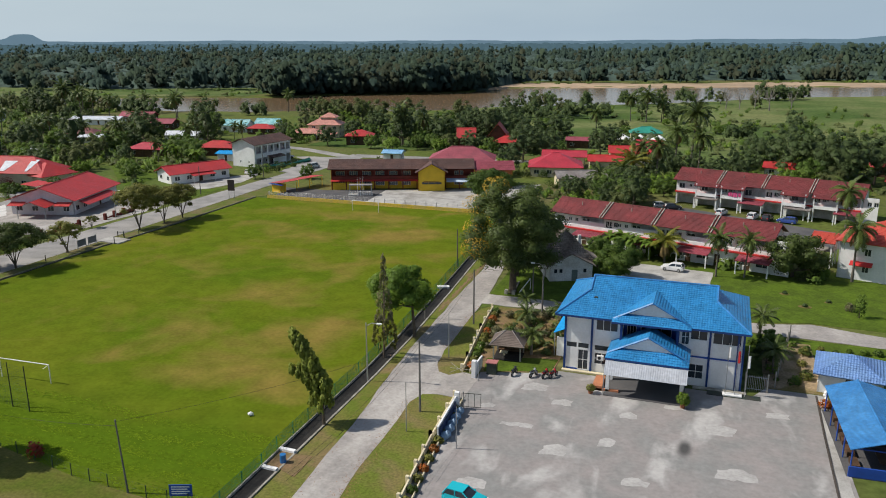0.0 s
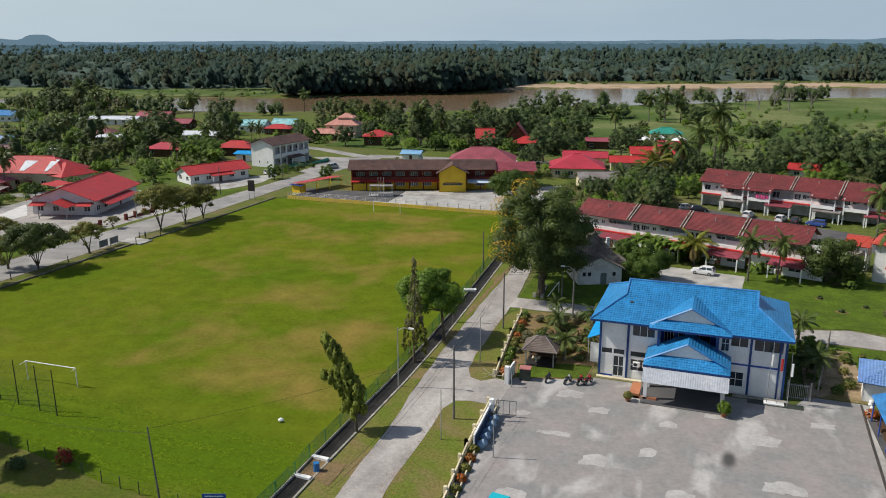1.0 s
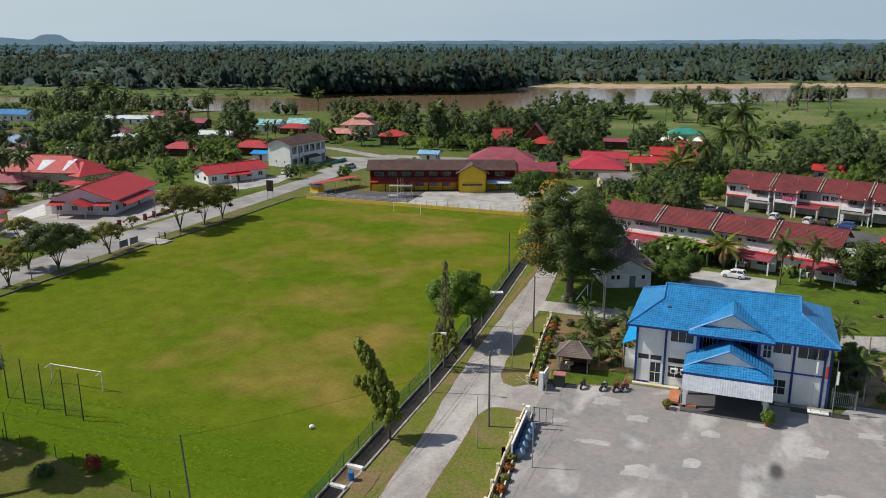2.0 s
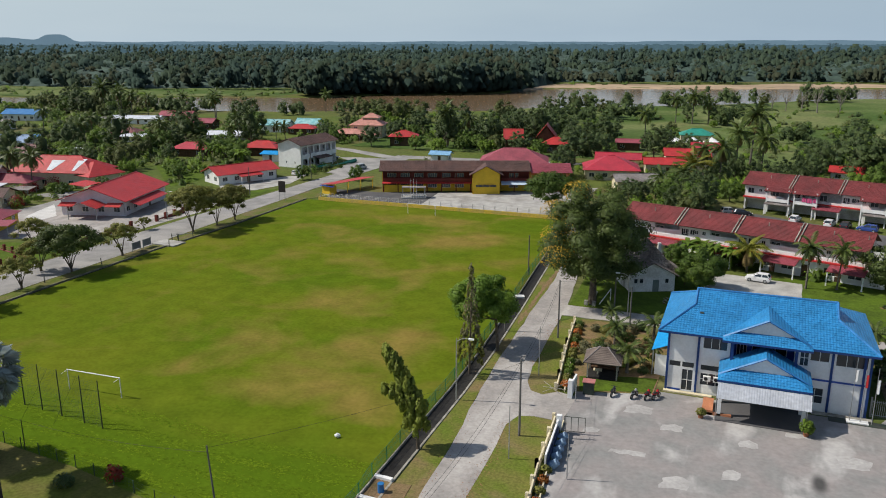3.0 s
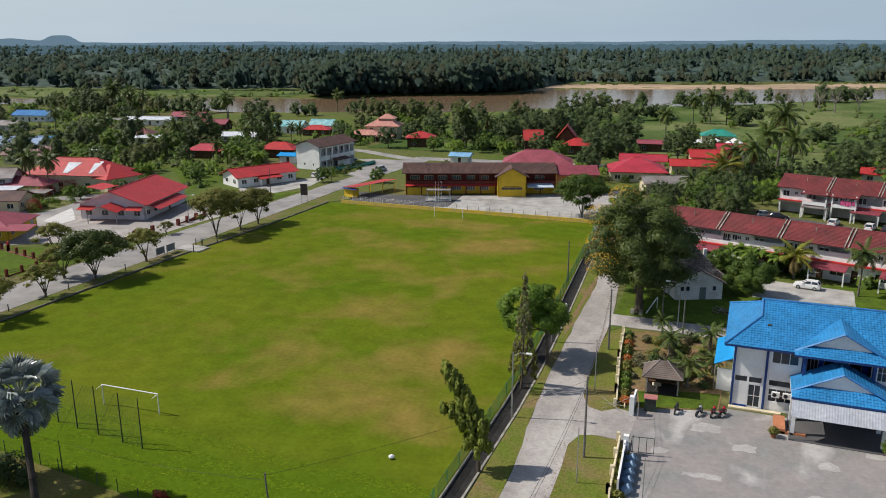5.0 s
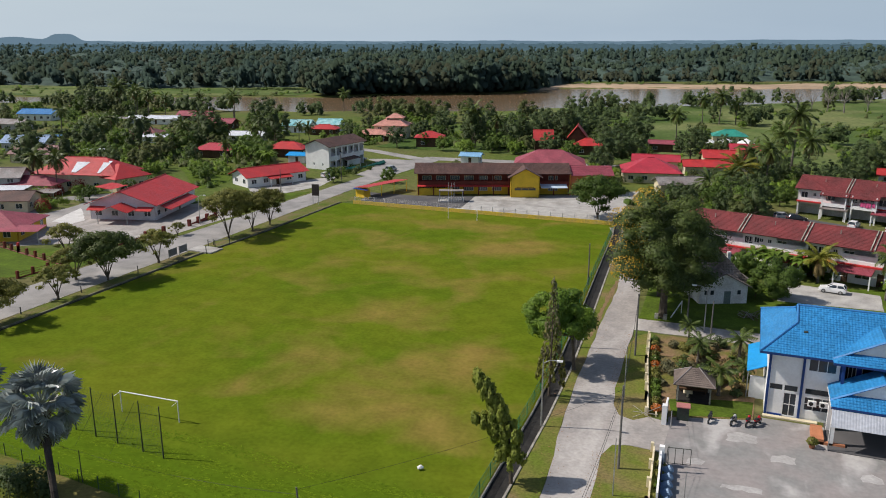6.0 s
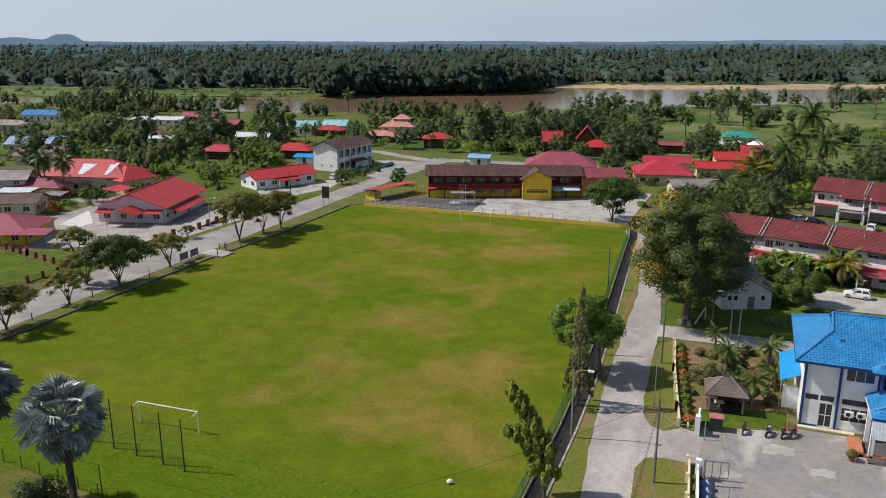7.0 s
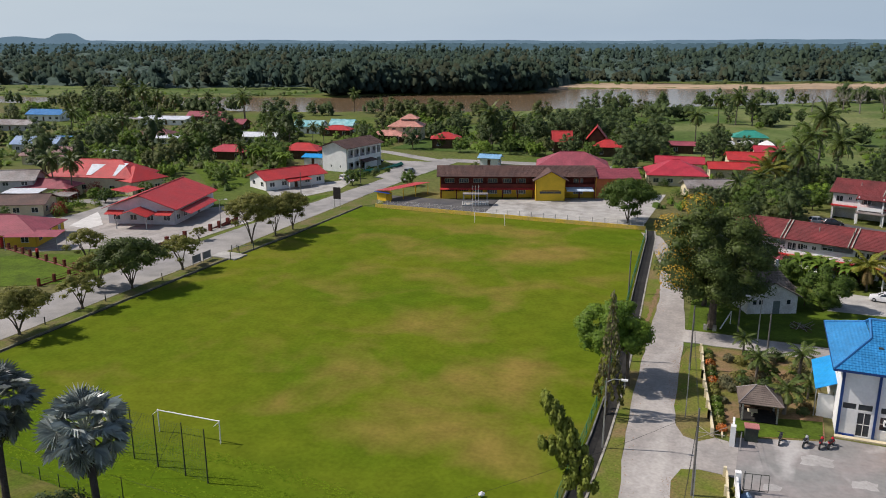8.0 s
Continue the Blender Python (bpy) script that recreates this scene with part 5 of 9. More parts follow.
part("line", Shape().tube((-2.6, 0, 4.73), (1.9, 0, 4.73), 0.015, n=4), DARKMETAL, wash)

# ---- school ----
def school():
    root = thing("school_building", pose(-98.2, 188.0, 0, 0, 0, 21), "two-storey yellow and maroon school with brown roof", "school")
    w, d, h, rise = 39.0, 9.0, 5.8, 2.0
    # ground floor in yellow behind an open gallery, upper floor maroon
    lo, up = [], []
    for i in range(10):
        x0 = 1.2 + i * 3.6
        if x0 + 2.8 < 23.0 or x0 > 31.5:
            lo.append((x0, x0 + 2.4, 0.9, 2.0))
            up.append((x0, x0 + 2.4, 3.7, 4.8))
    wall_part(root, (0, 1.6), (w, 1.6), -0.1, 2.7, YELLOW, lo)
    wall_part(root, (0, 1.6), (w, 1.6), 2.7, h, MAROON, up)
    for o in lo + up:
        window(root, (0, 1.6), (w, 1.6), o, CREAM if o[2] > 3 else WHITE, bars=3, glass=LOUVRE)
    wall_part(root, (0, d), (0, 0), -0.1, h, YELLOW, [])
    wall_part(root, (w, 0), (w, d), -0.1, h, YELLOW, [])
    wall_part(root, (w, d), (0, d), -0.1, h, YELLOW, [])
    part("gallery", Shape().box(0.2, -0.1, 2.55, w - 0.2, 1.59, 2.72).box(0.2, -0.1, 2.72, w - 0.2, 0.0, 3.65), MAROON, root, "maroon upper gallery parapet")
    part("yellow_wall", Shape().box(0.2, -0.05, 0, 9.0, 0.1, 1.9), YELLOW, root)
    for i in range(11):
        px = 0.3 + i * (w - 0.6) / 10
        part("post", Shape().box(px - 0.14, -0.12, -0.05, px + 0.14, 0.14, h - 0.1), MAROON, root)
    part("eave_awning", Shape().slope((0, -1.1, 2.45), (23.6, -1.1, 2.45), (23.6, -0.12, 2.75), (0, -0.12, 2.75), thick=0.05), R_RED, root)
    s = Shape()
    hip_roof(s, -0.8, w + 0.1, -1.2, d + 1.0, h - 0.05, rise, 0.36, 3.0, ("gable", "gable"))
    roof = part("roof", s, R_BROWN, root, "weathered brown tiled roof")
    s2 = Shape()
    hip_roof(s2, w + 0.12, w + 11.0, -1.0, d, h - 0.5, rise - 0.2, 0.36, None, ("gable", "gable"))
    part("lower_roof", s2, R_ROSE, root)
    wall_part(root, (w + 0.05, 0.3), (w + 10.4, 0.3), -0.1, h - 0.4, mat("terracotta_wall", (0.42, 0.13, 0.05), rough=0.75), [(1.5, 3.5, 0.9, 2.0), (5, 7, 0.9, 2.0)])
    wall_part(root, (w + 10.4, 0.3), (w + 10.4, d - 0.5), -0.1, h - 0.4, YELLOW, [])
    # gabled stair block
    gx0, gx1 = 23.7, 30.9
    gy = -3.0
    wall_part(root, (gx0, gy), (gx1, gy), -0.1, 5.4, YELLOW, [(0.9, 6.3, 1.8, 2.5)])
    window(root, (gx0, gy), (gx1, gy), (0.9, 6.3, 1.8, 2.5), YELLOW, bars=2)
    part("lettering", Shape().box(gx0 + 1.5, gy - 0.03, 2.6, gx1 - 1.5, gy - 0.004, 2.72), MAROON, root)
    wall_part(root, (gx0, 0.0), (gx0, gy), -0.1, 5.4, YELLOW, [])
    wall_part(root, (gx1, gy), (gx1, 0.0), -0.1, 5.4, YELLOW, [])
    gm = (gx0 + gx1) / 2
    part("gable", Shape().face([(gx0, gy, 5.4), (gx1, gy, 5.4), (gm, gy, 7.3)]).face([(gm, gy + 0.2, 7.3), (gx1, gy + 0.2, 5.4), (gx0, gy + 0.2, 5.4)]), YELLOW, root)
    g = Shape()
    g.slope((gx0 - 0.8, 4.0, 5.05), (gx0 - 0.8, gy - 0.6, 5.05), (gm, gy - 0.6, 7.45), (gm, 4.0, 7.45), row=0.36)
    g.slope((gx1 + 0.8, gy - 0.6, 5.05), (gx1 + 0.8, 4.0, 5.05), (gm, 4.0, 7.45), (gm, gy - 0.6, 7.45), row=0.36)
    part("gable_roof", g, R_BROWN, root)
    part("canopy", Shape().slope((gx1 + 0.4, -3.2, 2.5), (w - 1.0, -3.2, 2.5), (w - 1.0, -0.12, 3.0), (gx1 + 0.4, -0.12, 3.0), thick=0.05), roof_mat("pale_blue_sheet", (0.50, 0.60, 0.70), (0.40, 0.50, 0.62), across=0.25, up=0), root)
    # flag stand with three poles
    stand = thing("flag_stand", pose(-87.2, 183.5, 0, 0, 0, 21), "white flag podium with grey canopy and poles", "flag stand")
    part("podium", Shape().box(-3.2, -1.5, 0, 3.2, 1.5, 0.35), PALE, stand)
    for k in range(11):
        part("baluster", Shape().tube((-3.0 + k * 0.6, -1.3, 0.35), (-3.0 + k * 0.6, -1.3, 1.1), 0.09, 0.06, n=6), WHITE, stand)
    part("rail", Shape().box(-3.1, -1.36, 1.1, 3.1, -1.24, 1.2), WHITE, stand)
    part("canopy", Shape().box(-3.0, -0.9, 2.7, 3.0, 1.3, 2.85), R_GREY, stand)
    for px in (-2.8, 2.8):
        part("post", Shape().box(px - 0.1, -0.8, 0.35, px + 0.1, -0.6, 2.7), STEEL, stand)
    for px in (-0.7, 0.0, 0.7):
        part("flagpole", Shape().tube((px, -1.7, 0), (px, -1.7, 5.2), 0.05, 0.03, n=6), WHITE, stand)
    # gate shelter
    sh = thing("gate_shelter", pose(-107.6, 186.5, 0, 0, 0, -18), "open shelter with red sheet roof beside the school gate", "shelter")
    part("roof", Shape().slope((-2.4, 7.5, 2.5), (-2.4, -7.5, 2.5), (2.4, -7.5, 3.0), (2.4, 7.5, 3.0), thick=0.06), R_RED, sh)
    part("blue_sheet", Shape().box(-2.6, -7.9, 2.2, 2.4, -6.9, 2.28), BLUEPAINT, sh)
    for px in (-2.2, 2.2):
        for k in range(4):
            part("post", Shape().box(px - 0.06, -7.2 + 4.7 * k, 0, px + 0.06, -7.08 + 4.7 * k, 2.5), YELLOW, sh)
    part("guard_box", Shape().box(-2.0, -7.2, 0, 0.8, -5.0, 2.1), YELLOW, sh)
    # low yellow boundary wall with posts
    wl_root = thing("school_wall", pose(0, 0, 0), "low yellow boundary wall with fence posts", "wall")
    part("panel", Shape().box(-108.5, 172.3, -0.1, -45.5, 172.5, 0.85), mat("peeling_yellow_paint", (0.68, 0.46, 0.06), (0.54, 0.40, 0.12), rough=0.8, scale=0.5, fine=3.0, contrast=0.2, bump=0.1), wl_root, "faded yellow plinth wall")
    for k in range(24):
        px = -108 + k * 2.7
        part("post", Shape().box(px - 0.06, 172.34, 0.85, px + 0.06, 172.46, 1.9), GREYWALL, wl_root)
    w3 = Shape()
    for zz in (1.2, 1.5, 1.85):
        w3.tube((-108, 172.4, zz), (-46, 172.4, zz), 0.012, n=4)
    part("wire", w3, STEEL, wl_root)


school()

# ---- other houses ----
NEIGHBOURS = "village houses"
hall = house("village_hall", "long white hall with red sheet roof and grey gable", -150.2, 148.0, 106, 21.6, 15.0, 3.6, 3.0, mat("pale_lilac_plaster", (0.66, 0.65, 0.68), (0.56, 0.55, 0.57), rough=0.8, scale=0.5, fine=4.0, contrast=0.08, bump=0.08), R_RED, over=0.9, row=0, group=NEIGHBOURS, category="hall")


def hall_front(root):
    """Porch gable and awnings on the road end of the hall (local -x end)."""
    X = -10.85
    porch = part("porch_roof", Shape().slope((X - 5.0, 3.6, 2.7), (X - 5.0, 0.0, 4.0), (X + 0.02, 0.0, 4.0), (X + 0.02, 3.6, 2.7), thick=0.06).slope((X - 5.0, 0.0, 4.0), (X - 5.0, -3.6, 2.7), (X + 0.02, -3.6, 2.7), (X + 0.02, 0.0, 4.0), thick=0.06), R_RED, root)
    for py in (-3.3, 3.3):
        part("post", Shape().box(X - 4.75, py - 0.07, -0.05, X - 4.61, py + 0.07, 2.8), STEEL, porch)
    for y0, y1 in ((3.7, 7.4), (-7.4, -3.7)):
        part("awning", Shape().slope((X - 2.0, y1, 2.5), (X - 2.0, y0, 2.5), (X - 0.01, y0, 3.1), (X - 0.01, y1, 3.1), thick=0.05), R_RED, root)
    part("side_awning", Shape().slope((-9.5, -10.6, 2.3), (5.6, -10.6, 2.3), (5.6, -8.0, 3.1), (-9.5, -8.0, 3.1), thick=0.05), R_RED, root)


hall_front(hall)
house("bungalow", "low white bungalow with red roof", -144.2, 190.2, 63, 18.0, 9.0, 2.9, 1.9, WHITE, R_RED, over=0.8, row=0, group=NEIGHBOURS, porch=(7.0, 2.6, 2.7))


def white_block():
    """Plain lit gable end; the long side has shaded galleries behind square piers."""
    root = thing("two_storey_block", pose(-142.2, 224.0, 0, 0, 0, 82), "white two-storey block with dark brown gable roof", "house", NEIGHBOURS)
    W, D, h, rise = 9.0, 4.6, 7.2, 2.0
    wall_part(root, (-W, D), (-W, -D), -0.1, h, WHITE, [(3.0, 3.5, 1.2, 2.0), (6.4, 6.9, 1.2, 2.0)])
    for o in ((3.0, 3.5, 1.2, 2.0), (6.4, 6.9, 1.2, 2.0)):
        window(root, (-W, D), (-W, -D), o, WHITE, bars=0)
    wall_part(root, (W, -D), (W, D), -0.1, h, WHITE, [])
    wall_part(root, (W, D), (-W, D), -0.1, h, WHITE, [])
    bays = [(0.8 + 3.0 * k, 3.2 + 3.0 * k, zb, zt) for k in range(6) for zb, zt in ((0.1, 2.7), (4.1, 6.4))]
    bays = [o for o in bays if not (9 < o[0] < 13 and o[2] < 1)]
    wall_part(root, (-W, -D), (W, -D), -0.1, h, WHITE, bays)
    wall_part(root, (-W + 0.3, -D + 1.7), (W - 0.3, -D + 1.7), -0.1, h, GREYWALL, [(1.0 + 3.0 * k, 2.4 + 3.0 * k, zb, zb + 1.2) for k in range(6) for zb in (0.9, 4.6)], name="inner_wall")
    part("upper_floor", Shape().box(-W + 0.2, -D + 0.2, 3.0, W - 0.2, D - 0.2, 3.2), KERB, root)
    s = Shape()
    hip_roof(s, -W - 0.9, W + 0.9, -D - 0.9, D + 0.9, h - 0.05, rise, 0.36, None, ("gable", "gable"))
    part("roof", s, R_BROWN, root)
    for sx in (-1, 1):
        k = rise * D / (D + 0.9)
        tri = [(sx * W, D, h), (sx * W, -D, h), (sx * W, 0, h + k)]
        part("gable", Shape().face(tri if sx < 0 else tri[::-1]).face([(x - sx * 0.2, y, z) for x, y, z in (tri[::-1] if sx < 0 else tri)]), WHITE, root)
    part("canopy", Shape().slope((-3.0, -D - 2.6, 2.6), (4.0, -D - 2.6, 2.6), (4.0, -D - 0.02, 3.1), (-3.0, -D - 0.02, 3.1)), R_BROWN, root)
    for px in (-2.8, 3.8):
        part("post", Shape().box(px - 0.1, -D - 2.5, -0.05, px + 0.1, -D - 2.3, 2.6), WHITE, root)


white_block()
# name, label, x, y, rot, w, d, h, rise, wall, roof, ends, storeys
ROWS_OF_HOUSES = [
    ("house", "rambling house with red roof and white patches", -186.5, 167.0, 12, 24, 12, 4.2, 3.8, CREAM, R_RED, "hip", 1),
    ("house", "red-roofed wing of a family house", -176.5, 168.0, -12, 11, 10, 3.6, 3.0, CREAM, R_RED, "hip", 1),
    ("house", "red-roofed front wing with pink walls", -192.0, 154.0, 15, 14, 7, 2.8, 1.8, CREAM, R_ROSE, "hip", 1),
    ("house", "pale grey house with white gable", -199.0, 152.0, 30, 9, 8, 4.6, 2.0, GREYWALL, R_GREY, "gable", 2),
    ("house", "house with long weathered brown roof", -184.0, 134.5, 28, 20, 8, 2.9, 1.6, CREAM, R_BROWN, "gable", 1),
    ("house", "yellow shop with faded rose roof", -162.5, 117.0, 24, 17, 12.5, 2.6, 2.6, YELLOW, R_ROSE, "hip", 1),
    ("house", "small house with crimson roof among trees", -189.5, 226.0, 10, 12, 7, 2.8, 1.9, WOOD, R_CRIMSON, "hip", 1),
    ("house", "timber house with red roof", -167.5, 236.5, 8, 13, 8, 3.0, 2.0, WOOD, R_RED, "hip", 1),
    ("house", "lean house with bright blue roof", -156.5, 226.0, 8, 6, 5, 2.5, 0.7, WHITE, R_CYAN, "gable", 1),
    ("house", "house with pale teal roof", -204.0, 302.0, 10, 12, 8, 3.0, 2.2, WHITE, R_TEAL, "gable", 1),
    ("house", "house with teal gable roof", -193.0, 311.0, 10, 10, 8, 3.0, 2.2, WHITE, R_TEAL, "gable", 1),
    ("house", "small house with red roof beyond the teal roofs", -188.0, 297.0, 10, 11, 6, 2.6, 1.6, WOOD, R_RED, "hip", 1),
    ("house", "pale shed with grey roof", -205.0, 266.0, 12, 14, 6, 2.5, 1.4, GREYWALL, R_WHITESHEET, "gable", 1),
    ("house", "large house with tiered pink tiled roof", -156.5, 297.0, 14, 13, 10, 5.4, 3.0, CREAM, R_PINK, "hip", 2),
    ("house", "house with red hip roof by the lane", -132.5, 279.0, 20, 10, 8, 3.6, 2.0, WOOD, R_RED, "hip", 1),
    ("house", "long maroon-roofed hall behind the school", -74.0, 229.0, 14, 19, 12, 4.4, 3.4, CREAM, R_ROSE, "hip", 1),
    ("house", "crimson hip-roofed house beside the school", -46.0, 234.0, 12, 15, 13, 3.0, 3.4, CREAM, R_CRIMSON, "hip", 1),
    ("house", "rear wing with crimson roof", -46.5, 250.5, 8, 13, 6, 3.4, 1.6, CREAM, R_CRIMSON, "gable", 1),
    ("house", "low house with orange-red roof", -31.5, 248.0, 12, 13, 7, 3.0, 1.5, CREAM, R_RED, "gable", 1),
    ("house", "raised house with orange-red roof", -27.0, 262.0, 10, 13, 9, 4.0, 1.8, CREAM, R_RED, "gable", 1),
    ("house", "two-storey wing with crimson roof", -22.0, 274.0, 8, 8, 7, 5.0, 1.5, CREAM, R_CRIMSON, "gable", 2),
    ("house", "green-roofed house near the river", -28.5, 330.0, 8, 12, 8, 3.0, 2.2, CREAM, R_GREEN, "hip", 1),
    ("house", "traditional house with steep red gables", -89.5, 281.0, 18, 6, 6, 4.2, 3.4, WOOD, R_RED, "gable", 1),
    ("house", "traditional house with steep red roof and porch", -77.5, 283.0, 100, 7, 6, 5.2, 4.6, WOOD, R_RED, "gable", 1),
    ("house", "low red hipped wing of the traditional house", -73.0, 279.0, 14, 9, 7, 3.4, 2.2, WOOD, R_RED, "hip", 1),
    ("house", "long low white-roofed village house", -286.0, 307.0, 14, 24, 8, 2.6, 1.2, WHITE, R_WHITESHEET, "gable", 1),
    ("house", "red-roofed house beyond the white shed", -275.0, 323.0, 14, 16, 8, 3.0, 2.0, WOOD, R_ROSE, "gable", 1),
    ("house", "blue-roofed house at the village edge", -352.0, 300.0, 12, 18, 9, 3.2, 2.2, WHITE, R_BLUESHEET, "gable", 1),
    ("house", "house with pale blue gables", -263.0, 215.0, 16, 16, 8, 3.0, 2.4, GREYWALL, roof_mat("weathered_blue_sheet", (0.26, 0.36, 0.52), (0.16, 0.24, 0.40), across=0.25, up=0), "gable", 1),
    ("house", "house with dull rose roof", -236.0, 196.0, 16, 16, 9, 3.0, 2.4, CREAM, roof_mat("dull_rose_sheet", (0.26, 0.14, 0.13), (0.20, 0.11, 0.10), across=0.25, up=0), "gable", 1),
    ("house", "brown-roofed house with white lean-to", -247.0, 256.0, 12, 14, 8, 2.8, 2.0, WOOD, roof_mat("brick_red_sheet", (0.20, 0.06, 0.05), (0.14, 0.05, 0.045), across=0.25, up=0), "hip", 1),
    ("house", "small white-roofed shed among trees", -236.0, 250.0, 18, 9, 6, 2.4, 0.8, WHITE, R_WHITESHEET, "gable", 1),
    ("house", "far house with rose roof", -243.0, 300.0, 12, 13, 8, 2.8, 1.8, WOOD, R_ROSE, "gable", 1),
    ("house", "long grey-roofed village house", -330.0, 262.0, 12, 20, 8, 2.8, 1.8, GREYWALL, R_GREY, "gable", 1),
    ("house", "small house with red roof east of the terraces", 18.0, 252.0, -8, 8, 6, 2.6, 1.4, WHITE, R_RED, "gable", 1),
    ("house", "red-roofed house among the eastern trees", 50.0, 262.0, -6, 12, 8, 3.0, 2.2, WOOD, R_RED, "hip", 1),
    ("house", "long red roof at the eastern edge", 52.0, 236.0, -10, 16, 8, 2.8, 1.8, WHITE, R_RED, "hip", 1),
    ("house", "small rose-roofed hut on the meadow", -50.0, 296.0, 4, 8, 6, 3.0, 1.0, WOOD, R_ROSE, "gable", 1),
    ("house", "grey-roofed shop beside the crimson house", -35.5, 216.0, 24, 13, 6, 2.8, 1.6, CREAM, R_GREY, "gable", 1),
    ("house", "small blue-roofed booth behind the school", -103.5, 244.0, 4, 6, 4, 2.6, 0.9, WHITE, roof_mat("pale_blue_booth", (0.22, 0.42, 0.62), (0.18, 0.36, 0.55), across=0.25, up=0), "gable", 1),
]
for nm, lab, hx, hy, hr, hw, hd, hh, hrise, wm, rm, end, st in ROWS_OF_HOUSES:
    house(nm, lab, hx, hy, hr, hw, hd, hh, hrise, wm, rm, ends=(end, end), storeys=st, row=0, group=NEIGHBOURS)
# white translucent panels let into the red roof
pr = thing("roof_panels", pose(-186.5, 167.0, 0.83, 0, 0, 12), "white sheets patching a red roof", "roof sheet")
for px, pw in ((-1.0, 3.6), (6.5, 2.0)):
    part("sheet", Shape().slope((px, -5.9, 3.9), (px + pw * 0.4, -5.9, 3.9), (px + pw, -1.2, 6.42), (px - pw * 0.2, -1.2, 6.42), thick=0.03), R_WHITESHEET, pr)
quarters = house("white_quarters", "tall white quarters with orange tiled roof", 29.1, 146.9, -17, 13, 11, 6.6, 3.0, WHITE, R_ORANGE, ends=("hip", "hip"), storeys=2, group=NEIGHBOURS, windows=False)
for wx, wz, ww in ((-2.6, 4.4, 0.9), (-2.7, 1.5, 0.9), (1.6, 4.4, 1.3), (1.6, 1.5, 1.3), (4.6, 4.4, 0.9)):
    pane = part("window", Shape().box(wx, -5.53, wz, wx + ww, -5.505, wz + 1.1), GLASS, quarters)
    part("window_frame", Shape().box(wx - 0.08, -5.56, wz + 1.1, wx + ww + 0.08, -5.502, wz + 1.2).box(wx - 0.08, -5.58, wz - 0.08, wx + ww + 0.08, -5.502, wz).box(wx + ww / 2 - 0.03, -5.55, wz, wx + ww / 2 + 0.03, -5.502, wz + 1.1), WHITE, pane)
for wx, ww in ((-4.6, 3.4), (1.0, 2.6)):
    part("awning", Shape().slope((wx, -6.7, 2.75), (wx + ww, -6.7, 2.75), (wx + ww, -5.52, 3.3), (wx, -5.52, 3.3), thick=0.06), REDPAINT, quarters, "red awning over the window")


def quarters_porch():
    """An open stair porch: roof on four posts, a stair, white lattice rails."""
    root = thing("quarters_porch", pose(19.9, 150.6, 0, 0, 0, -17), "open stair porch with orange roof and pale posts", "porch", NEIGHBOURS)
    s = Shape()
    hip_roof(s, -2.1, 2.1, -3.2, 3.2, 4.9, 1.3, 0.36, None, ("gable", "gable"))
    part("roof", s, R_ORANGE, root)
    for px in (-1.6, 1.5):
        for py in (-2.6, 0.0, 2.6):
            part("post", Shape().box(px - 0.11, py - 0.11, -0.05, px + 0.11, py + 0.11, 5.1), WHITE, root)
    part("landing", Shape().box(-1.7, -0.4, 2.7, 1.6, 2.8, 2.85), KERB, root)
    for k in range(14):
        part("step", Shape().box(-1.2, -3.0 + 0.18 * k, 0.1 + 0.185 * k, 0.2, -2.7 + 0.18 * k, 0.16 + 0.185 * k), KERB, root)
    for px in (-1.6, 1.5):
        lattice = Shape().beam((px, -0.4, 3.75), (px, 2.7, 3.75), 0.07)
        for k in range(6):
            lattice.beam((px, -0.3 + 0.5 * k, 2.9), (px, 0.1 + 0.5 * k, 3.75), 0.05).beam((px, 0.1 + 0.5 * k, 2.9), (px, -0.3 + 0.5 * k, 3.75), 0.05)
        part("lattice", lattice, mat("pinkish_paint", (0.62, 0.46, 0.44), (0.5, 0.38, 0.36), rough=0.7, contrast=0.15), root)


quarters_porch()
house("house", "low pink-roofed front wing of the tiered house", -160.5, 287.5, 14, 13, 7, 2.6, 1.7, WOOD, R_PINK, ends=("hip", "hip"), row=0, group=NEIGHBOURS)
# pagoda tier of the pink house
house("house", "upper tier of the pink roof", -155.5, 298.0, 14, 6, 4.5, 8.2, 1.6, CREAM, R_PINK, ends=("hip", "hip"), row=0, group=NEIGHBOURS)


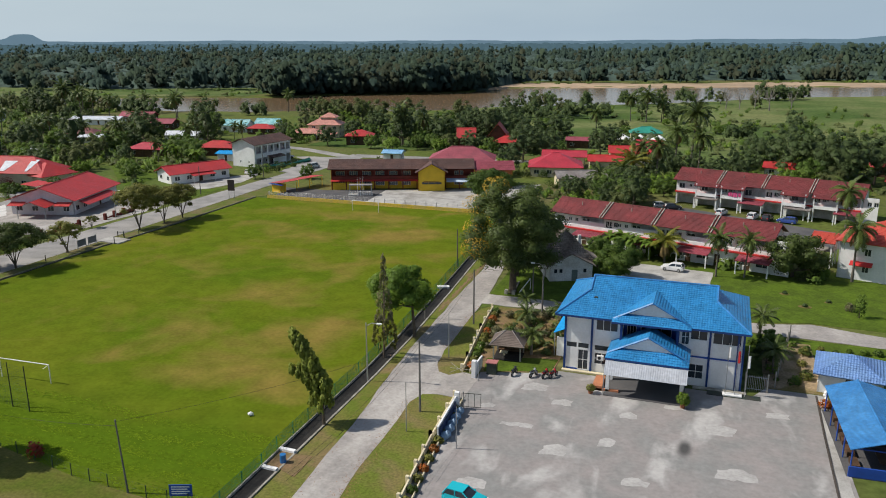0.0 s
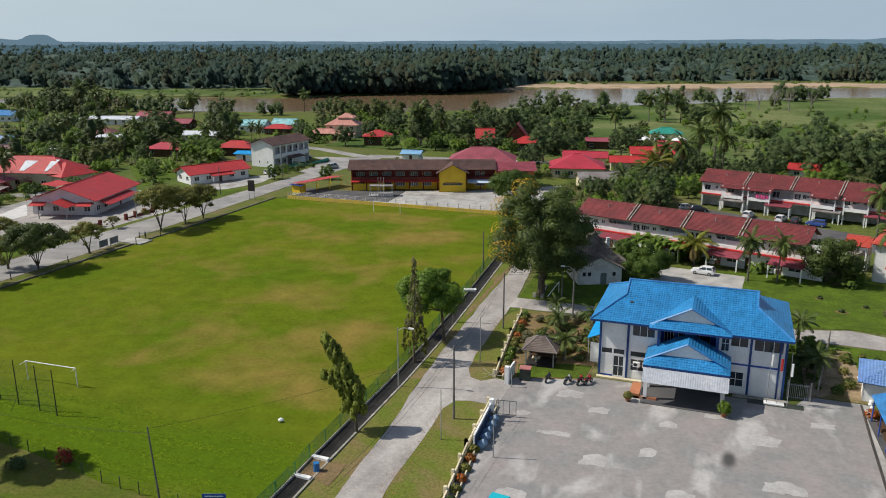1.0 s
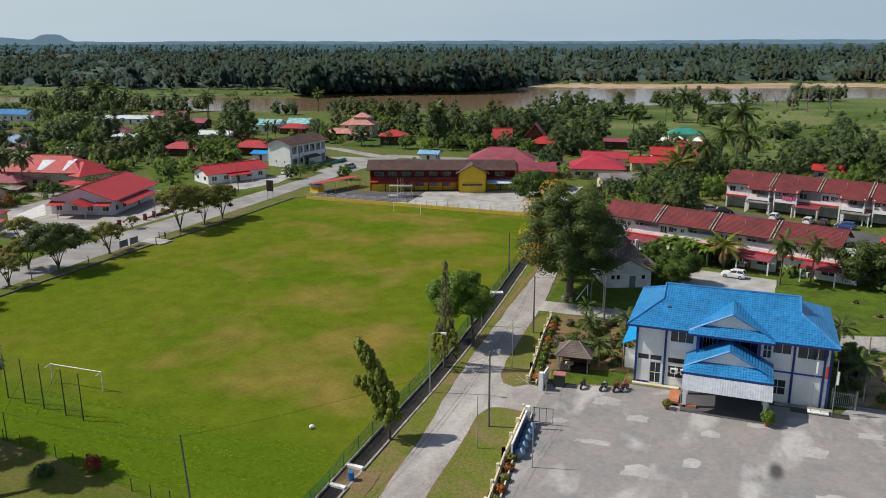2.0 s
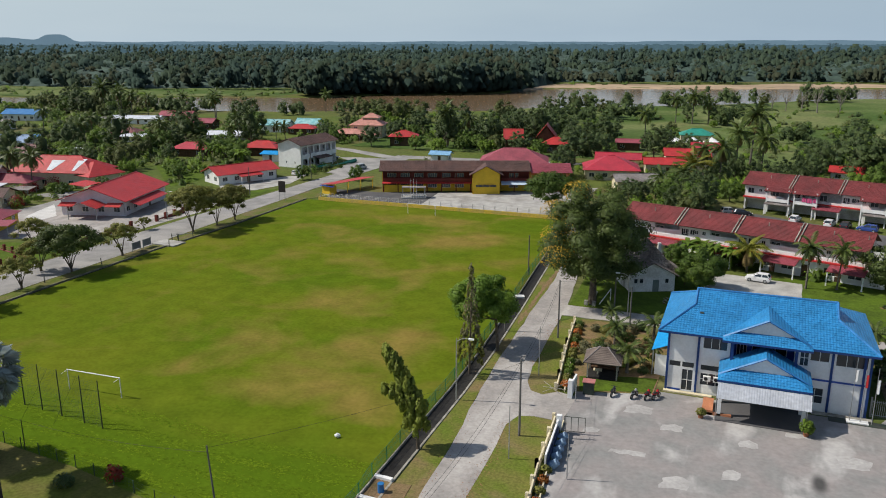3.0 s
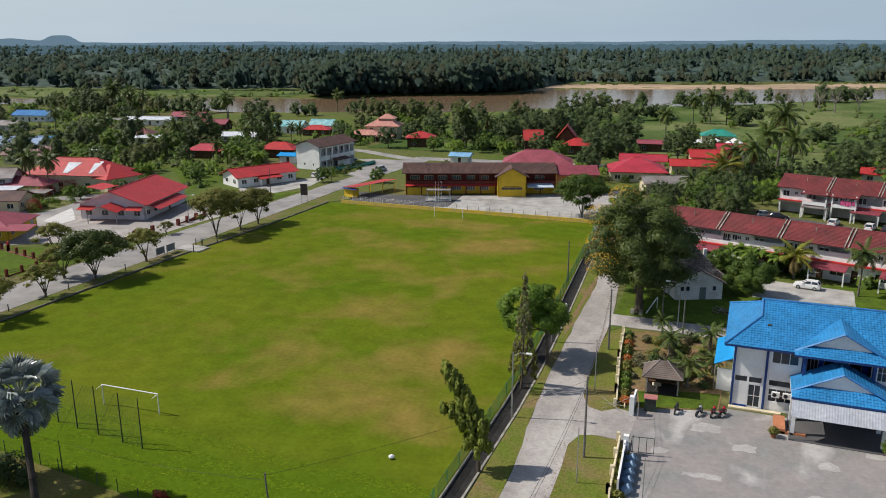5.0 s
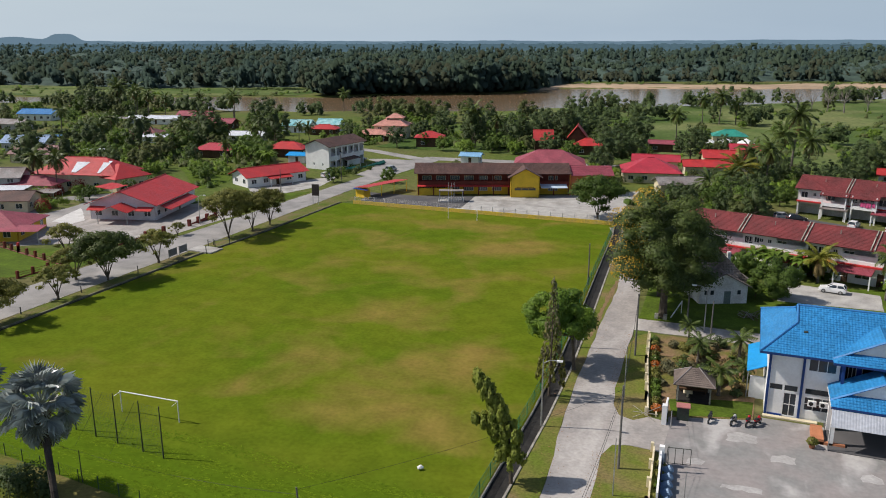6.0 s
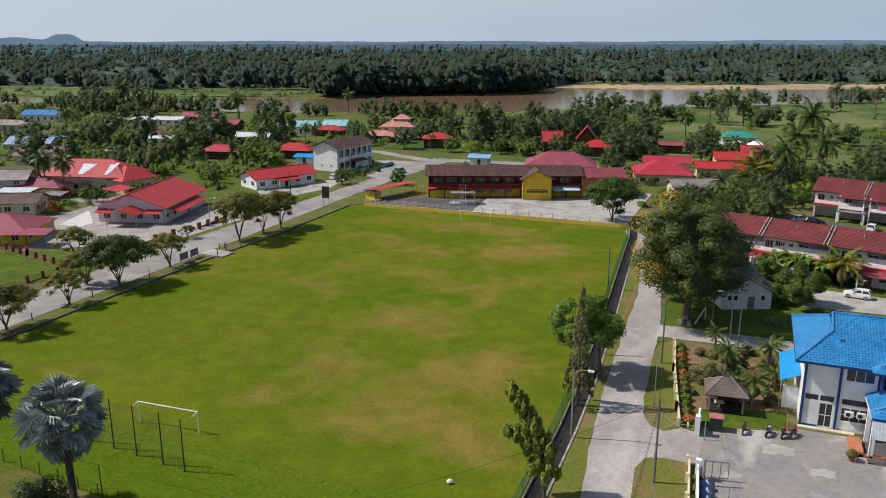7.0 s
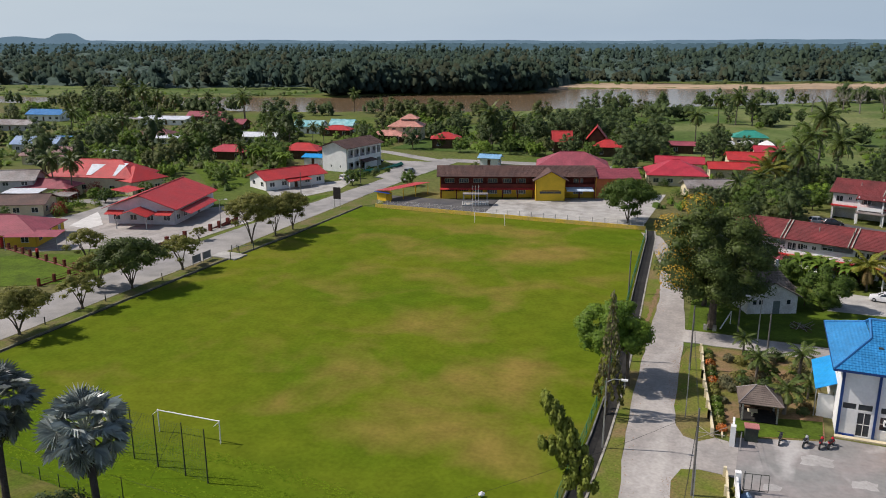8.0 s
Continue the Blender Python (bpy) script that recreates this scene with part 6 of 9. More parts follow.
def old_house():
    """Tall ragged main roof with a low white front wing."""
    root = house("old_house", "derelict white plaster house with steep dark ragged roof", -24.3, 133.1, 114, 9.6, 7.7, 2.8, 5.2, OLDWALL, R_OLD, ends=("hip", "hip"), inset=2.4, over=0.9, group=NEIGHBOURS, windows=False)
    wing = part("wing", Shape().box(-7.6, -3.65, -0.1, -7.4, 3.65, 2.8).box(-7.4, -3.65, -0.1, -4.8, -3.45, 2.8).box(-7.4, 3.45, -0.1, -4.8, 3.65, 2.8)
                .face([(-7.6, 3.65, 2.8), (-7.6, -3.65, 2.8), (-7.6, 0, 4.75)]).face([(-7.4, -3.65, 2.8), (-7.4, 3.65, 2.8), (-7.4, 0, 4.75)]), OLDWALL, root)
    s = Shape()
    hip_roof(s, -7.95, -4.6, -4.2, 4.2, 2.62, 2.25, 0.36, None, ("gable", "gable"))
    part("wing_roof", s, R_OLD, root)
    for y0 in (-2.6, 1.5, 2.4):
        part("window", Shape().box(-7.66, y0, 1.5, -7.59, y0 + 0.5, 2.15), GLASS, wing)
    part("door", Shape().box(-7.65, -1.1, 0.0, -7.59, -0.1, 2.0), mat("grey_green_door", (0.16, 0.20, 0.19), rough=0.7), wing)
    part("chimney", Shape().box(-2.2, -2.9, 3.6, -1.7, -2.4, 6.6), OLDWALL, root)
    # loose sheets and battens lying askew on the roof
    ro = random.Random(8)
    for k in range(26):
        side = 1 if k % 4 == 0 else -1
        u, x = ro.uniform(0.1, 0.9), ro.uniform(-5.0, 4.4)
        y, z = side * 4.7 * (1 - u), 2.85 + 5.2 * u
        part("loose_sheet", Shape().slope((x, y - 0.2, z), (x + ro.uniform(0.7, 1.6), y - 0.2, z + ro.uniform(-0.05, 0.1)), (x + 1.0, y + 0.4 , z + 0.42 - 0.3 * (side > 0)), (x - 0.1, y + 0.4, z + 0.4 - 0.3 * (side > 0)), thick=0.04), (R_GREY, R_OLD, R_BROWN)[k % 3], root)
    part("lean_to", Shape().slope((-4.6, -6.6, 2.0), (3.0, -6.6, 2.0), (3.0, -4.9, 2.75), (-4.6, -4.9, 2.75)), R_OLD, root)
    for px in (-4.4, -0.8, 2.8):
        part("post", Shape().box(px - 0.07, -6.5, -0.05, px + 0.07, -6.36, 2.0), WOOD, root)


old_house()


# ---- garden, walls and gate of the office ----
def gazebo():
    root = thing("gazebo", pose(-22.7, 91.0, 0, 0, 0, 5), "small open garden hut with taupe-brown shingle hip roof", "gazebo")
    s = Shape()
    hip_roof(s, -2.2, 2.2, -2.0, 2.0, 2.2, 1.4, 0.25, 1.8)
    roof = part("roof", s, mat("grey_shingle", (0.17, 0.135, 0.115), (0.115, 0.09, 0.078), rough=0.85), root)
    for sx in (-1, 1):
        for sy in (-1, 1):
            part("hip_cap", Shape().tube((2.2 * sx, 2.0 * sy, 2.24), (0.4 * sx, 0, 3.64), 0.06, n=6), R_GREY, roof)
    for px in (-1.7, 1.7):
        for py in (-1.5, 1.5):
            part("post", Shape().box(px - 0.08, py - 0.08, 0.05, px + 0.08, py + 0.08, 2.3), KERB, root)
    # floor in the drain's near-black, so the open interior looks dark
    part("floor", Shape().box(-1.8, -1.6, 0.05, 1.8, 1.6, 0.16), DRAIN, root)
    part("back_screen", Shape().box(-1.6, 1.46, 0.16, 1.6, 1.54, 1.1), WOOD, root)
    part("bench", Shape().box(-1.5, 0.9, 0.5, 1.5, 1.3, 0.58).box(-1.4, 0.95, 0.16, -1.3, 1.25, 0.5).box(1.3, 0.95, 0.16, 1.4, 1.25, 0.5), WOOD, root)
    part("table", Shape().box(-1.1, -0.7, 0.72, -0.1, 0.1, 0.78).box(-0.7, -0.4, 0.16, -0.5, -0.2, 0.72), CREAM, root)


gazebo()


def boundary(pts, label):
    root = thing("boundary_wall", pose(0, 0, 0), label, "wall", "boundary walls")
    for (xa, ya), (xb, yb) in zip(pts, pts[1:]):
        wall_part(root, (xa, ya), (xb, yb), -0.1, 0.75, CREAM, th=0.16, name="panel")
        wall_part(root, (xa + 0.9, ya), (xb + 0.9, yb), -0.1, 0.35, CREAM, th=0.12, name="trough")
    n = 0
    for (xa, ya), (xb, yb) in zip(pts, pts[1:]):
        m = max(1, round(math.hypot(xb - xa, yb - ya) / 3.0))
        for k in range(m + 1):
            x, y = xa + (xb - xa) * k / m, ya + (yb - ya) * k / m
            part("pier", Shape().box(x - 0.24, y - 0.16, -0.1, x + 0.06, y + 0.16, 1.0), CREAM, root)


boundary([(-25.3, 77.2), (-24.6, 67.4), (-22.6, 50.0), (-21.8, 40.0)], "low cream boundary wall with planting trough")
boundary([(-29.6, 107.6), (-28.8, 99.0), (-27.4, 88.5), (-26.9, 84.7)], "low cream boundary wall along the garden")


def gate():
    root = thing("entrance_gate", pose(-24.3, 75.0, 0, 0, 0, 94), "sliding steel gate with blue panels and white piers", "gate")
    for k in range(5):
        x0 = -1.2 - 1.35 * k
        # panel blue is painted down to navy to hold the shadow among the plates
        part("panel", Shape().box(x0 - 1.25, -0.16, 0.15, x0, -0.10, 1.45), mat("shadow_navy_steel", (0.012, 0.03, 0.10), (0.010, 0.024, 0.075), rough=0.5), root)
        part("arched_rib", Shape().tube((x0 - 0.62, -0.2, 0.2), (x0 - 0.62, -1.0, 0.85), 0.52, 0.34, n=12), mat("blue_grey_plate", (0.22, 0.33, 0.46), (0.16, 0.25, 0.36), rough=0.5), root)
    part("wall", Shape().box(-7.8, -0.02, -0.05, -0.4, 0.16, 1.7), WHITE, root)
    part("pier", Shape().box(-0.5, -0.25, -0.05, 0.0, 0.25, 2.1), WHITE, root)
    for px in (0.2, 7.6):
        part("post", Shape().tube((px, -0.6, 0), (px, -0.6, 2.0), 0.05, n=6), STEEL, root)
    bars = Shape()
    for zz in (0.3, 1.9):
        bars.tube((0.0, -0.5, zz), (0.2, -2.6, zz), 0.035, n=5)
    for k in range(4):
        bars.tube((0.05 * k, -0.5 - 0.7 * k, 0.3), (0.05 * k, -0.5 - 0.7 * k, 1.9), 0.03, n=5)
    part("leaf", bars, DARKMETAL, root)
    p2 = thing("gate_wall", pose(-25.0, 83.4, 0, 0, 0, 90), "white gate pier with low wing wall", "gate wall")
    part("pier", Shape().box(-0.3, -0.25, -0.05, 0.3, 0.25, 2.2), WHITE, p2)
    part("wing", Shape().box(0.3, -0.1, -0.05, 3.2, 0.1, 1.6), WHITE, p2)
    # plain dark box for an unidentified dark and pink thing by the gate
    booth = thing("guard_booth", pose(-23.3, 85.3, 0, 0, 0, 5), "small dark box with a faded pink top beside the gate", "booth")
    part("body", Shape().box(-0.6, -0.5, 0.06, 0.6, 0.5, 1.5), DARKMETAL, booth)
    part("top", Shape().box(-0.7, -0.6, 1.5, 0.7, 0.6, 1.58), mat("faded_pink_board", (0.42, 0.16, 0.15), (0.30, 0.12, 0.11), rough=0.7), booth)


gate()

# ---- plants ----
def leaf_quads(rs, lobes, n, size, droop=0.0, shell=0.72, jitter=0.36, slim=1.0, even=0.0):
    """Loose leaf clumps over the lobes (centre, radii), as an array (n, 5, 3): four corners and the normal of the mass.
    even: how far a leaf takes the shading of its clump."""
    area = np.array([r[0] * r[1] + r[0] * r[2] + r[1] * r[2] for _, r in lobes])
    if len(lobes) > 6:
        area[0] *= 0.35
    pick = rs.choice(len(lobes), n, p=area / area.sum())
    centres = np.array([l[0] for l in lobes])
    c = centres[pick]
    r = np.array([l[1] for l in lobes])[pick]
    d = rs.normal(size=(n, 3))
    d /= np.linalg.norm(d, axis=1)[:, None]
    d[:, 2] = np.where(d[:, 2] < -0.7, -d[:, 2], d[:, 2])
    k = shell + (1.08 - shell) * rs.random(n) ** 0.7
    p = c + d * r * k[:, None]
    nrm = d * 0.8 + rs.normal(size=(n, 3)) * jitter + np.array([0, 0, 0.3])
    nrm /= np.linalg.norm(nrm, axis=1)[:, None]
    whole = p - centres.mean(0)
    whole[:, 2] += 0.3 * np.ptp(centres[:, 2])
    whole /= np.linalg.norm(whole, axis=1)[:, None] + 1e-6
    mass = (0.35 + 0.35 * even) * d + 0.3 * whole + (0.55 - 0.5 * even) * nrm
    mass /= np.linalg.norm(mass, axis=1)[:, None] + 1e-9
    t = np.cross(nrm, rs.normal(size=(n, 3)))
    t /= np.linalg.norm(t, axis=1)[:, None] + 1e-9
    t[:, 2] -= droop
    b = np.cross(nrm, t)
    s = size * (0.55 + 0.8 * rs.random(n))[:, None]
    w = s * slim * (0.45 + 0.25 * rs.random(n))[:, None]
    bend = nrm * s * 0.18
    return np.stack([p - t * s * 0.5 - bend, p + b * w * 0.5, p + t * s * 0.5 - bend, p - b * w * 0.5, mass], 1)


def lobes_for(rs, h, rad, base, n, flat=1.0):
    """A dark core and many leafy clumps over an uneven shell."""
    cz, hz = (h + base) / 2, (h - base) / 2
    out = [((0, 0, cz), (rad * 0.68, rad * 0.68, hz * 0.72))]
    m = n * 2
    for i in range(m):
        zz = -0.8 + 1.75 * (i + 0.5) / m
        rr = math.sqrt(max(0.0, 1 - zz * zz))
        a = i * 2.4 + 0.5 * rs.normal()
        k = 0.72 + 0.3 * rs.random()
        q = rad * (0.22 + 0.14 * rs.random())
        out.append(((rad * k * rr * math.cos(a), rad * k * rr * math.sin(a), cz + hz * k * zz * flat), (q, q, q * 0.72)))
    return out


def trunk_shape(rs, h, r, lobes, lean=0.05, forks=5):
    s = Shape()
    fork = h
    top = (lean * h * rs.normal(), lean * h * rs.normal(), fork)
    s.pipe([(0, 0, -0.2), (top[0] * 0.4, top[1] * 0.4, fork * 0.5), top], [r * 1.25, r, r * 0.8], 8)
    for c, q in lobes[:forks + 1]:
        mid = ((top[0] + c[0]) / 2 + rs.normal() * 0.15, (top[1] + c[1]) / 2 + rs.normal() * 0.15, (top[2] + c[2]) / 2)
        s.pipe([(top[0], top[1], top[2] - r), mid, c], [r * 0.6, r * 0.4, r * 0.12], 6)
    return s


def make_tree(name, seed, label, h, rad, base, nlobes, leaves, size, leaf_m, trunk_r=0.22, droop=0.0, flat=1.0, group="", bark=None, shell=0.72, blossom=None, aside=(0, 0)):
    rs = np.random.default_rng(seed)
    root = thing(name, pose(0, 0, 0), label, "tree", group)
    lobes = [((c[0] + aside[0], c[1] + aside[1], c[2]), q) for c, q in lobes_for(rs, h, rad, base, nlobes, flat)]
    part("trunk", trunk_shape(rs, base + (h - base) * 0.15, trunk_r, lobes), bark or BARK, root)
    part("crown", cloud_mesh("crown", leaf_quads(rs, lobes, leaves, size, droop, shell, even=0.3), leaf_m, lobes, 0.84 if name == "lane_tree" else 0.66, group == "village trees", 0.7 if group == "village trees" else 0.15), leaf_m, root)
    if blossom:
        toward = Vector(blossom[1]).normalized()
        mid = Vector((0, 0, (h + base) / 2))
        side = [(Vector(c) + toward * q[0] * 0.3, tuple(v * 1.03 for v in q)) for c, q in lobes if (Vector(c) - mid).normalized().dot(toward) > 0.48 and rs.random() < 0.62]
        quads = leaf_quads(rs, [(tuple(c), q) for c, q in side], blossom[0], size * 0.8, droop, 0.95)
        part("blossom", cloud_mesh("blossom", quads, BLOSSOM), BLOSSOM, root)
    return root


def frond_quads(rs, n_fronds, length, leaflets, width, up=0.9, sag=1.0, base_z=0.0, low=-0.35):
    """Feather fronds that arch out of one point, leaflets hanging to both sides of the rib."""
    out = []
    for i in range(n_fronds):
        a = 2 * math.pi * (i * 0.382 + 0.05 * rs.random())
        el = up + (low - up) * (i / n_fronds) ** 0.85 + 0.12 * rs.normal()
        ln = length * (0.78 + 0.3 * rs.random())
        twist = 0.3 * rs.normal()
        pts = []
        p, e = np.array([0.0, 0.0, base_z]), el
        for k in range(leaflets + 1):
            pts.append(p.copy())
            p = p + ln / leaflets * np.array([math.cos(a) * math.cos(e), math.sin(a) * math.cos(e), math.sin(e)])
            e -= sag / leaflets * (0.4 + 1.3 * k / leaflets)
        side = np.array([-math.sin(a), math.cos(a), 0])
        for k in range(1, leaflets):
            d = pts[k + 1] - pts[k - 1]
            d /= np.linalg.norm(d)
            u = k / leaflets
            w = width * (0.40 + 2.2 * u * (1 - u)) * (1.0 if u < 0.85 else 0.7)
            for sgn in (-1, 1):
                hang = 0.42 + 0.2 * rs.random() + sgn * twist * 0.5
                tip = pts[k] + side * sgn * w * 0.8 + d * w * 0.55 - np.array([0, 0, w * hang])
                t = d * ln / leaflets * 0.5
                out.append([pts[k] - t, pts[k] + t, tip + t * 0.5, tip - t * 0.5])
        for k in range(leaflets):
            out.append([pts[k] - side * 0.06, pts[k] + side * 0.06, pts[k + 1] + side * 0.04, pts[k + 1] - side * 0.04])
    return np.array(out)


def make_palm(name, seed, label, h, length, n_fronds, leaf_m, trunk_r=0.17, leaflets=13, width=0.75, up=1.1, low=-0.55, sag=1.1, lean=0.06, group=""):
    rs = np.random.default_rng(seed)
    root = thing(name, pose(0, 0, 0), label, "palm", group)
    tx, ty = lean * h * rs.normal(), lean * h * rs.normal()
    part("trunk", Shape().pipe([(0, 0, -0.2), (tx * 0.25, ty * 0.25, h * 0.4), (tx, ty, h)], [trunk_r * 1.5, trunk_r, trunk_r * 0.85], 8), PALMBARK, root)
    q = frond_quads(rs, n_fronds, length, leaflets, width, up, sag, 0.0, low) + np.array([tx, ty, h])
    part("crown", cloud_mesh("crown", q, leaf_m), leaf_m, root)
    if h > 4:
        dry = frond_quads(rs, 12, length * 0.75, leaflets, width * 0.6, -0.55, 1.0, 0.0, -1.2) + np.array([tx, ty, h - 0.3])
        part("dry_frond", cloud_mesh("dry_frond", dry, LEAF_DRY), LEAF_DRY, root, "hanging brown dead fronds")
    return root


def fan_palm(name, seed, label, x, y, h, fan, n_fans, group, lean):
    """Silver fan palm: stiff round fans of pleated blades on long stalks, old leaves hanging."""
    rs = np.random.default_rng(seed)
    root = thing(name, pose(x, y, 0), label, "palm", group)
    lx, ly = lean
    part("trunk", Shape().pipe([(0, 0, -0.2), (lx * 0.35, ly * 0.35, h * 0.45), (lx, ly, h)], [0.38, 0.27, 0.28], 10), DARKBARK, root)
    boots = Shape()
    for k in range(34):
        a, z = k * 2.4, h - 2.4 + 2.6 * k / 34
        boots.tube((lx + 0.22 * math.cos(a), ly + 0.22 * math.sin(a), z), (lx + 0.66 * math.cos(a), ly + 0.66 * math.sin(a), z + 0.5), 0.08, 0.03, n=5)
    part("leaf_base", boots, mat("fibrous_leaf_base", (0.22, 0.13, 0.09), (0.13, 0.08, 0.06), rough=0.9), root)
    stalks, blades = Shape(), []
    for i in range(n_fans):
        u = i / (n_fans - 1)
        a = i * 2.39996 + 0.12 * rs.normal()
        el = 1.35 - 2.35 * u ** 0.9 + 0.1 * rs.normal()
        d = Vector((math.cos(a) * math.cos(el), math.sin(a) * math.cos(el), math.sin(el)))
        o = Vector((lx, ly, h + 0.1))
        c = o + d * (1.9 + 0.42 * rs.random())
        stalks.tube(o, c, 0.07, 0.045, n=5)
        side = d.cross(Vector((0, 0, 1)))
        side = side.normalized() if side.length > 0.05 else Vector((1, 0, 0))
        nrm = side.cross(d).normalized()
        # the blade hangs a little from the line of its stalk
        tilt = (d - nrm * (0.05 + 0.25 * rs.random()) + side * rs.normal() * 0.2).normalized()
        side = (side + nrm * rs.normal() * 0.45)
        side = (side - tilt * side.dot(tilt)).normalized()
        nn = side.cross(tilt).normalized()
        R = fan * (0.88 + 0.2 * rs.random())
        m = 22
        span = 4.3
        fold = 0.18 * R

        def at(ang, rr, z):
            return c + tilt * (rr * math.cos(ang)) + side * (rr * math.sin(ang)) + nn * (z - 0.13 * rr * rr / R + 0.20 * abs(math.sin(ang)) * rr)
        for k in range(m):
            th = -span / 2 + span * (k + 0.5) / m
            hw = span / m * 0.5
            ln = R * (0.80 + 0.20 * math.cos(th * 0.6)) * (0.93 + 0.1 * rs.random())
            inner = at(th, 0.05, 0)
            lft, mid, rgt = at(th - hw, ln * 0.60, -fold * 0.5), at(th, ln * 0.60, fold * 0.5), at(th + hw, ln * 0.60, -fold * 0.5)
            tip = at(th + 0.05 * rs.normal(), ln, -(0.04 + 0.14 * rs.random()) * R)
            blades.append([inner, lft, tip, mid])
            blades.append([inner, mid, tip, rgt])
    part("stalk", stalks, mat("pale_leaf_stalk", (0.42, 0.44, 0.36), (0.32, 0.34, 0.27), rough=0.45, spec=0.5), root)
    part("crown", cloud_mesh("crown", np.array([[list(p) for p in q] for q in blades]), LEAF_SILVER), LEAF_SILVER, root, "silver-blue fan leaves")
    for i in range(6):
        a = i * 1.05
        q = []
        for k in range(16):
            th = -0.5 + k / 15
            p = Vector((lx * 0.95 + 0.3 * math.cos(a), ly * 0.95 + 0.3 * math.sin(a), h - 0.5))
            e = p + Vector((0.7 * math.cos(a + th), 0.7 * math.sin(a + th), -2.3 - 0.5 * rs.random()))
            sv = Vector((-math.sin(a), math.cos(a), 0)) * 0.07
            q.append([list(p - sv), list(p + sv), list(e + sv * 0.3), list(e - sv * 0.3)])
        part("dead_leaf", cloud_mesh("dead_leaf", np.array(q), DARKBARK), DARKBARK, root)
    return root


def place(src, spots):
    """Copies of a plant; spots: x, y, scale, turn. The source moves to the first spot."""
    for i, (x, y, k, a) in enumerate(spots):
        m = pose(x, y, float(ground_z(x, y)), 0, 0, a)
        if i == 0:
            src.matrix_basis = m @ Matrix.Scale(k, 4)
        else:
            ob = copy_thing(src, m)
            ob.scale = (k, k, k)


FANS = "silver fan palms"
fan_palm("fan_palm", 1, "silver-blue fan palm with leaning dark trunk", -65.3, 43.9, 10.2, 1.65, 40, FANS, (-4.9, 3.9))
fan_palm("fan_palm", 2, "tall silver fan palm beside the field fence", -76.5, 45.3, 10.6, 1.65, 38, FANS, (-3.5, 2.7))

# roadside trees by the lane: two slim weeping columns and a rounder tree
def column_tree(x, y, label):
    """A slim leaning tree: a leafy column, a plume bent towards the field and one hanging side branch, all of drooping tufts."""
    rs = np.random.default_rng(11)
    root = thing("column_tree", pose(x, y, 0), label, "tree", "lane trees")
    spine = [Vector(p) for p in ((0, 0, -0.2), (-0.1, 0, 2.6), (-0.5, 0.1, 5.2), (-1.5, 0.2, 7.6), (-3.3, 0.3, 10.3))]
    branch = [Vector(p) for p in ((-0.4, 0.1, 4.6), (-1.9, 0.0, 6.2), (-3.3, -0.1, 6.5))]
    s = Shape().pipe([tuple(p) for p in spine], [0.2, 0.16, 0.12, 0.08, 0.03], 7)
    s.pipe([tuple(p) for p in branch], [0.08, 0.05, 0.02], 6)

    def along_line(line, u):
        k = min(len(line) - 2, int(u * (len(line) - 1)))
        return line[k].lerp(line[k + 1], u * (len(line) - 1) - k)
    quads = []
    for line, n, u0, wide in ((spine[1:], 74, 0.02, (1.5, 1.35, 0.8, 0.3)), (branch, 16, 0.35, (0.5, 0.75, 0.6, 0.4))):
        for i in range(n):
            u = u0 + (1 - u0) * i / (n - 1)
            p = along_line(line, u)
            rad = float(np.interp(u, (0, 0.35, 0.75, 1.0), wide)) * math.sqrt(rs.random())
            a = i * 2.4 + rs.normal() * 0.4
            c = p + Vector((rad * math.cos(a), rad * math.sin(a), 0.1 * rs.normal()))
            s.tube(p - Vector((0, 0, 0.3)), c, 0.035, 0.012, n=4)
            long = 0.55 + 0.35 * rs.random()
            quads.append(leaf_quads(rs, [((c.x, c.y, c.z - long * 0.7), (0.36, 0.36, long))], 150, 0.21, droop=1.2, shell=0.45))
    part("trunk", s, BARK, root)
    part("crown", cloud_mesh("crown", np.concatenate(quads), LEAF_SPRAY), LEAF_SPRAY, root)
    return root


column_tree(-36.4, 66.6, "slim leaning tree with drooping sprays")


def spire_tree(x, y, h, label):
    """A thin conical tree: a straight stem hung with short drooping twigs, dry and open towards the tip, leafy below."""
    rs = np.random.default_rng(5)
    root = thing("bare_tree", pose(x, y, 0), label, "tree", "lane trees")
    s = Shape().pipe([(0, 0, -0.2), (0.1, 0.1, h * 0.5), (0.1, 0.2, h)], [0.16, 0.10, 0.02], 6)
    dry, green = [], []
    for i in range(150):
        u = i / 149
        z = 3.0 + (h - 3.2) * u
        a = i * 2.4 + 0.3 * rs.normal()
        rad = 1.5 * (1 - u) ** 1.1 + 0.10
        e = Vector((0.1 + rad * math.cos(a), 0.1 + rad * math.sin(a), z - 0.5 * rad))
        s.tube((0.1, 0.1, z), e, 0.022, 0.008, n=4)
        q = leaf_quads(rs, [((e.x, e.y, e.z - 0.35), (0.22, 0.22, 0.5))], 8 if u > 0.35 else 40, 0.18, droop=1.4, shell=0.3)
        (dry if u > 0.25 and i % 3 else green).append(q)
    part("trunk", s, BARK, root)
    part("crown", cloud_mesh("crown", np.concatenate(green), LEAF_OLIVE), LEAF_OLIVE, root)
    part("dry_foliage", cloud_mesh("dry_foliage", np.concatenate(dry), DRYTWIG), DRYTWIG, root, "grey-brown dry drooping twigs")


spire_tree(-37.7, 85.4, 14.0, "tall thin conical tree, dry towards the tip")
t = make_tree("lane_tree", 21, "rounded bright leafy tree beside the drain", 9.6, 4.0, 3.6, 16, 14000, 0.30, LEAF_BRIGHT, 0.2, group="lane trees", shell=0.5, aside=(-1.9, 0.3))
place(t, [(-36.7, 93.6, 1.0, 0)])

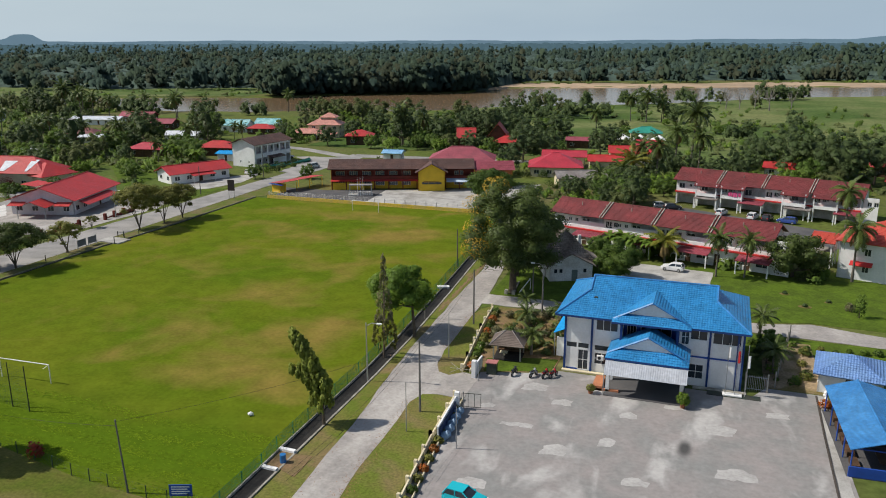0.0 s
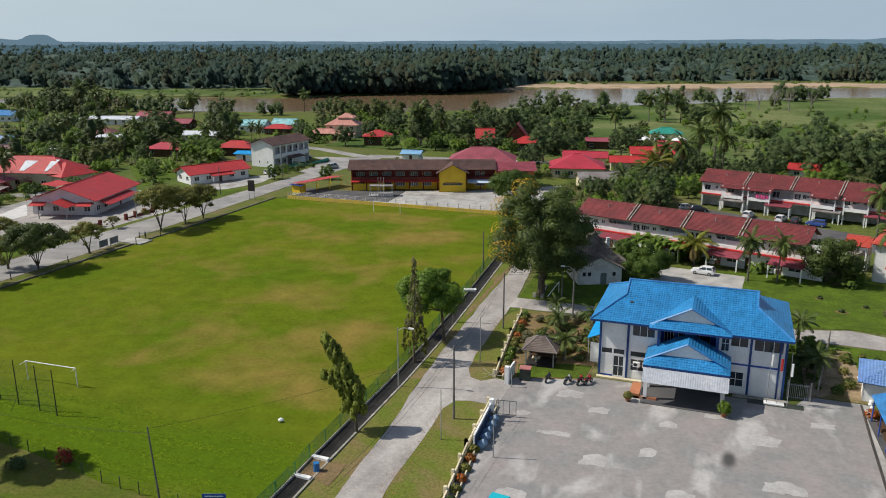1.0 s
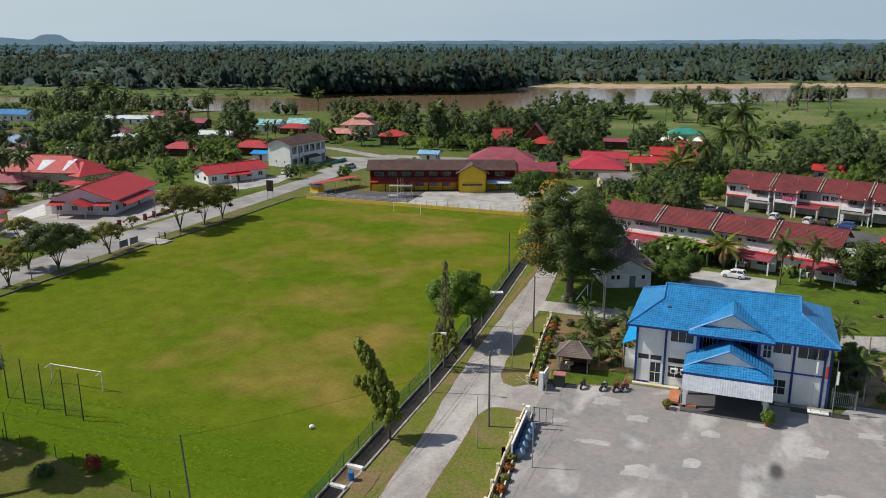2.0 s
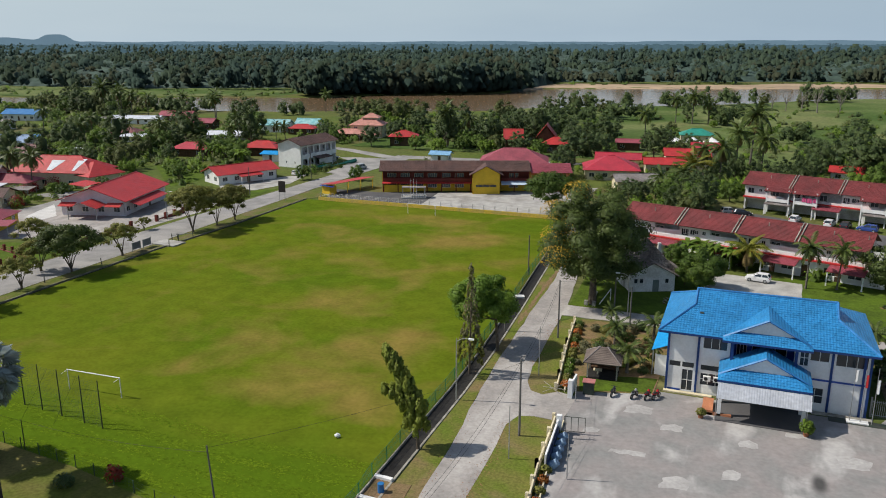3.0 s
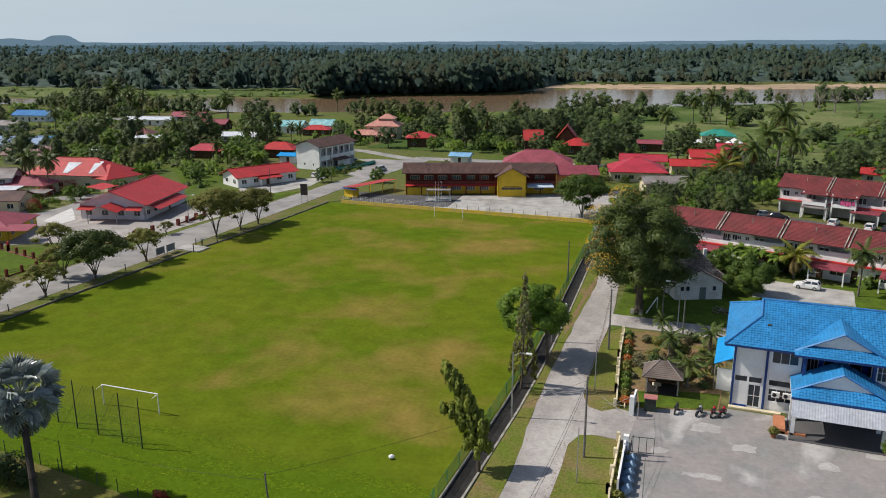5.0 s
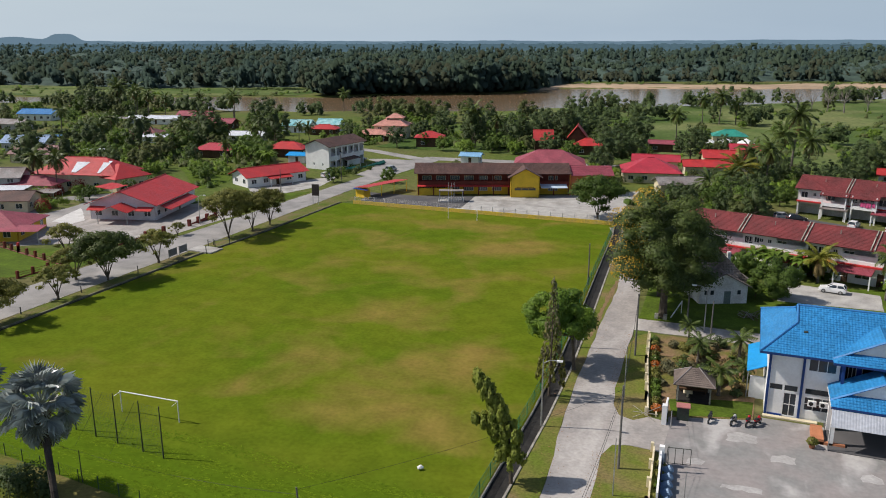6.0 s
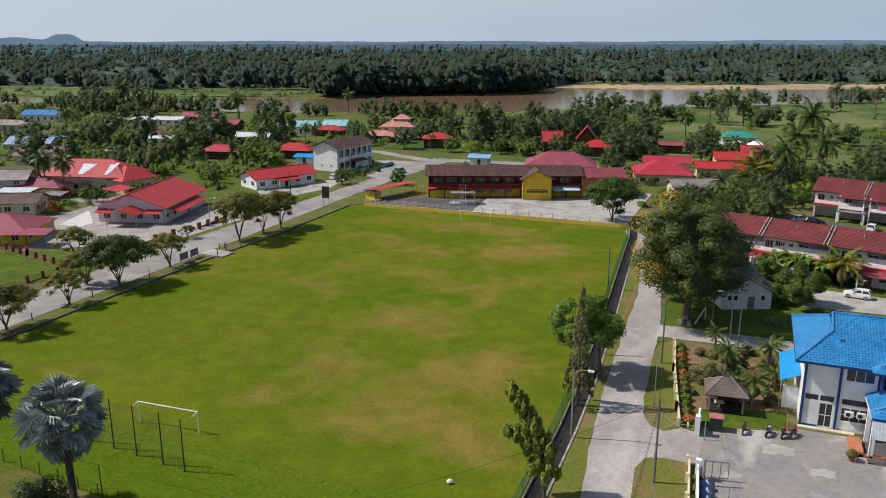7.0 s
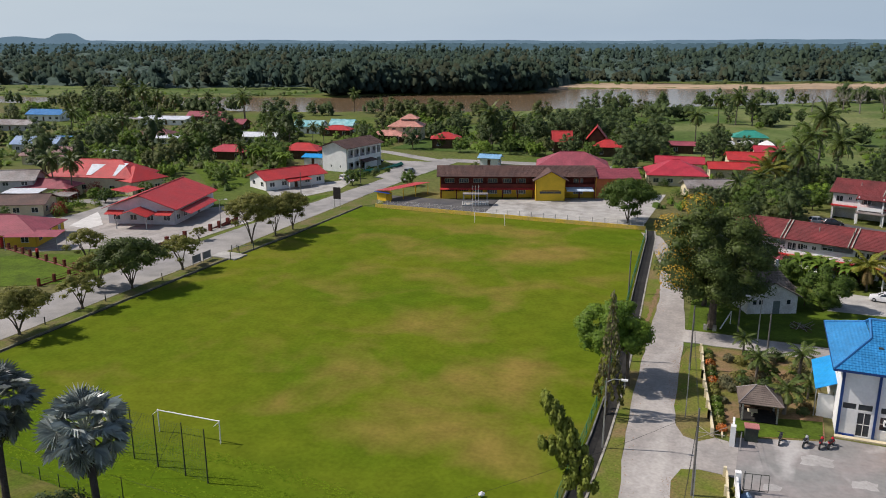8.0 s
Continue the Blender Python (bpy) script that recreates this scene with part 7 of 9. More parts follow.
# the big spreading tree with yellow blossom, and its neighbours
t = make_tree("rain_tree", 31, "huge dark spreading tree with yellow blossom", 17.4, 6.7, 2.4, 26, 34000, 0.32, LEAF_RAIN, 0.55, group="lane trees", shell=0.5, blossom=(2600, (-1.0, -0.1, 0.35)))
place(t, [(-29.0, 117.2, 1.0, 0)])
t = make_tree("lane_tree", 32, "dense dark tree behind the spreading tree", 15.0, 5.2, 1.6, 16, 14000, 0.36, LEAF_RAIN, 0.35, group="lane trees", shell=0.6)
place(t, [(-30.6, 126.4, 0.92, 30)])
# umbrella trees along the western verge: forked low, stems fanned under a wide shallow crown
def umbrella_tree(seed, label, h, rad, stems, clumps, leaves, size, leaf_m, low=0.42):
    rs = np.random.default_rng(seed)
    root = thing("verge_tree", pose(0, 0, 0), label, "tree", "verge trees")
    lobes = []
    for i in range(clumps):
        q = math.sqrt((i + 0.4) / clumps)
        a = i * 2.4 + 0.3 * rs.normal()
        rr = rad * (0.86 * q + 0.07 * rs.normal())
        z = h * (low + (0.90 - low) * math.sqrt(max(0.0, 1 - (0.93 * q) ** 2)) + 0.04 * rs.normal())
        k = rad * (0.21 + 0.10 * rs.random())
        lobes.append(((rr * math.cos(a), rr * math.sin(a), z), (k, k, k * 0.62)))
        if i % 2:
            lobes.append(((rr * 0.7 * math.cos(a + 0.5), rr * 0.7 * math.sin(a + 0.5), z - 0.16 * h), (k * 0.8, k * 0.8, k * 0.5)))
    s = Shape().pipe([(0, 0, -0.2), (0.05, 0.02, 0.5), (0.0, 0.05, 0.9)], [0.24, 0.19, 0.17], 8)
    for j in range(stems):
        a = j * 6.283 / stems + 0.4 * rs.normal()
        e = Vector((rad * 0.36 * math.cos(a), rad * 0.36 * math.sin(a), h * (0.5 + 0.1 * rs.random())))
        mid = Vector((e.x * 0.38, e.y * 0.38, h * 0.30))
        s.pipe([(0, 0.02, 0.5), tuple(mid), tuple(e)], [0.12, 0.085, 0.06], 6)
        near = sorted(lobes, key=lambda o: (Vector(o[0]) - e).length)[:4]
        for c, _ in near:
            s.tube(e, c, 0.05, 0.015, n=5)
    part("trunk", s, BARK, root)
    part("crown", cloud_mesh("crown", leaf_quads(rs, lobes, leaves, size, 0.15, 0.35), leaf_m, lobes, 0.55), leaf_m, root)
    return root


place(umbrella_tree(41, "wide olive roadside tree with fanned stems", 10.2, 5.4, 5, 28, 9500, 0.34, LEAF_OLIVE), [(-115.6, 132.6, 1.0, 0), (-114.9, 139.8, 0.76, 70), (-114.4, 145.6, 0.80, 150)])
place(umbrella_tree(42, "wide dark-green roadside tree over the road", 8.2, 5.8, 6, 30, 10500, 0.34, LEAF_RAIN), [(-116.3, 101.1, 1.0, 0)])
place(umbrella_tree(44, "wide olive roadside tree with bare fanned stems", 6.6, 4.6, 6, 24, 7600, 0.32, LEAF_OLIVE), [(-115.6, 79.4, 1.0, 120), (-114.8, 66.0, 1.0, 60)])
place(umbrella_tree(43, "thin roadside tree with sparse feathery crown", 5.6, 3.2, 4, 18, 3000, 0.28, LEAF_OLIVE), [(-116.0, 90.6, 1.0, 0), (-121.5, 99.5, 1.1, 200), (-115.8, 112.6, 1.12, 80), (-135.0, 110.4, 1.1, 60), (-126.5, 130.5, 0.5, 10)])

school_tree = umbrella_tree(33, "broad green tree with low crown at the school fence", 9.8, 6.7, 4, 34, 11000, 0.42, LEAF, low=0.24)
place(school_tree, [(-50.0, 177.4, 1.0, 0)])

# palms near the office and terraces
PALMS = "coconut palms"
coco = make_palm("coconut_palm", 51, "tall coconut palm with drooping fronds", 9.5, 4.4, 24, LEAF_PALM, leaflets=14, width=0.8, up=1.35, low=-0.75, sag=1.5, group=PALMS)
place(coco, [(23.4, 141.0, 1.0, 20), (1.8, 136.8, 0.74, 60), (6.4, 137.8, 0.70, 130), (-15.4, 221.9, 1.22, 200), (-5.0, 243.1, 1.25, 80), (-8.0, 267.2, 1.75, 140), (-19.8, 229.0, 1.1, 20), (26.5, 176.0, 1.0, 10), (-114.7, 279.0, 1.4, 30), (-192.3, 156.0, 1.0, 80), (-185.2, 155.0, 1.0, 170), (-47.5, 323.0, 1.2, 20), (-238.0, 405.0, 1.1, 120), (-108.0, 284.0, 1.1, 200), (-264.0, 372.0, 0.8, 60), (-311.0, 371.0, 1.0, 90), (-176.0, 214.0, 0.7, 10), (-183.0, 240.0, 0.9, 50), (-212.0, 236.0, 1.0, 140), (-225.0, 262.0, 1.1, 220), (-196.0, 262.0, 1.0, 280), (-172.0, 258.0, 0.8, 330), (-240.0, 226.0, 0.9, 100), (-290.0, 255.0, 1.1, 160), (-300.0, 330.0, 1.1, 200), (-160.0, 312.0, 1.0, 20), (-63.0, 316.0, 1.0, 150), (-12.0, 249.0, 1.35, 75), (-44.0, 414.0, 1.25, 20), (-36.0, 412.0, 1.45, 80), (-28.5, 414.0, 1.1, 250), (-258.0, 330.0, 1.2, 15), (-262.0, 336.0, 1.3, 95), (-343.0, 345.0, 1.5, 40), (-352.0, 352.0, 1.6, 160), (-336.0, 350.0, 1.4, 260), (-328.0, 340.0, 1.3, 310), (-318.0, 338.0, 1.2, 200), (-246.0, 234.0, 1.0, 30), (-232.0, 240.0, 0.9, 140), (-218.0, 248.0, 0.8, 240), (-254.0, 246.0, 1.0, 330), (-208.0, 286.0, 1.0, 70), (-184.0, 270.0, 0.7, 190)])
gold = make_palm("yellow_palm", 52, "coconut palm with yellowing fronds", 4.2, 4.2, 20, LEAF_GOLD, leaflets=13, up=1.2, low=-0.2, group=PALMS)
place(gold, [(-7.2, 143.4, 1.0, 0), (-22.1, 223.2, 1.6, 90)])
date_palm = make_palm("date_palm", 53, "low feathery palm in the garden", 2.6, 2.1, 18, LEAF_PALM, trunk_r=0.14, leaflets=10, width=0.4, group="garden palms")
place(date_palm, [(-20.1, 92.6, 1.2, 0), (-23.0, 101.3, 1.05, 100), (-18.3, 103.5, 1.2, 30), (-17.6, 97.5, 0.8, 80), (-24.6, 108.2, 0.9, 200), (7.9, 108.6, 1.3, 60), (9.0, 96.5, 1.2, 150), (-24.0, 217.0, 2.2, 10), (-28.5, 206.0, 2.2, 190)])


def banana(seed):
    rs = np.random.default_rng(seed)
    root = thing("banana_plant", pose(0, 0, 0), "clump of broad-leaved banana plants", "banana plant", "banana plants")
    quads, stems = [], Shape()
    for s in range(4):
        bx, by = rs.normal(0, 0.9), rs.normal(0, 0.9)
        hh = 2.2 + rs.random()
        stems.tube((bx, by, -0.1), (bx, by, hh), 0.14, 0.09, n=6)
        for i in range(8):
            a, e = i * 2.4 + rs.random(), 1.1 - 0.09 * i
            p = np.array([bx, by, hh])
            side = np.array([-math.sin(a), math.cos(a), 0])
            for k in range(5):
                w0, w1 = 0.34 * math.sin(math.pi * (k / 5 * 0.9 + 0.1)), 0.34 * math.sin(math.pi * ((k + 1) / 5 * 0.9 + 0.1))
                q = p + 0.5 * np.array([math.cos(a) * math.cos(e), math.sin(a) * math.cos(e), math.sin(e)])
                quads.append([p - side * w0, p + side * w0, q + side * w1, q - side * w1])
                p, e = q, e - 0.42
    part("stem", stems, LEAF_LIGHT, root)
    part("crown", cloud_mesh("crown", np.array(quads), LEAF_LIGHT), LEAF_LIGHT, root)
    return root


place(banana(61), [(-13.5, 145.0, 1.2, 0), (-16.2, 146.0, 1.25, 90), (-10.8, 144.4, 1.1, 200), (-166.0, 218.0, 1.5, 30), (-172.0, 216.0, 1.6, 120), (-160.0, 212.0, 1.5, 220), (-178.0, 222.0, 1.5, 300)])

# lawn and yard trees in the east
t = make_tree("garden_tree", 71, "dense rounded green garden tree", 6.2, 2.9, 0.4, 11, 4200, 0.34, LEAF, 0.16, group="garden trees", shell=0.6)
place(t, [(8.4, 99.0, 0.5, 30), (9.0, 103.0, 0.55, 70), (-8.0, 147.5, 0.8, 150), (-30.5, 140.0, 1.0, 40), (-19.0, 142.5, 0.7, 90)])

t = make_tree("yard_tree", 72, "broad bushy green tree behind the blue roof", 6.8, 4.1, 0.2, 15, 9000, 0.32, LEAF, 0.2, group="garden trees", shell=0.55)
place(t, [(-14.0, 131.0, 0.88, 0)])
t = make_tree("yard_tree", 73, "wide dark green dome-shaped tree on the lawn", 7.4, 5.0, 0.2, 15, 7000, 0.38, LEAF_RAIN, 0.25, group="garden trees", shell=0.55)
place(t, [(14.2, 141.0, 1.0, 80)])


# ---- village trees and far woods ----
VILLAGE = "village trees"
kinds = [
    make_tree("village_tree", 81, "broad dark village tree", 11.0, 4.7, 0.8, 15, 2050, 0.46, LEAF_DARK, 0.25, group=VILLAGE, shell=0.6),
    make_tree("village_tree", 82, "rounded green village tree", 9.0, 4.2, 0.5, 14, 1950, 0.44, LEAF, 0.22, group=VILLAGE, shell=0.6),
    make_tree("village_tree", 83, "tall dark narrow village tree", 14.0, 3.6, 1.0, 15, 2050, 0.46, LEAF_DARK, 0.25, group=VILLAGE, shell=0.6),
    make_tree("village_tree", 84, "low spreading fruit tree", 6.0, 3.7, 0.3, 13, 2000, 0.40, LEAF_LIGHT, 0.18, group=VILLAGE, shell=0.6),
    make_tree("village_tree", 85, "olive-green open village tree", 9.5, 4.2, 1.0, 14, 1900, 0.44, LEAF_DULL, 0.22, group=VILLAGE, shell=0.58),
]
house_spots = [(-145.5, 149, 20), (-141, 191.5, 14), (-143.6, 224.5, 14), (28.5, 147, 11), (-23.2, 131.4, 9), (-86, 194, 26), (-68, 200, 22), (5, 150, 16), (-15, 156, 14), (15, 197, 16), (-2, 202, 14), (30, 192, 14)] + [(r[2], r[3], 0.62 * max(r[5], r[6])) for r in ROWS_OF_HOUSES]
clear_boxes = [(-131, -108, 20, 262), (-113, -30, 40, 212), (-35, 62, 20, 142), (-124, -58, 240, 274), (-172, -120, 238, 268), (-175, -125, 108, 178), (-150, -126, 168, 204), (-182, -153, 178, 203), (-322, -302, 250, 272)]


def free(x, y, r):
    if any(math.hypot(x - hx, y - hy) < hr + r * 0.55 for hx, hy, hr in house_spots):
        return False
    if y > 318 and -330 < x < -185:
        return False
    if any(a - r * 0.5 < x < b + r * 0.5 and c - r * 0.5 < y < d + r * 0.5 for a, b, c, d in clear_boxes):
        return False
    # houses stay in view from the lane side: no tall tree close before them
    for hx, hy, hr in house_spots:
        dx, dy = hx + 12, hy - 4
        dist = math.hypot(dx, dy)
        ahead = ((x + 12) * dx + (y - 4) * dy) / dist
        aside = abs((x + 12) * dy - (y - 4) * dx) / dist
        if 0 < dist - ahead < 34 and aside < hr * 0.75 + r * 0.4:
            return False
    return True


rv = random.Random(7)
spots = {k: [] for k in range(5)}
taken = []


def scatter(n, x0, x1, y0, y1, weights, k0=0.75, k1=1.25, gap=4.2, keep=None):
    got = 0
    for _ in range(n * 12):
        if got >= n:
            break
        x, y = rv.uniform(x0, x1), rv.uniform(y0, y1)
        if y > float(near_y(x)) - 12 or not free(x, y, 4.5) or (keep and not keep(x, y)):
            continue
        if any((x - a) ** 2 + (y - b) ** 2 < gap * gap for a, b in taken):
            continue
        taken.append((x, y))
        spots[rv.choices(range(5), weights)[0]].append((x, y, rv.uniform(k0, k1), rv.uniform(0, 360)))
        got += 1


W_MIX, W_DARK, W_LOW = (4, 3, 2, 2, 2), (5, 2, 3, 1, 1), (1, 3, 0, 4, 2)
# single trees that stand out: kind, x, y, scale
for k, x, y, sc in ((4, -119.6, 369, 1.3), (0, -105.3, 403, 1.15), (4, -100.3, 452, 1.1), (4, -84, 440, 1.0), (2, -39.6, 429, 0.9), (2, -29.1, 433, 0.95), (4, -1.6, 546, 0.9), (4, 18.5, 520, 0.9),
                    (0, -61.0, 254, 1.15), (0, -54.5, 257, 1.0), (2, -124.5, 301, 0.9), (2, -84.0, 291, 1.15), (0, -90.0, 296, 1.2), (0, -97.0, 287, 1.1), (0, -68.0, 290, 1.1), (1, -106.8, 276, 0.8), (1, -100.0, 273, 0.7),
                    (4, -197.0, 366, 1.25), (4, -188.0, 362, 1.2), (4, -180.0, 360, 1.25), (4, -171.6, 358, 1.3), (4, -163.0, 366, 1.2), (4, -155.2, 381, 1.2), (1, -175.0, 372, 1.2), (1, -192.0, 376, 1.1),
                    (0, 21.1, 250, 1.35), (0, 28.4, 247, 1.4), (0, 12.2, 262, 1.1), (0, 33.0, 238, 1.4), (2, 37.0, 250, 1.1), (0, 42.0, 244, 1.3), (1, 31.0, 340, 1.0), (1, -9.3, 338, 1.0), (1, 24.0, 234, 0.9), (3, 18.0, 228, 1.0),
                    (0, -84, 270, 0.75), (1, -76, 268, 0.7), (4, -93, 272, 0.7), (1, -122.7, 267.5, 0.62), (3, -113.4, 266.6, 0.80), (1, -105.1, 269.9, 0.60), (0, -141.8, 269.6, 0.75), (3, -95.7, 269.1, 0.80), (1, -133.5, 276.3, 0.60), (1, -172, 152.5, 0.42), (3, -178, 155, 0.5), (1, -166, 160, 0.5), (3, -183, 148, 0.55), (1, -163, 166, 0.55), (3, -172, 141, 0.4), (1, -177, 128, 0.4), (0, -196, 184, 0.8), (1, -205, 176, 0.9), (3, -168, 190, 0.8), (1, -161.4, 184, 0.6), (1, -127.6, 196.5, 0.5), (1, -112.9, 201, 0.5), (0, -33, 196, 0.55), (1, -27, 199, 0.6), (0, -20, 203, 0.6), (1, -12, 207, 0.6), (0, -6, 212, 0.6), (3, -16, 214, 0.8), (0, -30, 207, 0.5), (1, -24, 212, 0.55), (0, -3, 221, 0.6), (3, -10, 218, 0.8), (0, 0, 229, 0.65), (0, -36, 203, 0.5), (2, -206, 178, 1.1), (2, -214, 172, 1.2), (2, -222, 180, 1.2)):
    spots[k].append((x, y, sc, rv.uniform(0, 360)))
    taken.append((x, y))
scatter(96, -400, -165, 200, 375, W_MIX, 0.5, 1.35)
scatter(18, -240, -150, 170, 240, W_LOW, 0.45, 1.0)
scatter(10, -165, -120, 268, 330, W_MIX, 0.7, 1.0)
scatter(20, -125, -55, 272, 320, W_DARK, 0.8, 1.2)
scatter(12, -60, -25, 205, 300, W_MIX, 0.6, 0.9)
scatter(14, -30, 10, 205, 262, W_DARK, 0.4, 0.75)
scatter(16, -44, -13, 184, 208, W_DARK, 0.5, 0.85, gap=3.2)
scatter(26, 12, 100, 222, 300, W_DARK, 0.6, 1.35)
scatter(12, 34, 80, 146, 205, W_MIX, 0.8, 1.2)
scatter(8, -150, 60, 330, 400, W_LOW, 0.5, 0.8, gap=14)
scatter(16, -480, -200, 120, 200, W_MIX, 0.8, 1.2, keep=lambda x, y: x < -205)
for k, src in enumerate(kinds):
    place(src, spots[k])


def wood(name, rs, trees, n, size, m, clumps=8, fill=0.86):
    """Crowns of many far trees (x, y, z, height, radius), joined: uneven clumps with loose leaves over them."""
    out, lumps = [], []
    for x, y, z, h, r in trees:
        lobes = [((x, y, z + h * 0.42), (r * 0.6, r * 0.6, h * 0.38))]
        for i in range(clumps):
            a = i * 2.4 + rs.random()
            u = 0.2 + 0.72 * (i + rs.random()) / clumps
            w = r * (0.62 if u < 0.6 else 0.62 - 0.9 * (u - 0.6))
            k = r * (0.30 + 0.28 * rs.random())
            lobes.append(((x + w * math.cos(a), y + w * math.sin(a), z + h * u), (k, k, k * 1.05)))
        out.append(leaf_quads(rs, lobes, n, size, shell=0.8, jitter=0.4, even=0.8))
        lumps += lobes
    return cloud_mesh(name, np.concatenate(out), m, lumps, fill, True, 1.6, 0.28)


rw = np.random.default_rng(9)
edge = [[], [], []]
count = 0
while count < 3150:
    x = rw.uniform(-1150, 260) if rw.random() < 0.88 else rw.uniform(-330, -196)
    band = rw.random() ** 1.15
    fy = float(far_y(x))
    if -330 < x < -192:
        y = fy - 1 + 420 * band * (0.1 if rw.random() < 0.5 else 1.0)
    elif x <= -330:
        y = fy + 88 + 12 * math.sin(x * 0.05) + 760 * band
    else:
        y = fy + 70 + 10 * math.sin(x * 0.07) + 760 * band
    if x < -1.32 * y - 40 or x > 0.22 * y + 60:
        continue
    stand = math.sin(x * 0.021 + 1.3) * math.sin(y * 0.017) + 0.6 * math.sin(x * 0.06 + y * 0.035)
    if stand < -0.55 and rw.random() < 0.4:
        continue
    count += 1
    tall = -430 < x < -192 and band < 0.6
    h = (rw.uniform(14, 26) if tall else rw.uniform(9, 17) if x > -192 else rw.uniform(9, 20)) * (1.0 + 0.22 * stand)
    if rw.random() < 0.05:
        h = rw.uniform(22, 31)
    slim = rw.random() < 0.2
    r = h * rw.uniform(0.17, 0.25) + 1.0 if slim else min(7.5, h * rw.uniform(0.32, 0.48) + 1.5)
    kind_of = 0 if stand > 0.35 else 1 if stand > -0.3 else 2
    if rw.random() < 0.4:
        kind_of = int(rw.integers(3))
    edge[kind_of].append((x, y, -1.4, h * (1.15 if slim else 0.95), r))
for _ in range(120):
    x = rw.uniform(-120, 330)
    y = float(far_y(x)) + rw.uniform(250, 800)
    h = rw.uniform(20, 34) + 6 * math.exp(-((x - 220) / 90) ** 2)
    edge[int(rw.integers(2))].append((x, y, 0.0, h, h * rw.uniform(0.22, 0.38)))
beyond = []
for _ in range(1100):
    y = 1250 + 950 * rw.random()
    x = rw.uniform(-1.3 * y, 0.2 * y)
    h = rw.uniform(13, 24) if rw.random() < 0.8 else rw.uniform(24, 32)
    beyond.append((x, y, 0.0, h, min(8.0, h * rw.uniform(0.26, 0.42) + 1.5)))
tagged(part("far_trees", wood("far_trees", rw, beyond, 30, 2.2, LEAF_WOOD, 4), LEAF_WOOD), "dark tree crowns far out in the woodland", "woodland", kind="stuff")
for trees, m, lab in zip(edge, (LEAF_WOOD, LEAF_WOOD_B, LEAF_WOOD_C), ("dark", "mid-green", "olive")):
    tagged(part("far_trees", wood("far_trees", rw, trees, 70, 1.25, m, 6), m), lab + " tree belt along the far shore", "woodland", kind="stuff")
bank = []
for x0, x1, n, h0, h1 in ((-250, -225, 4, 6, 9), (-340, -300, 10, 6, 11), (-430, -380, 8, 5, 10), (-130, -60, 8, 7, 12), (-60, 0, 10, 7, 13), (20, 60, 12, 7, 13), (-500, -420, 10, 5, 9)):
    for _ in range(n):
        x = rw.uniform(x0, x1)
        bank.append((x, float(near_y(x)) - 12 - 24 * rw.random(), -1.3, rw.uniform(h0, h1), rw.uniform(3.0, 5.5)))

def dead_tree(seed):
    """A grey leafless tree: forked limbs and a haze of twigs."""
    rs = np.random.default_rng(seed)
    root = thing("dead_tree", pose(0, 0, 0), "grey leafless tree on the river meadow", "tree", "dead trees")
    s = Shape().pipe([(0, 0, -0.3), (0.1, 0.1, 3.0), (0.2, 0.0, 6.0)], [0.35, 0.28, 0.2], 7)
    for i in range(9):
        a = i * 2.4
        e = Vector((2.6 * math.cos(a), 2.6 * math.sin(a), 7.0 + 4.0 * rs.random()))
        s.tube((0.2, 0, 3.5 + 0.3 * i), e, 0.12, 0.05, n=5)
        for j in range(7):
            d = Vector(rs.normal(size=3)) * 0.9
            s.tube(e * (0.6 + 0.06 * j), e * (0.75 + 0.05 * j) + d + Vector((0, 0, 0.8)), 0.05, 0.015, n=4)
    part("trunk", s, mat("dead_wood", (0.26, 0.23, 0.20), (0.18, 0.16, 0.14), rough=0.9), root)
    return root


place(dead_tree(91), [(1.8, 508, 1.0, 0), (9.6, 511, 0.9, 50), (18.4, 514, 1.1, 100), (25.9, 504, 1.2, 170), (38.1, 508, 1.0, 230)])
for x, y in ((-105.4, 396.4), (-95.2, 416.5), (-73.5, 424.2), (-88, 405), (-20, 410), (5.3, 342.0), (-62, 430), (-80, 436), (-15, 420)):
    for _ in range(4):
        bank.append((x + rw.normal() * 4, y + rw.normal() * 3, -0.4, rw.uniform(4, 9), rw.uniform(2.5, 4.5)))

tagged(part("bank_trees", wood("bank_trees", rw, bank, 420, 0.75, LEAF_DARK, 9, 0.7), LEAF_DARK), "clumps of dark trees along the near river bank", "trees", kind="stuff")

# undergrowth between the houses
low_growth = {0: [], 1: [], 2: []}
rb2 = np.random.default_rng(17)


def thicket(n, x0, x1, y0, y1):
    for _ in range(n):
        x, y = rb2.uniform(x0, x1), rb2.uniform(y0, y1)
        if y > float(near_y(x)) - 8 or not free(x, y, 1.5):
            continue
        low_growth[int(rb2.integers(3))].append((x, y, float(ground_z(x, y)) - 0.5, rb2.uniform(1.5, 4.6), rb2.uniform(1.6, 3.6)))


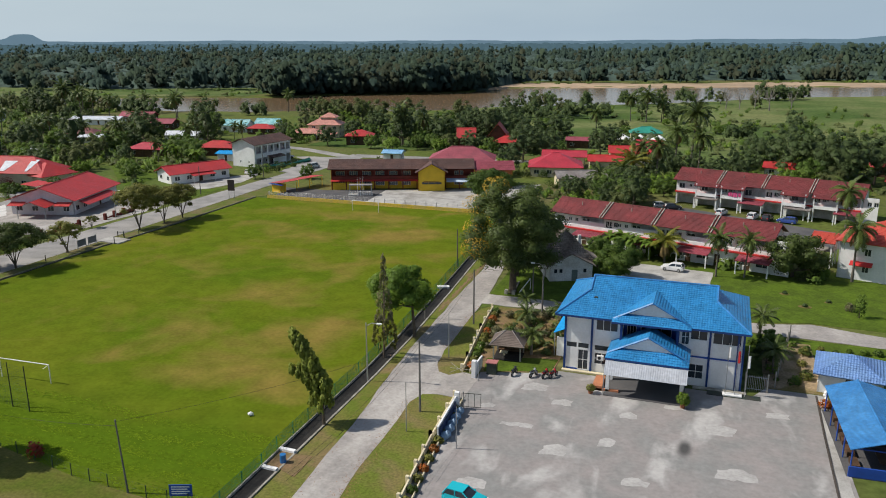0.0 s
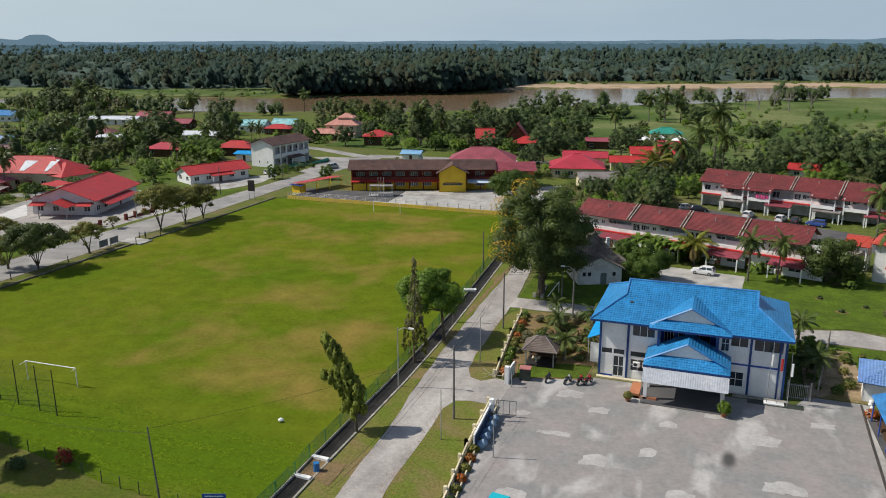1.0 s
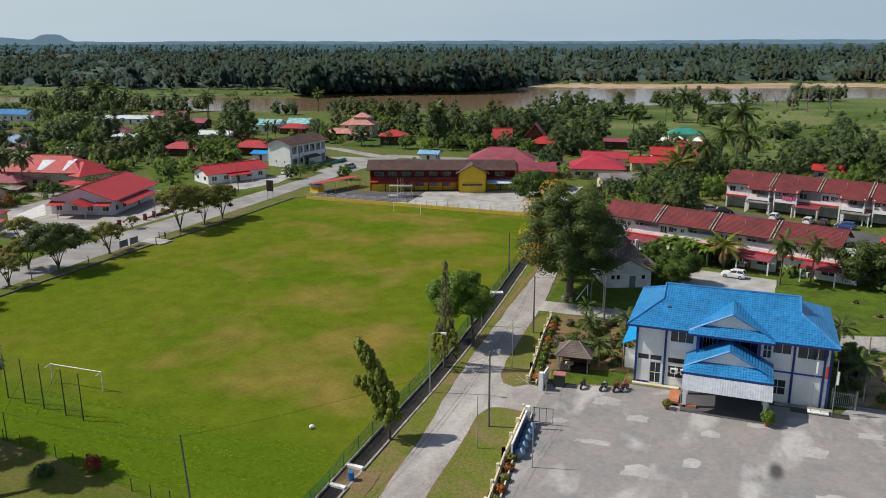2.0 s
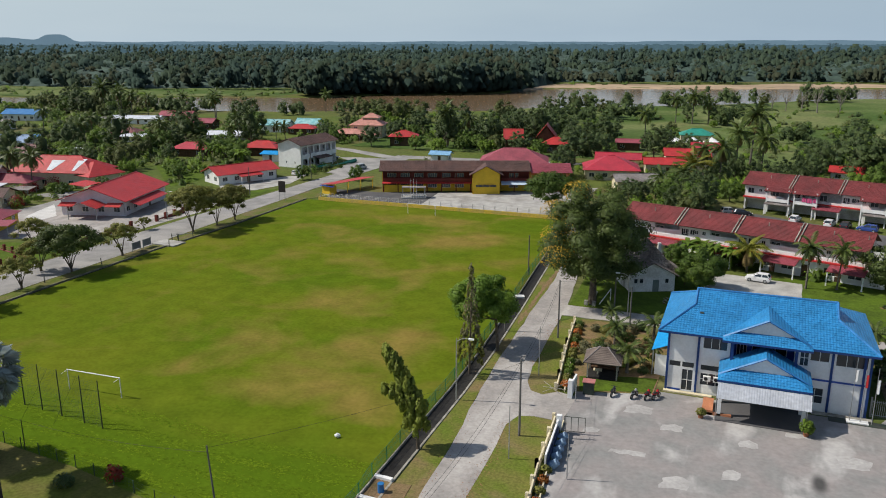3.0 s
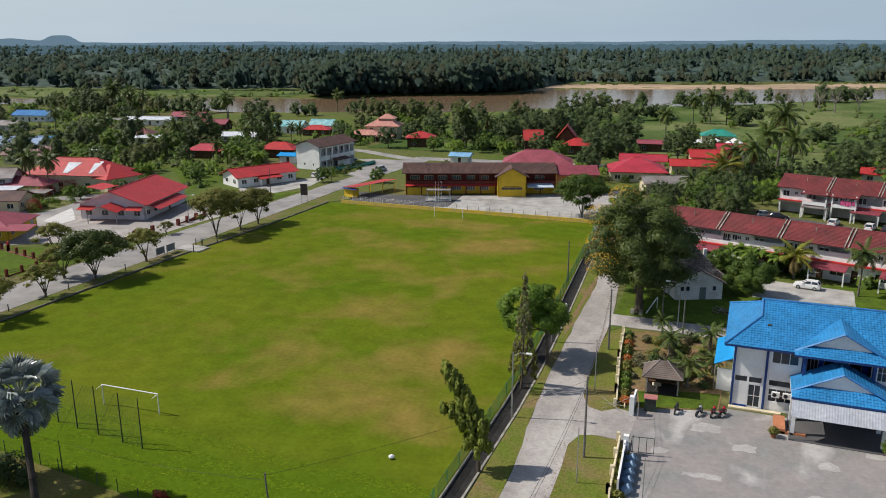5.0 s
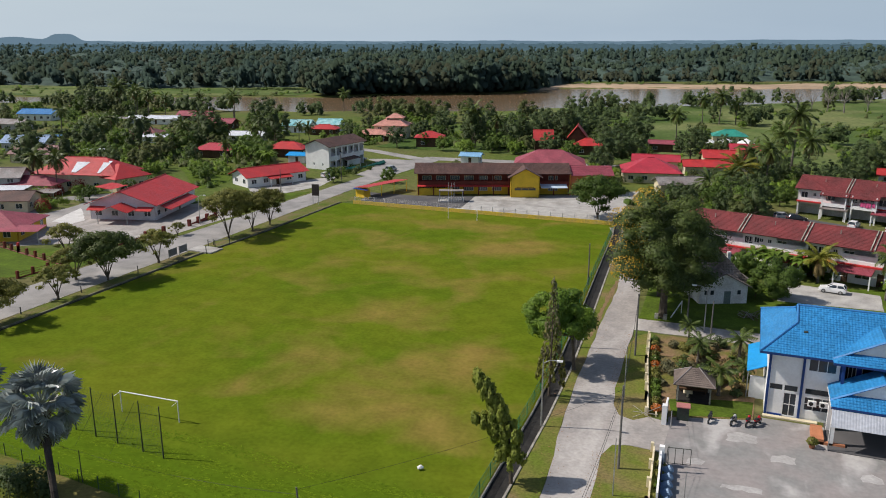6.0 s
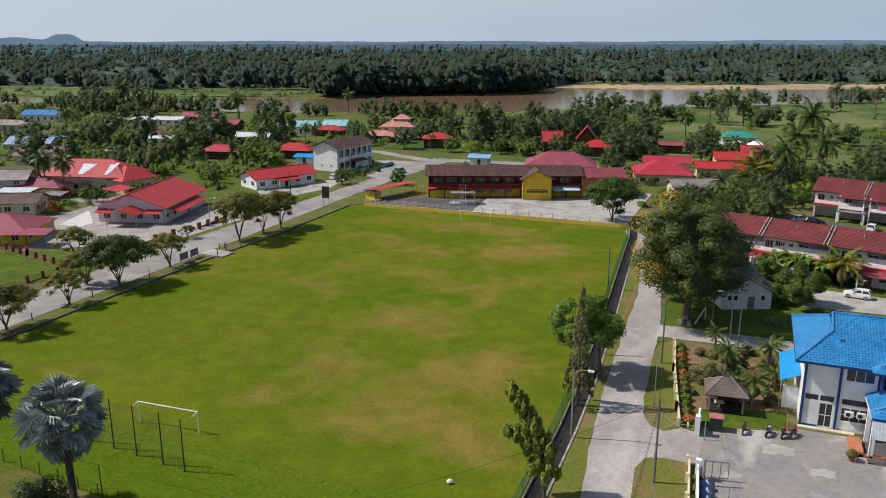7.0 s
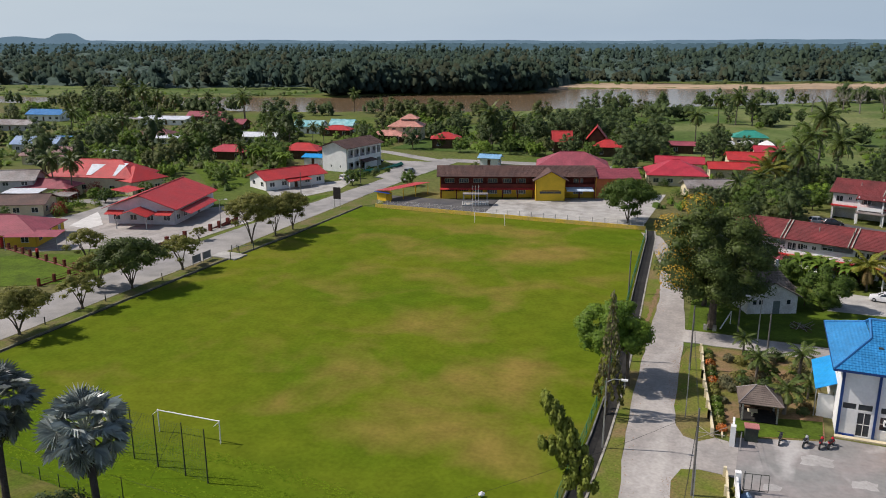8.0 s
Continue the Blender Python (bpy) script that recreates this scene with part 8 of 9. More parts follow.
thicket(2000, -400, -160, 185, 380)
thicket(180, -170, -100, 268, 325)
thicket(260, -110, -20, 205, 300)
thicket(480, 8, 110, 200, 300)
thicket(70, 30, 90, 146, 205)
thicket(170, -10, 130, 300, 430)
thicket(60, -60, 130, 400, 520)
thicket(40, -60, 20, 262, 330)
thicket(24, -200, -60, 340, 440)
for x, y, n, spread_r in ((-196, 186, 10, 9), (-168, 199, 14, 9), (-178, 207, 12, 8), (-177, 218, 12, 8), (-214, 233, 16, 10), (-203, 258, 16, 12), (-176, 160, 5, 4), (-220, 221, 12, 9), (-158, 180, 6, 6), (-204, 172, 8, 6), (-196, 198, 12, 8), (-214, 300, 14, 12), (-174, 258, 8, 6), (-160, 208, 14, 8), (-155, 238, 10, 7), (-30, 200, 12, 7), (-22, 207, 14, 8), (-14, 213, 14, 8), (-34, 192, 10, 6), (-10, 228, 14, 9), (-6, 244, 12, 8), (-36, 210, 10, 6), (-42, 200, 8, 5), (-6, 146.5, 9, 4), (-17, 147.0, 8, 4), (4, 143.5, 6, 3), (17, 141, 6, 3), (-190, 240, 12, 9), (-176, 285, 14, 10)):
    for _ in range(n):
        low_growth[int(rb2.choice(3, p=(0.4, 0.15, 0.45)))].append((x + rb2.normal() * spread_r * 0.5, y + rb2.normal() * spread_r * 0.5, -0.4, rb2.uniform(1.4, 3.4), rb2.uniform(1.3, 2.6)))
for _ in range(150):
    x = rb2.uniform(-700, 260)
    if -330 < x < -190:
        continue
    y = float(far_y(x)) + (rb2.uniform(6, 80) if x < -190 else rb2.uniform(52, 72))
    low_growth[int(rb2.integers(3))].append((x, y, float(ground_z(x, y)) - 0.3, rb2.uniform(1.2, 3.2), rb2.uniform(2.0, 6.0)))
for k, (nm, m) in enumerate((("leafy", LEAF), ("dull", LEAF_DULL), ("bright", LEAF_LIGHT))):
    tagged(part("undergrowth", wood("undergrowth", rb2, low_growth[k], 30, 0.68, m, 1, 0.75), m), "tangled " + nm + " bushes between houses", "undergrowth", kind="stuff")


# ---- poles, fences, vehicles and small things ----
def pole(x, y, h, r, m, label, name="utility_pole", group="utility poles"):
    root = thing(name, pose(x, y, 0), label, "pole", group)
    part("shaft", Shape().tube((0, 0, -0.1), (0, 0, h), r, r * 0.65, n=8), m, root)
    return root


def lamp(x, y, h, turn, label):
    root = pole(x, y, h, 0.09, STEEL, label, "street_lamp", "street lamps")
    root.matrix_world = pose(x, y, 0, 0, 0, turn)
    part("arm", Shape().pipe([(0, 0, h - 0.4), (0.7, 0, h + 0.05), (1.6, 0, h + 0.1)], [0.05, 0.04, 0.04], 6), STEEL, root)
    part("lamp_head", Shape().box(1.4, -0.12, h + 0.0, 2.0, 0.12, h + 0.16), WHITE, root)
    return root


lamp(-36.7, 78.2, 7.4, 0, "galvanised street lamp beside the drain")
for x, y, h in ((-27.9, 72.8, 8.4), (-30.5, 100.9, 8.2), (-21.9, 107.0, 6.4), (-37.9, 100.8, 6.0), (-42.0, 128.0, 7.0), (-128.0, 171.0, 7.5), (-126.9, 200.0, 7.5), (-25.5, 116.5, 6.0)):
    pole(x, y, h, 0.13, POLE, "plain grey utility pole beside the road")
for x, y, h in ((-27.6, 68.1, 5.6), (-29.8, 88.0, 6.2), (-21.6, 66.5, 4.6)):
    pole(x, y, h, 0.06, STEEL, "thin grey steel pole by the lane")
pole(-72.35, 52.65, 3.2, 0.06, DARKMETAL, "short dark post with wires on the grass")
leaning = pole(-47.0, 49.2, 7.2, 0.10, POLE, "thin leaning dark pole in the field corner")
leaning.matrix_world = pose(-47.0, 49.2, 0, 0, -4, 0)
lamp(-23.0, 112.5, 6.5, 180, "street lamp by the side road")
lamp(-128.4, 140.0, 6.5, 0, "street lamp by the hall")


def cable(pts, sag, label):
    s = Shape()
    for p, q in zip(pts, pts[1:]):
        p, q = Vector(p), Vector(q)
        prev = p
        for k in range(1, 13):
            u = k / 12
            c = p.lerp(q, u) - Vector((0, 0, sag * 4 * u * (1 - u)))
            s.tube(prev, c, 0.014, n=4, cap=False)
            prev = c
    tagged(part("cable", s, BLACK), label, "cable")


cable([(-27.9, 45.0, 8.0), (-27.9, 72.8, 8.2), (-30.5, 100.9, 8.0), (-25.5, 116.5, 6.0)], 0.7, "black overhead cable along the lane")
cable([(-27.9, 45.0, 7.5), (-27.9, 72.8, 7.7), (-30.5, 100.9, 7.5)], 0.8, "lower overhead cable along the lane")
cable([(-47.5, 49.2, 7.0), (-27.9, 72.8, 8.0)], 0.6, "overhead cable across the field corner")
cable([(-100.0, 52.0, 6.0), (-72.35, 52.65, 3.1), (-47.5, 49.2, 6.6)], 0.5, "sagging dark cable between field posts")


# green chain-link fence beside the drain and along the near end of the field
def fence(pts, h, step, label, wd=0.016, gap=0.15, mesh_m=GREENWIRE):
    root = thing("field_fence", pose(0, 0, 0), label, "fence", "field fences")
    for (xa, ya), (xb, yb) in zip(pts, pts[1:]):
        ln = math.hypot(xb - xa, yb - ya)
        n = max(1, round(ln / step))
        for k in range(n):
            x, y = xa + (xb - xa) * k / n, ya + (yb - ya) * k / n
            part("post", Shape().tube((x, y, -0.1), (x, y, h), 0.045, n=6), mesh_m, root)
        w = Shape()
        m = int(ln / gap)
        d = Vector(((xb - xa) / ln, (yb - ya) / ln, 0))
        o = Vector((xa, ya, 0))
        for k in range(m):
            for sgn in (0, 1):
                a = o + d * (ln * k / m)
                b = o + d * min(ln, ln * k / m + h - 0.1)
                if (b - o).length >= ln - 1e-3:
                    b = o + d * ln
                top = min(h, 0.1 + (b - a).length)
                z0, z1 = (0.08, top) if sgn == 0 else (top, 0.08)
                w.face([(a.x, a.y, z0 - wd), (b.x, b.y, z1 - wd), (b.x, b.y, z1 + wd), (a.x, a.y, z0 + wd)])
        for zz in (0.1, h * 0.5, h):
            w.tube((xa, ya, zz), (xb, yb, zz), wd * 1.2, n=4)
        part("wire_mesh", w, mesh_m, root)


fence([(-37.9, 30.0), (-37.95, 57.0), (-38.35, 60.4), (-38.7, 80), (-39.2, 93), (-40.6, 113), (-42.3, 134), (-44.8, 168)], 1.5, 3.2, "green chain-link fence along the drain")
fence([(-38.2, 49.2), (-44.8, 49.0), (-54.0, 49.8), (-65.0, 51.8), (-88.0, 54.0)], 1.35, 2.6, "sagging dark wire fence along the near end of the field", 0.004, 0.2, mat("weathered_green_wire", (0.035, 0.075, 0.045), (0.05, 0.06, 0.045), rough=0.7))


# football goals with the high net frame behind the nearer one
def goal(x0, x1, y, label, depth):
    root = thing("football_goal", pose(x0, y, 0, 0, 0, math.degrees(math.atan2(0.3, abs(x1 - x0))) if depth else 0), label, "goal", "football goals")
    w = x1 - x0
    for px in (0, w):
        part("goal_post", Shape().tube((px, 0, 0), (px, 0, 2.44), 0.06, n=8), WHITE, root)
    part("crossbar", Shape().tube((-0.06, 0, 2.44), (w + 0.06, 0, 2.44), 0.06, n=8), WHITE, root)
    s = Shape()
    for px in (0, w):
        s.tube((px, 0, 2.4), (px, -0.9, 2.3), 0.03, n=5)
    part("net_stay", s, WHITE, root)


goal(-79.2, -71.9, 64.8, "white football goal without a net", 1)
goal(-81.0, -74.2, 165.6, "far white football goal", 0)
nf = thing("ball_stop_net", pose(0, 0, 0), "tall dark poles carrying a ball-stop net", "net")
xs_n = (-80.6, -77.7, -74.6, -71.15, -68.45)
net_y = lambda x: 59.15 - 0.1 * (x + 73)
for x in xs_n:
    part("post", Shape().tube((x, net_y(x), 0), (x, net_y(x), 5.4), 0.07, 0.05, n=6), DARKMETAL, nf)
NETM = mat("faded_net", (0.10, 0.15, 0.09), rough=0.9)
nq = Shape()
for k in range(60):
    x = -80.6 + 12.15 * k / 59
    nq.face([(x - 0.006, net_y(x), 0.2), (x + 0.006, net_y(x), 0.2), (x + 0.006, net_y(x), 5.2), (x - 0.006, net_y(x), 5.2)])
for k in range(25):
    z = 0.2 + 5.0 * k / 24
    nq.face([(-80.6, net_y(-80.6), z - 0.006), (-68.45, net_y(-68.45), z - 0.006), (-68.45, net_y(-68.45), z + 0.006), (-80.6, net_y(-80.6), z + 0.006)])
part("net", nq, NETM, nf)
for x in (-76, -71.6):
    part("guy", Shape().tube((x, net_y(x), 5.2), (x - 2.2, 57.4, 0), 0.015, n=4), DARKMETAL, nf)


# ---- vehicles ----
def car(label, m, paint, h=1.5, length=4.1, van=False, group="parked cars"):
    """A hatchback or van: lofted body, glass, wheels. Front towards +x."""
    root = thing("car", m, label, "car", group)
    L, W = length / 2, 0.84
    prof = [(-L, 0.35, 0.8), (-L + 0.05, 0.3, 0.95), (-L + 0.35, 0.24, 1.0), (L - 1.1, 0.22, 0.95), (L - 0.25, 0.25, 0.78), (L, 0.35, 0.62)]
    s = Shape()
    rings = []
    for x, zb, zt in prof:
        k = 0.88 if abs(x) > L - 0.1 else 1.0
        w = W * k
        rings.append([(x, -w, zb), (x, -w * 1.02, (zb + zt) / 2), (x, -w * 0.94, zt), (x, w * 0.94, zt), (x, w * 1.02, (zb + zt) / 2), (x, w, zb)])
    for a, b in zip(rings, rings[1:]):
        for i in range(6):
            j = (i + 1) % 6
            s.face([a[i], b[i], b[j], a[j]])
    s.face(rings[0])
    s.face(rings[-1][::-1])
    part("body", s, paint, root, smooth=False)
    cab0, cab1, top0, top1 = (-L + 0.08, L - 1.15, -L + 0.45, L - 1.95) if not van else (-L + 0.05, L - 0.7, -L + 0.15, L - 1.4)
    lo = [(cab0, -0.78), (cab1, -0.78), (cab1, 0.78), (cab0, 0.78)]
    hi = [(top0, -0.62), (top1, -0.62), (top1, 0.62), (top0, 0.62)]
    g = Shape()
    for i in range(4):
        j = (i + 1) % 4
        g.face([(*lo[i], 0.94), (*lo[j], 0.94), (*hi[j], h - 0.05), (*hi[i], h - 0.05)])
    part("glasshouse", g, GLASS, root, "dark tinted windows")
    r = Shape()
    r.prism([(top0 - 0.04, -0.65), (top1 + 0.06, -0.65), (top1 + 0.06, 0.65), (top0 - 0.04, 0.65)], h - 0.07, h)
    for i in range(4):
        part("pillar", Shape().beam((*lo[i], 0.93), (*hi[i], h - 0.04), 0.09), paint, root)
    xm = (cab0 + cab1) / 2 - 0.1
    for sy in (-1, 1):
        part("pillar", Shape().beam((xm, sy * 0.79, 0.93), (xm - 0.05, sy * 0.635, h - 0.04), 0.09), paint, root)
    part("roof", r, paint, root)
    for wx in (-L + 0.72, L - 0.75):
        for sy in (-1, 1):
            t = part("wheel", Shape().tube((wx, sy * 0.66, 0.31), (wx, sy * 0.87, 0.31), 0.31, n=14), BLACK, root)
            part("rim", Shape().tube((wx, sy * 0.868, 0.31), (wx, sy * 0.882, 0.31), 0.19, n=10), STEEL, t)
    for sy in (-1, 1):
        part("headlight", Shape().box(L - 0.14, sy * 0.62 - 0.14, 0.6, L + 0.005, sy * 0.62 + 0.14, 0.72), WHITE, root)
        part("tail_light", Shape().box(-L - 0.01, sy * 0.62 - 0.1, 0.72, -L + 0.1, sy * 0.62 + 0.1, 0.95), REDPAINT, root)
        part("mirror", Shape().box(cab1 - 0.35, sy * 0.88 - 0.09, 0.95, cab1 - 0.2, sy * 0.88 + 0.09, 1.08), paint, root)
    return root


def paint(name, c):
    return mat(name, c, tuple(v * 0.9 for v in c), rough=0.25, contrast=0.03, bump=0.0, spec=0.6)


CYAN_P, WHITE_P, SILVER_P, DARK_P, BLUE_P = paint("cyan_car_paint", (0.01, 0.42, 0.50)), paint("white_car_paint", (0.75, 0.75, 0.75)), paint("silver_car_paint", (0.40, 0.41, 0.42)), paint("dark_car_paint", (0.03, 0.03, 0.035)), paint("blue_car_paint", (0.04, 0.08, 0.28))
car("turquoise hatchback parked on the lot", pose(-17.8, 57.6, 0.05, 0, 0, -8), CYAN_P, length=3.9)
car("white pickup-like car on the concrete apron", pose(-5.4, 138.2, 0.08, 0, 0, 168), WHITE_P, h=1.45, length=3.9)
car("silver car on the village road", pose(-120.8, 220.0, 0.06, 0, 0, 80), SILVER_P, h=1.7, van=True)
for x, y, a, p, lab in ((-11.5, 192.5, 20, SILVER_P, "silver car by the terrace"), (-8.8, 191.5, 15, DARK_P, "dark car by the terrace"), (2.2, 189.0, 70, WHITE_P, "white car under a carport"), (9.0, 187.0, 70, WHITE_P, "pale car under a carport"), (12.0, 186.0, 70, DARK_P, "black car before the terrace"), (16.0, 184.6, 160, BLUE_P, "blue car before the terrace"), (-133.5, 203.5, 80, WHITE_P, "white car in the bungalow yard"), (-139.5, 236.0, 10, DARK_P, "dark car beside the white block")):
    car(lab, pose(x, y, 0.05, 0, 0, a), p, h=1.5)


def motorcycle(x, y, a, p, label):
    root = thing("motorcycle", pose(x, y, 0.05, 0, 0, a), label, "motorcycle", "motorcycles")
    for wx in (-0.6, 0.62):
        w = part("wheel", Shape().tube((wx, -0.05, 0.3), (wx, 0.05, 0.3), 0.3, n=12), BLACK, root)
        part("rim", Shape().tube((wx, -0.056, 0.3), (wx, 0.056, 0.3), 0.17, n=10), STEEL, w)
    part("frame", Shape().pipe([(-0.6, 0, 0.32), (-0.1, 0, 0.42), (0.35, 0, 0.75), (0.62, 0, 0.3)], [0.06, 0.12, 0.06, 0.04], 6), DARKMETAL, root)
    part("fairing", Shape().pipe([(0.45, 0, 0.45), (0.32, 0, 0.8), (0.36, 0, 1.0)], [0.12, 0.17, 0.08], 7), p, root)
    part("tail", Shape().pipe([(-0.1, 0, 0.62), (-0.5, 0, 0.7), (-0.8, 0, 0.78)], [0.14, 0.13, 0.05], 7), p, root)
    part("seat", Shape().box(-0.62, -0.13, 0.76, 0.05, 0.13, 0.84), BLACK, root)
    part("handlebar", Shape().pipe([(0.28, -0.36, 1.0), (0.36, 0, 1.02), (0.28, 0.36, 1.0)], [0.02, 0.025, 0.02], 5), BLACK, root)


motorcycle(-16.0, 86.6, 65, paint("red_moto_paint", (0.45, 0.02, 0.03)), "red motorcycle parked by the office")
motorcycle(-16.9, 86.3, 75, paint("red_moto_paint", (0.45, 0.02, 0.03)), "second red motorcycle by the office")
motorcycle(-18.3, 86.0, 70, SILVER_P, "grey motorcycle at the garden edge")
motorcycle(-20.6, 85.7, 80, DARK_P, "dark motorcycle at the garden edge")


# potted and clipped shrubs
def shrub(x, y, r, m, label, n=260, pot=False, h=None):
    rs = np.random.default_rng(int(abs(x * 31 + y * 17)))
    z = float(ground_z(x, y)) + (0.4 if pot else 0.0)
    root = thing("shrub", pose(x, y, 0), label, "shrub", "shrubs")
    hh = h or r * 1.2
    part("crown", cloud_mesh("crown", leaf_quads(rs, [((0, 0, z + hh * 0.55), (r, r, hh * 0.6)), ((r * 0.4, 0.2 * r, z + hh * 0.4), (r * 0.6, r * 0.6, hh * 0.4))], n, 0.3, shell=0.5), m), m, root)
    part("stem", Shape().tube((0, 0, 0), (0, 0, z + hh * 0.5), 0.06, 0.03, n=5), BARK, root)
    if pot:
        part("pot", Shape().tube((0, 0, 0.04), (0, 0, 0.45), 0.24, 0.32, n=10), mat("clay_pot", (0.30, 0.12, 0.06), rough=0.8), root)


shrub(-0.8, 83.2, 0.75, LEAF_LIGHT, "clipped round shrub in a pot before the porch", 420, True, 1.3)
shrub(-11.0, 83.6, 0.55, LEAF_OLIVE, "small shrub in a pot on the lot", 200, True)
shrub(14.1, 88.2, 0.8, ORANGELEAF, "orange flowering shrub beside the shed", 300)
rs_g = random.Random(12)
for k in range(13):
    u = k / 12
    m = rs_g.choice([LEAF, LEAF_OLIVE, LEAF_OLIVE, ORANGELEAF, LEAF_LIGHT, LEAF])
    shrub(-26.1 - 2.6 * u, 86.0 + 20.5 * u, 0.65, m, "ornamental shrub in the wall trough", 170)
for k in range(16):
    u = k / 15
    m = rs_g.choice([LEAF, LEAF_OLIVE, ORANGELEAF, LEAF_OLIVE])
    shrub(-24.3 + 2.4 * u, 74.5 - 28.0 * u, 0.55, m, "hedge shrub in the wall trough", 170)
for k in range(54):
    m = rs_g.choice([LEAF, LEAF_OLIVE, DRYTWIG, LEAF_DARK, DRYTWIG, LEAF_OLIVE, LEAF_DRY, LEAF_DARK])
    shrub(rs_g.uniform(-26.5, -17.5), rs_g.uniform(93, 108), rs_g.uniform(0.5, 1.1), m, "garden shrub in a soil bed", 260)
for k in range(12):
    shrub(rs_g.uniform(8.3, 13.6), rs_g.uniform(93, 107), rs_g.uniform(0.3, 0.9), rs_g.choice([LEAF, LEAF_OLIVE, LEAF_LIGHT]), "shrub in the earth yard", 150)
for k in range(12):
    shrub(6.8 + 1.7 * k, 106.2 + rs_g.uniform(-0.6, 0.6), rs_g.uniform(0.4, 0.8), rs_g.choice([LEAF, LEAF_OLIVE, LEAF_LIGHT]), "shrub beside the side road", 150)
shrub(-59.8, 51.2, 0.8, REDLEAF, "red-leaved shrub on the near lawn", 300, h=1.6)
shrub(-63.5, 49.0, 0.9, LEAF_DARK, "low dark shrub on the near lawn", 300)
for x, y, r in ((-77.2, 49.1, 1.3), (-76.9, 50.4, 1.1), (-75.3, 50.2, 1.4), (-75.7, 48.7, 1.2), (-73.5, 49.6, 0.9), (-78.8, 50.0, 0.8)):
    shrub(x, y, r, LEAF_DARK, "dark bushy shrub at the foot of the fan palms", 420, h=r * 1.7)
for x, y, r in ((-180.6, 157.7, 2.3), (-184.3, 154.5, 1.6), (-171.0, 137.7, 1.8)):
    shrub(x, y, r, REDLEAF, "large red bougainvillea bush", 600, h=r * 1.5)

# debris pile, blue drum, name board and notice boards
deb = thing("debris_pile", pose(-17.4, 120.8, 0), "grey heap of scrap timber and branches", "debris")
rd = random.Random(3)
for k in range(26):
    a, b = Vector((rd.uniform(-1.6, 1.6), rd.uniform(-1.2, 1.2), rd.uniform(0, 0.5))), Vector((rd.uniform(-1.6, 1.6), rd.uniform(-1.2, 1.2), rd.uniform(0.2, 1.1)))
    part("branch", Shape().tube(a, b, 0.05, 0.03, n=5), R_GREY if k % 3 else WOOD, deb)
drum = thing("drum", pose(-36.5, 58.4, 0.09), "blue plastic drum beside the drain", "drum")
part("body", Shape().tube((0, 0, 0), (0, 0, 0.85), 0.3, n=14), paint("blue_plastic", (0.02, 0.16, 0.42)), drum)
board = thing("name_board", pose(-41.0, 49.0, 0, 0, 0, 20), "blue name board on two posts", "sign")
part("panel", Shape().box(-1.0, -0.03, 1.1, 1.0, 0.03, 2.2), BLUEPAINT, board)
for k in range(4):
    part("lettering", Shape().box(-0.8, -0.04, 1.95 - 0.22 * k, 0.8 - 0.2 * (k % 2), -0.032, 2.05 - 0.22 * k), WHITE, board)
for px in (-0.9, 0.9):
    part("post", Shape().box(px - 0.04, -0.04, -0.1, px + 0.04, 0.04, 1.1), STEEL, board)
for k, (x, y) in enumerate(((-115.7, 116.3), (-115.7, 119.1))):
    nb = thing("notice_board", pose(x, y, 0, 0, 0, 92), "faded grey notice board on the verge", "sign", "notice boards")
    part("panel", Shape().box(-1.15, -0.04, 0.5, 1.15, 0.04, 1.8), mat("faded_board", (0.20, 0.20, 0.21), (0.15, 0.15, 0.16), rough=0.7), nb)
    for px in (-1.1, 1.1):
        part("post", Shape().box(px - 0.05, -0.05, -0.1, px + 0.05, 0.05, 1.9), STEEL, nb)
sg = thing("road_sign", pose(-116.3, 168.0, 0, 0, 0, 10), "tall dark double sign beside the road", "sign")
part("panel", Shape().box(-0.9, -0.05, 2.2, 0.9, 0.05, 5.0), mat("dark_sign_back", (0.06, 0.045, 0.04), rough=0.7), sg)
for px in (-0.7, 0.7):
    part("post", Shape().tube((px, 0, -0.1), (px, 0, 2.2), 0.06, n=6), STEEL, sg)
rf = thing("red_fence", pose(0, 0, 0), "low red garden fence with square piers", "fence")
for line in ([(-131.2, 96.5), (-130.4, 105.0)], [(-130.4, 105.0), (-145.0, 108.6)], [(-145.0, 108.6), (-158.0, 112.0)]):
    (xa, ya), (xb, yb) = line
    m = max(1, round(math.hypot(xb - xa, yb - ya) / 2.9))
    for k in range(m + 1):
        x, y = xa + (xb - xa) * k / m, ya + (yb - ya) * k / m
        tall = 2.0 if (k == m and xa < -140) or (k == 0 and xa < -140) else 1.35
        part("pier", Shape().box(x - 0.2, y - 0.2, -0.1, x + 0.2, y + 0.2, tall), REDPAINT if tall > 1.5 else MAROON, rf)
    for zz in (0.55, 0.95):
        part("rail", Shape().beam((xa, ya, zz), (xb, yb, zz), 0.05, 0.07), MAROON, rf)
    part("plinth", Shape().beam((xa, ya, 0.12), (xb, yb, 0.12), 0.16, 0.3), MAROON, rf)
gp = thing("yard_wall", pose(0, 0, 0), "low dark red yard walls and gate piers before the hall", "wall")
for (xa, ya), (xb, yb) in (((-129.6, 138.0), (-130.0, 147.4)), ((-131.0, 116.0), (-130.4, 131.0))):
    part("panel", Shape().beam((xa, ya, 0.4), (xb, yb, 0.4), 0.14, 0.8), MAROON, gp)
    for k in range(4):
        x, y = xa + (xb - xa) * k / 3, ya + (yb - ya) * k / 3
        part("pier", Shape().box(x - 0.3, y - 0.3, -0.1, x + 0.3, y + 0.3, 1.5), MAROON, gp)
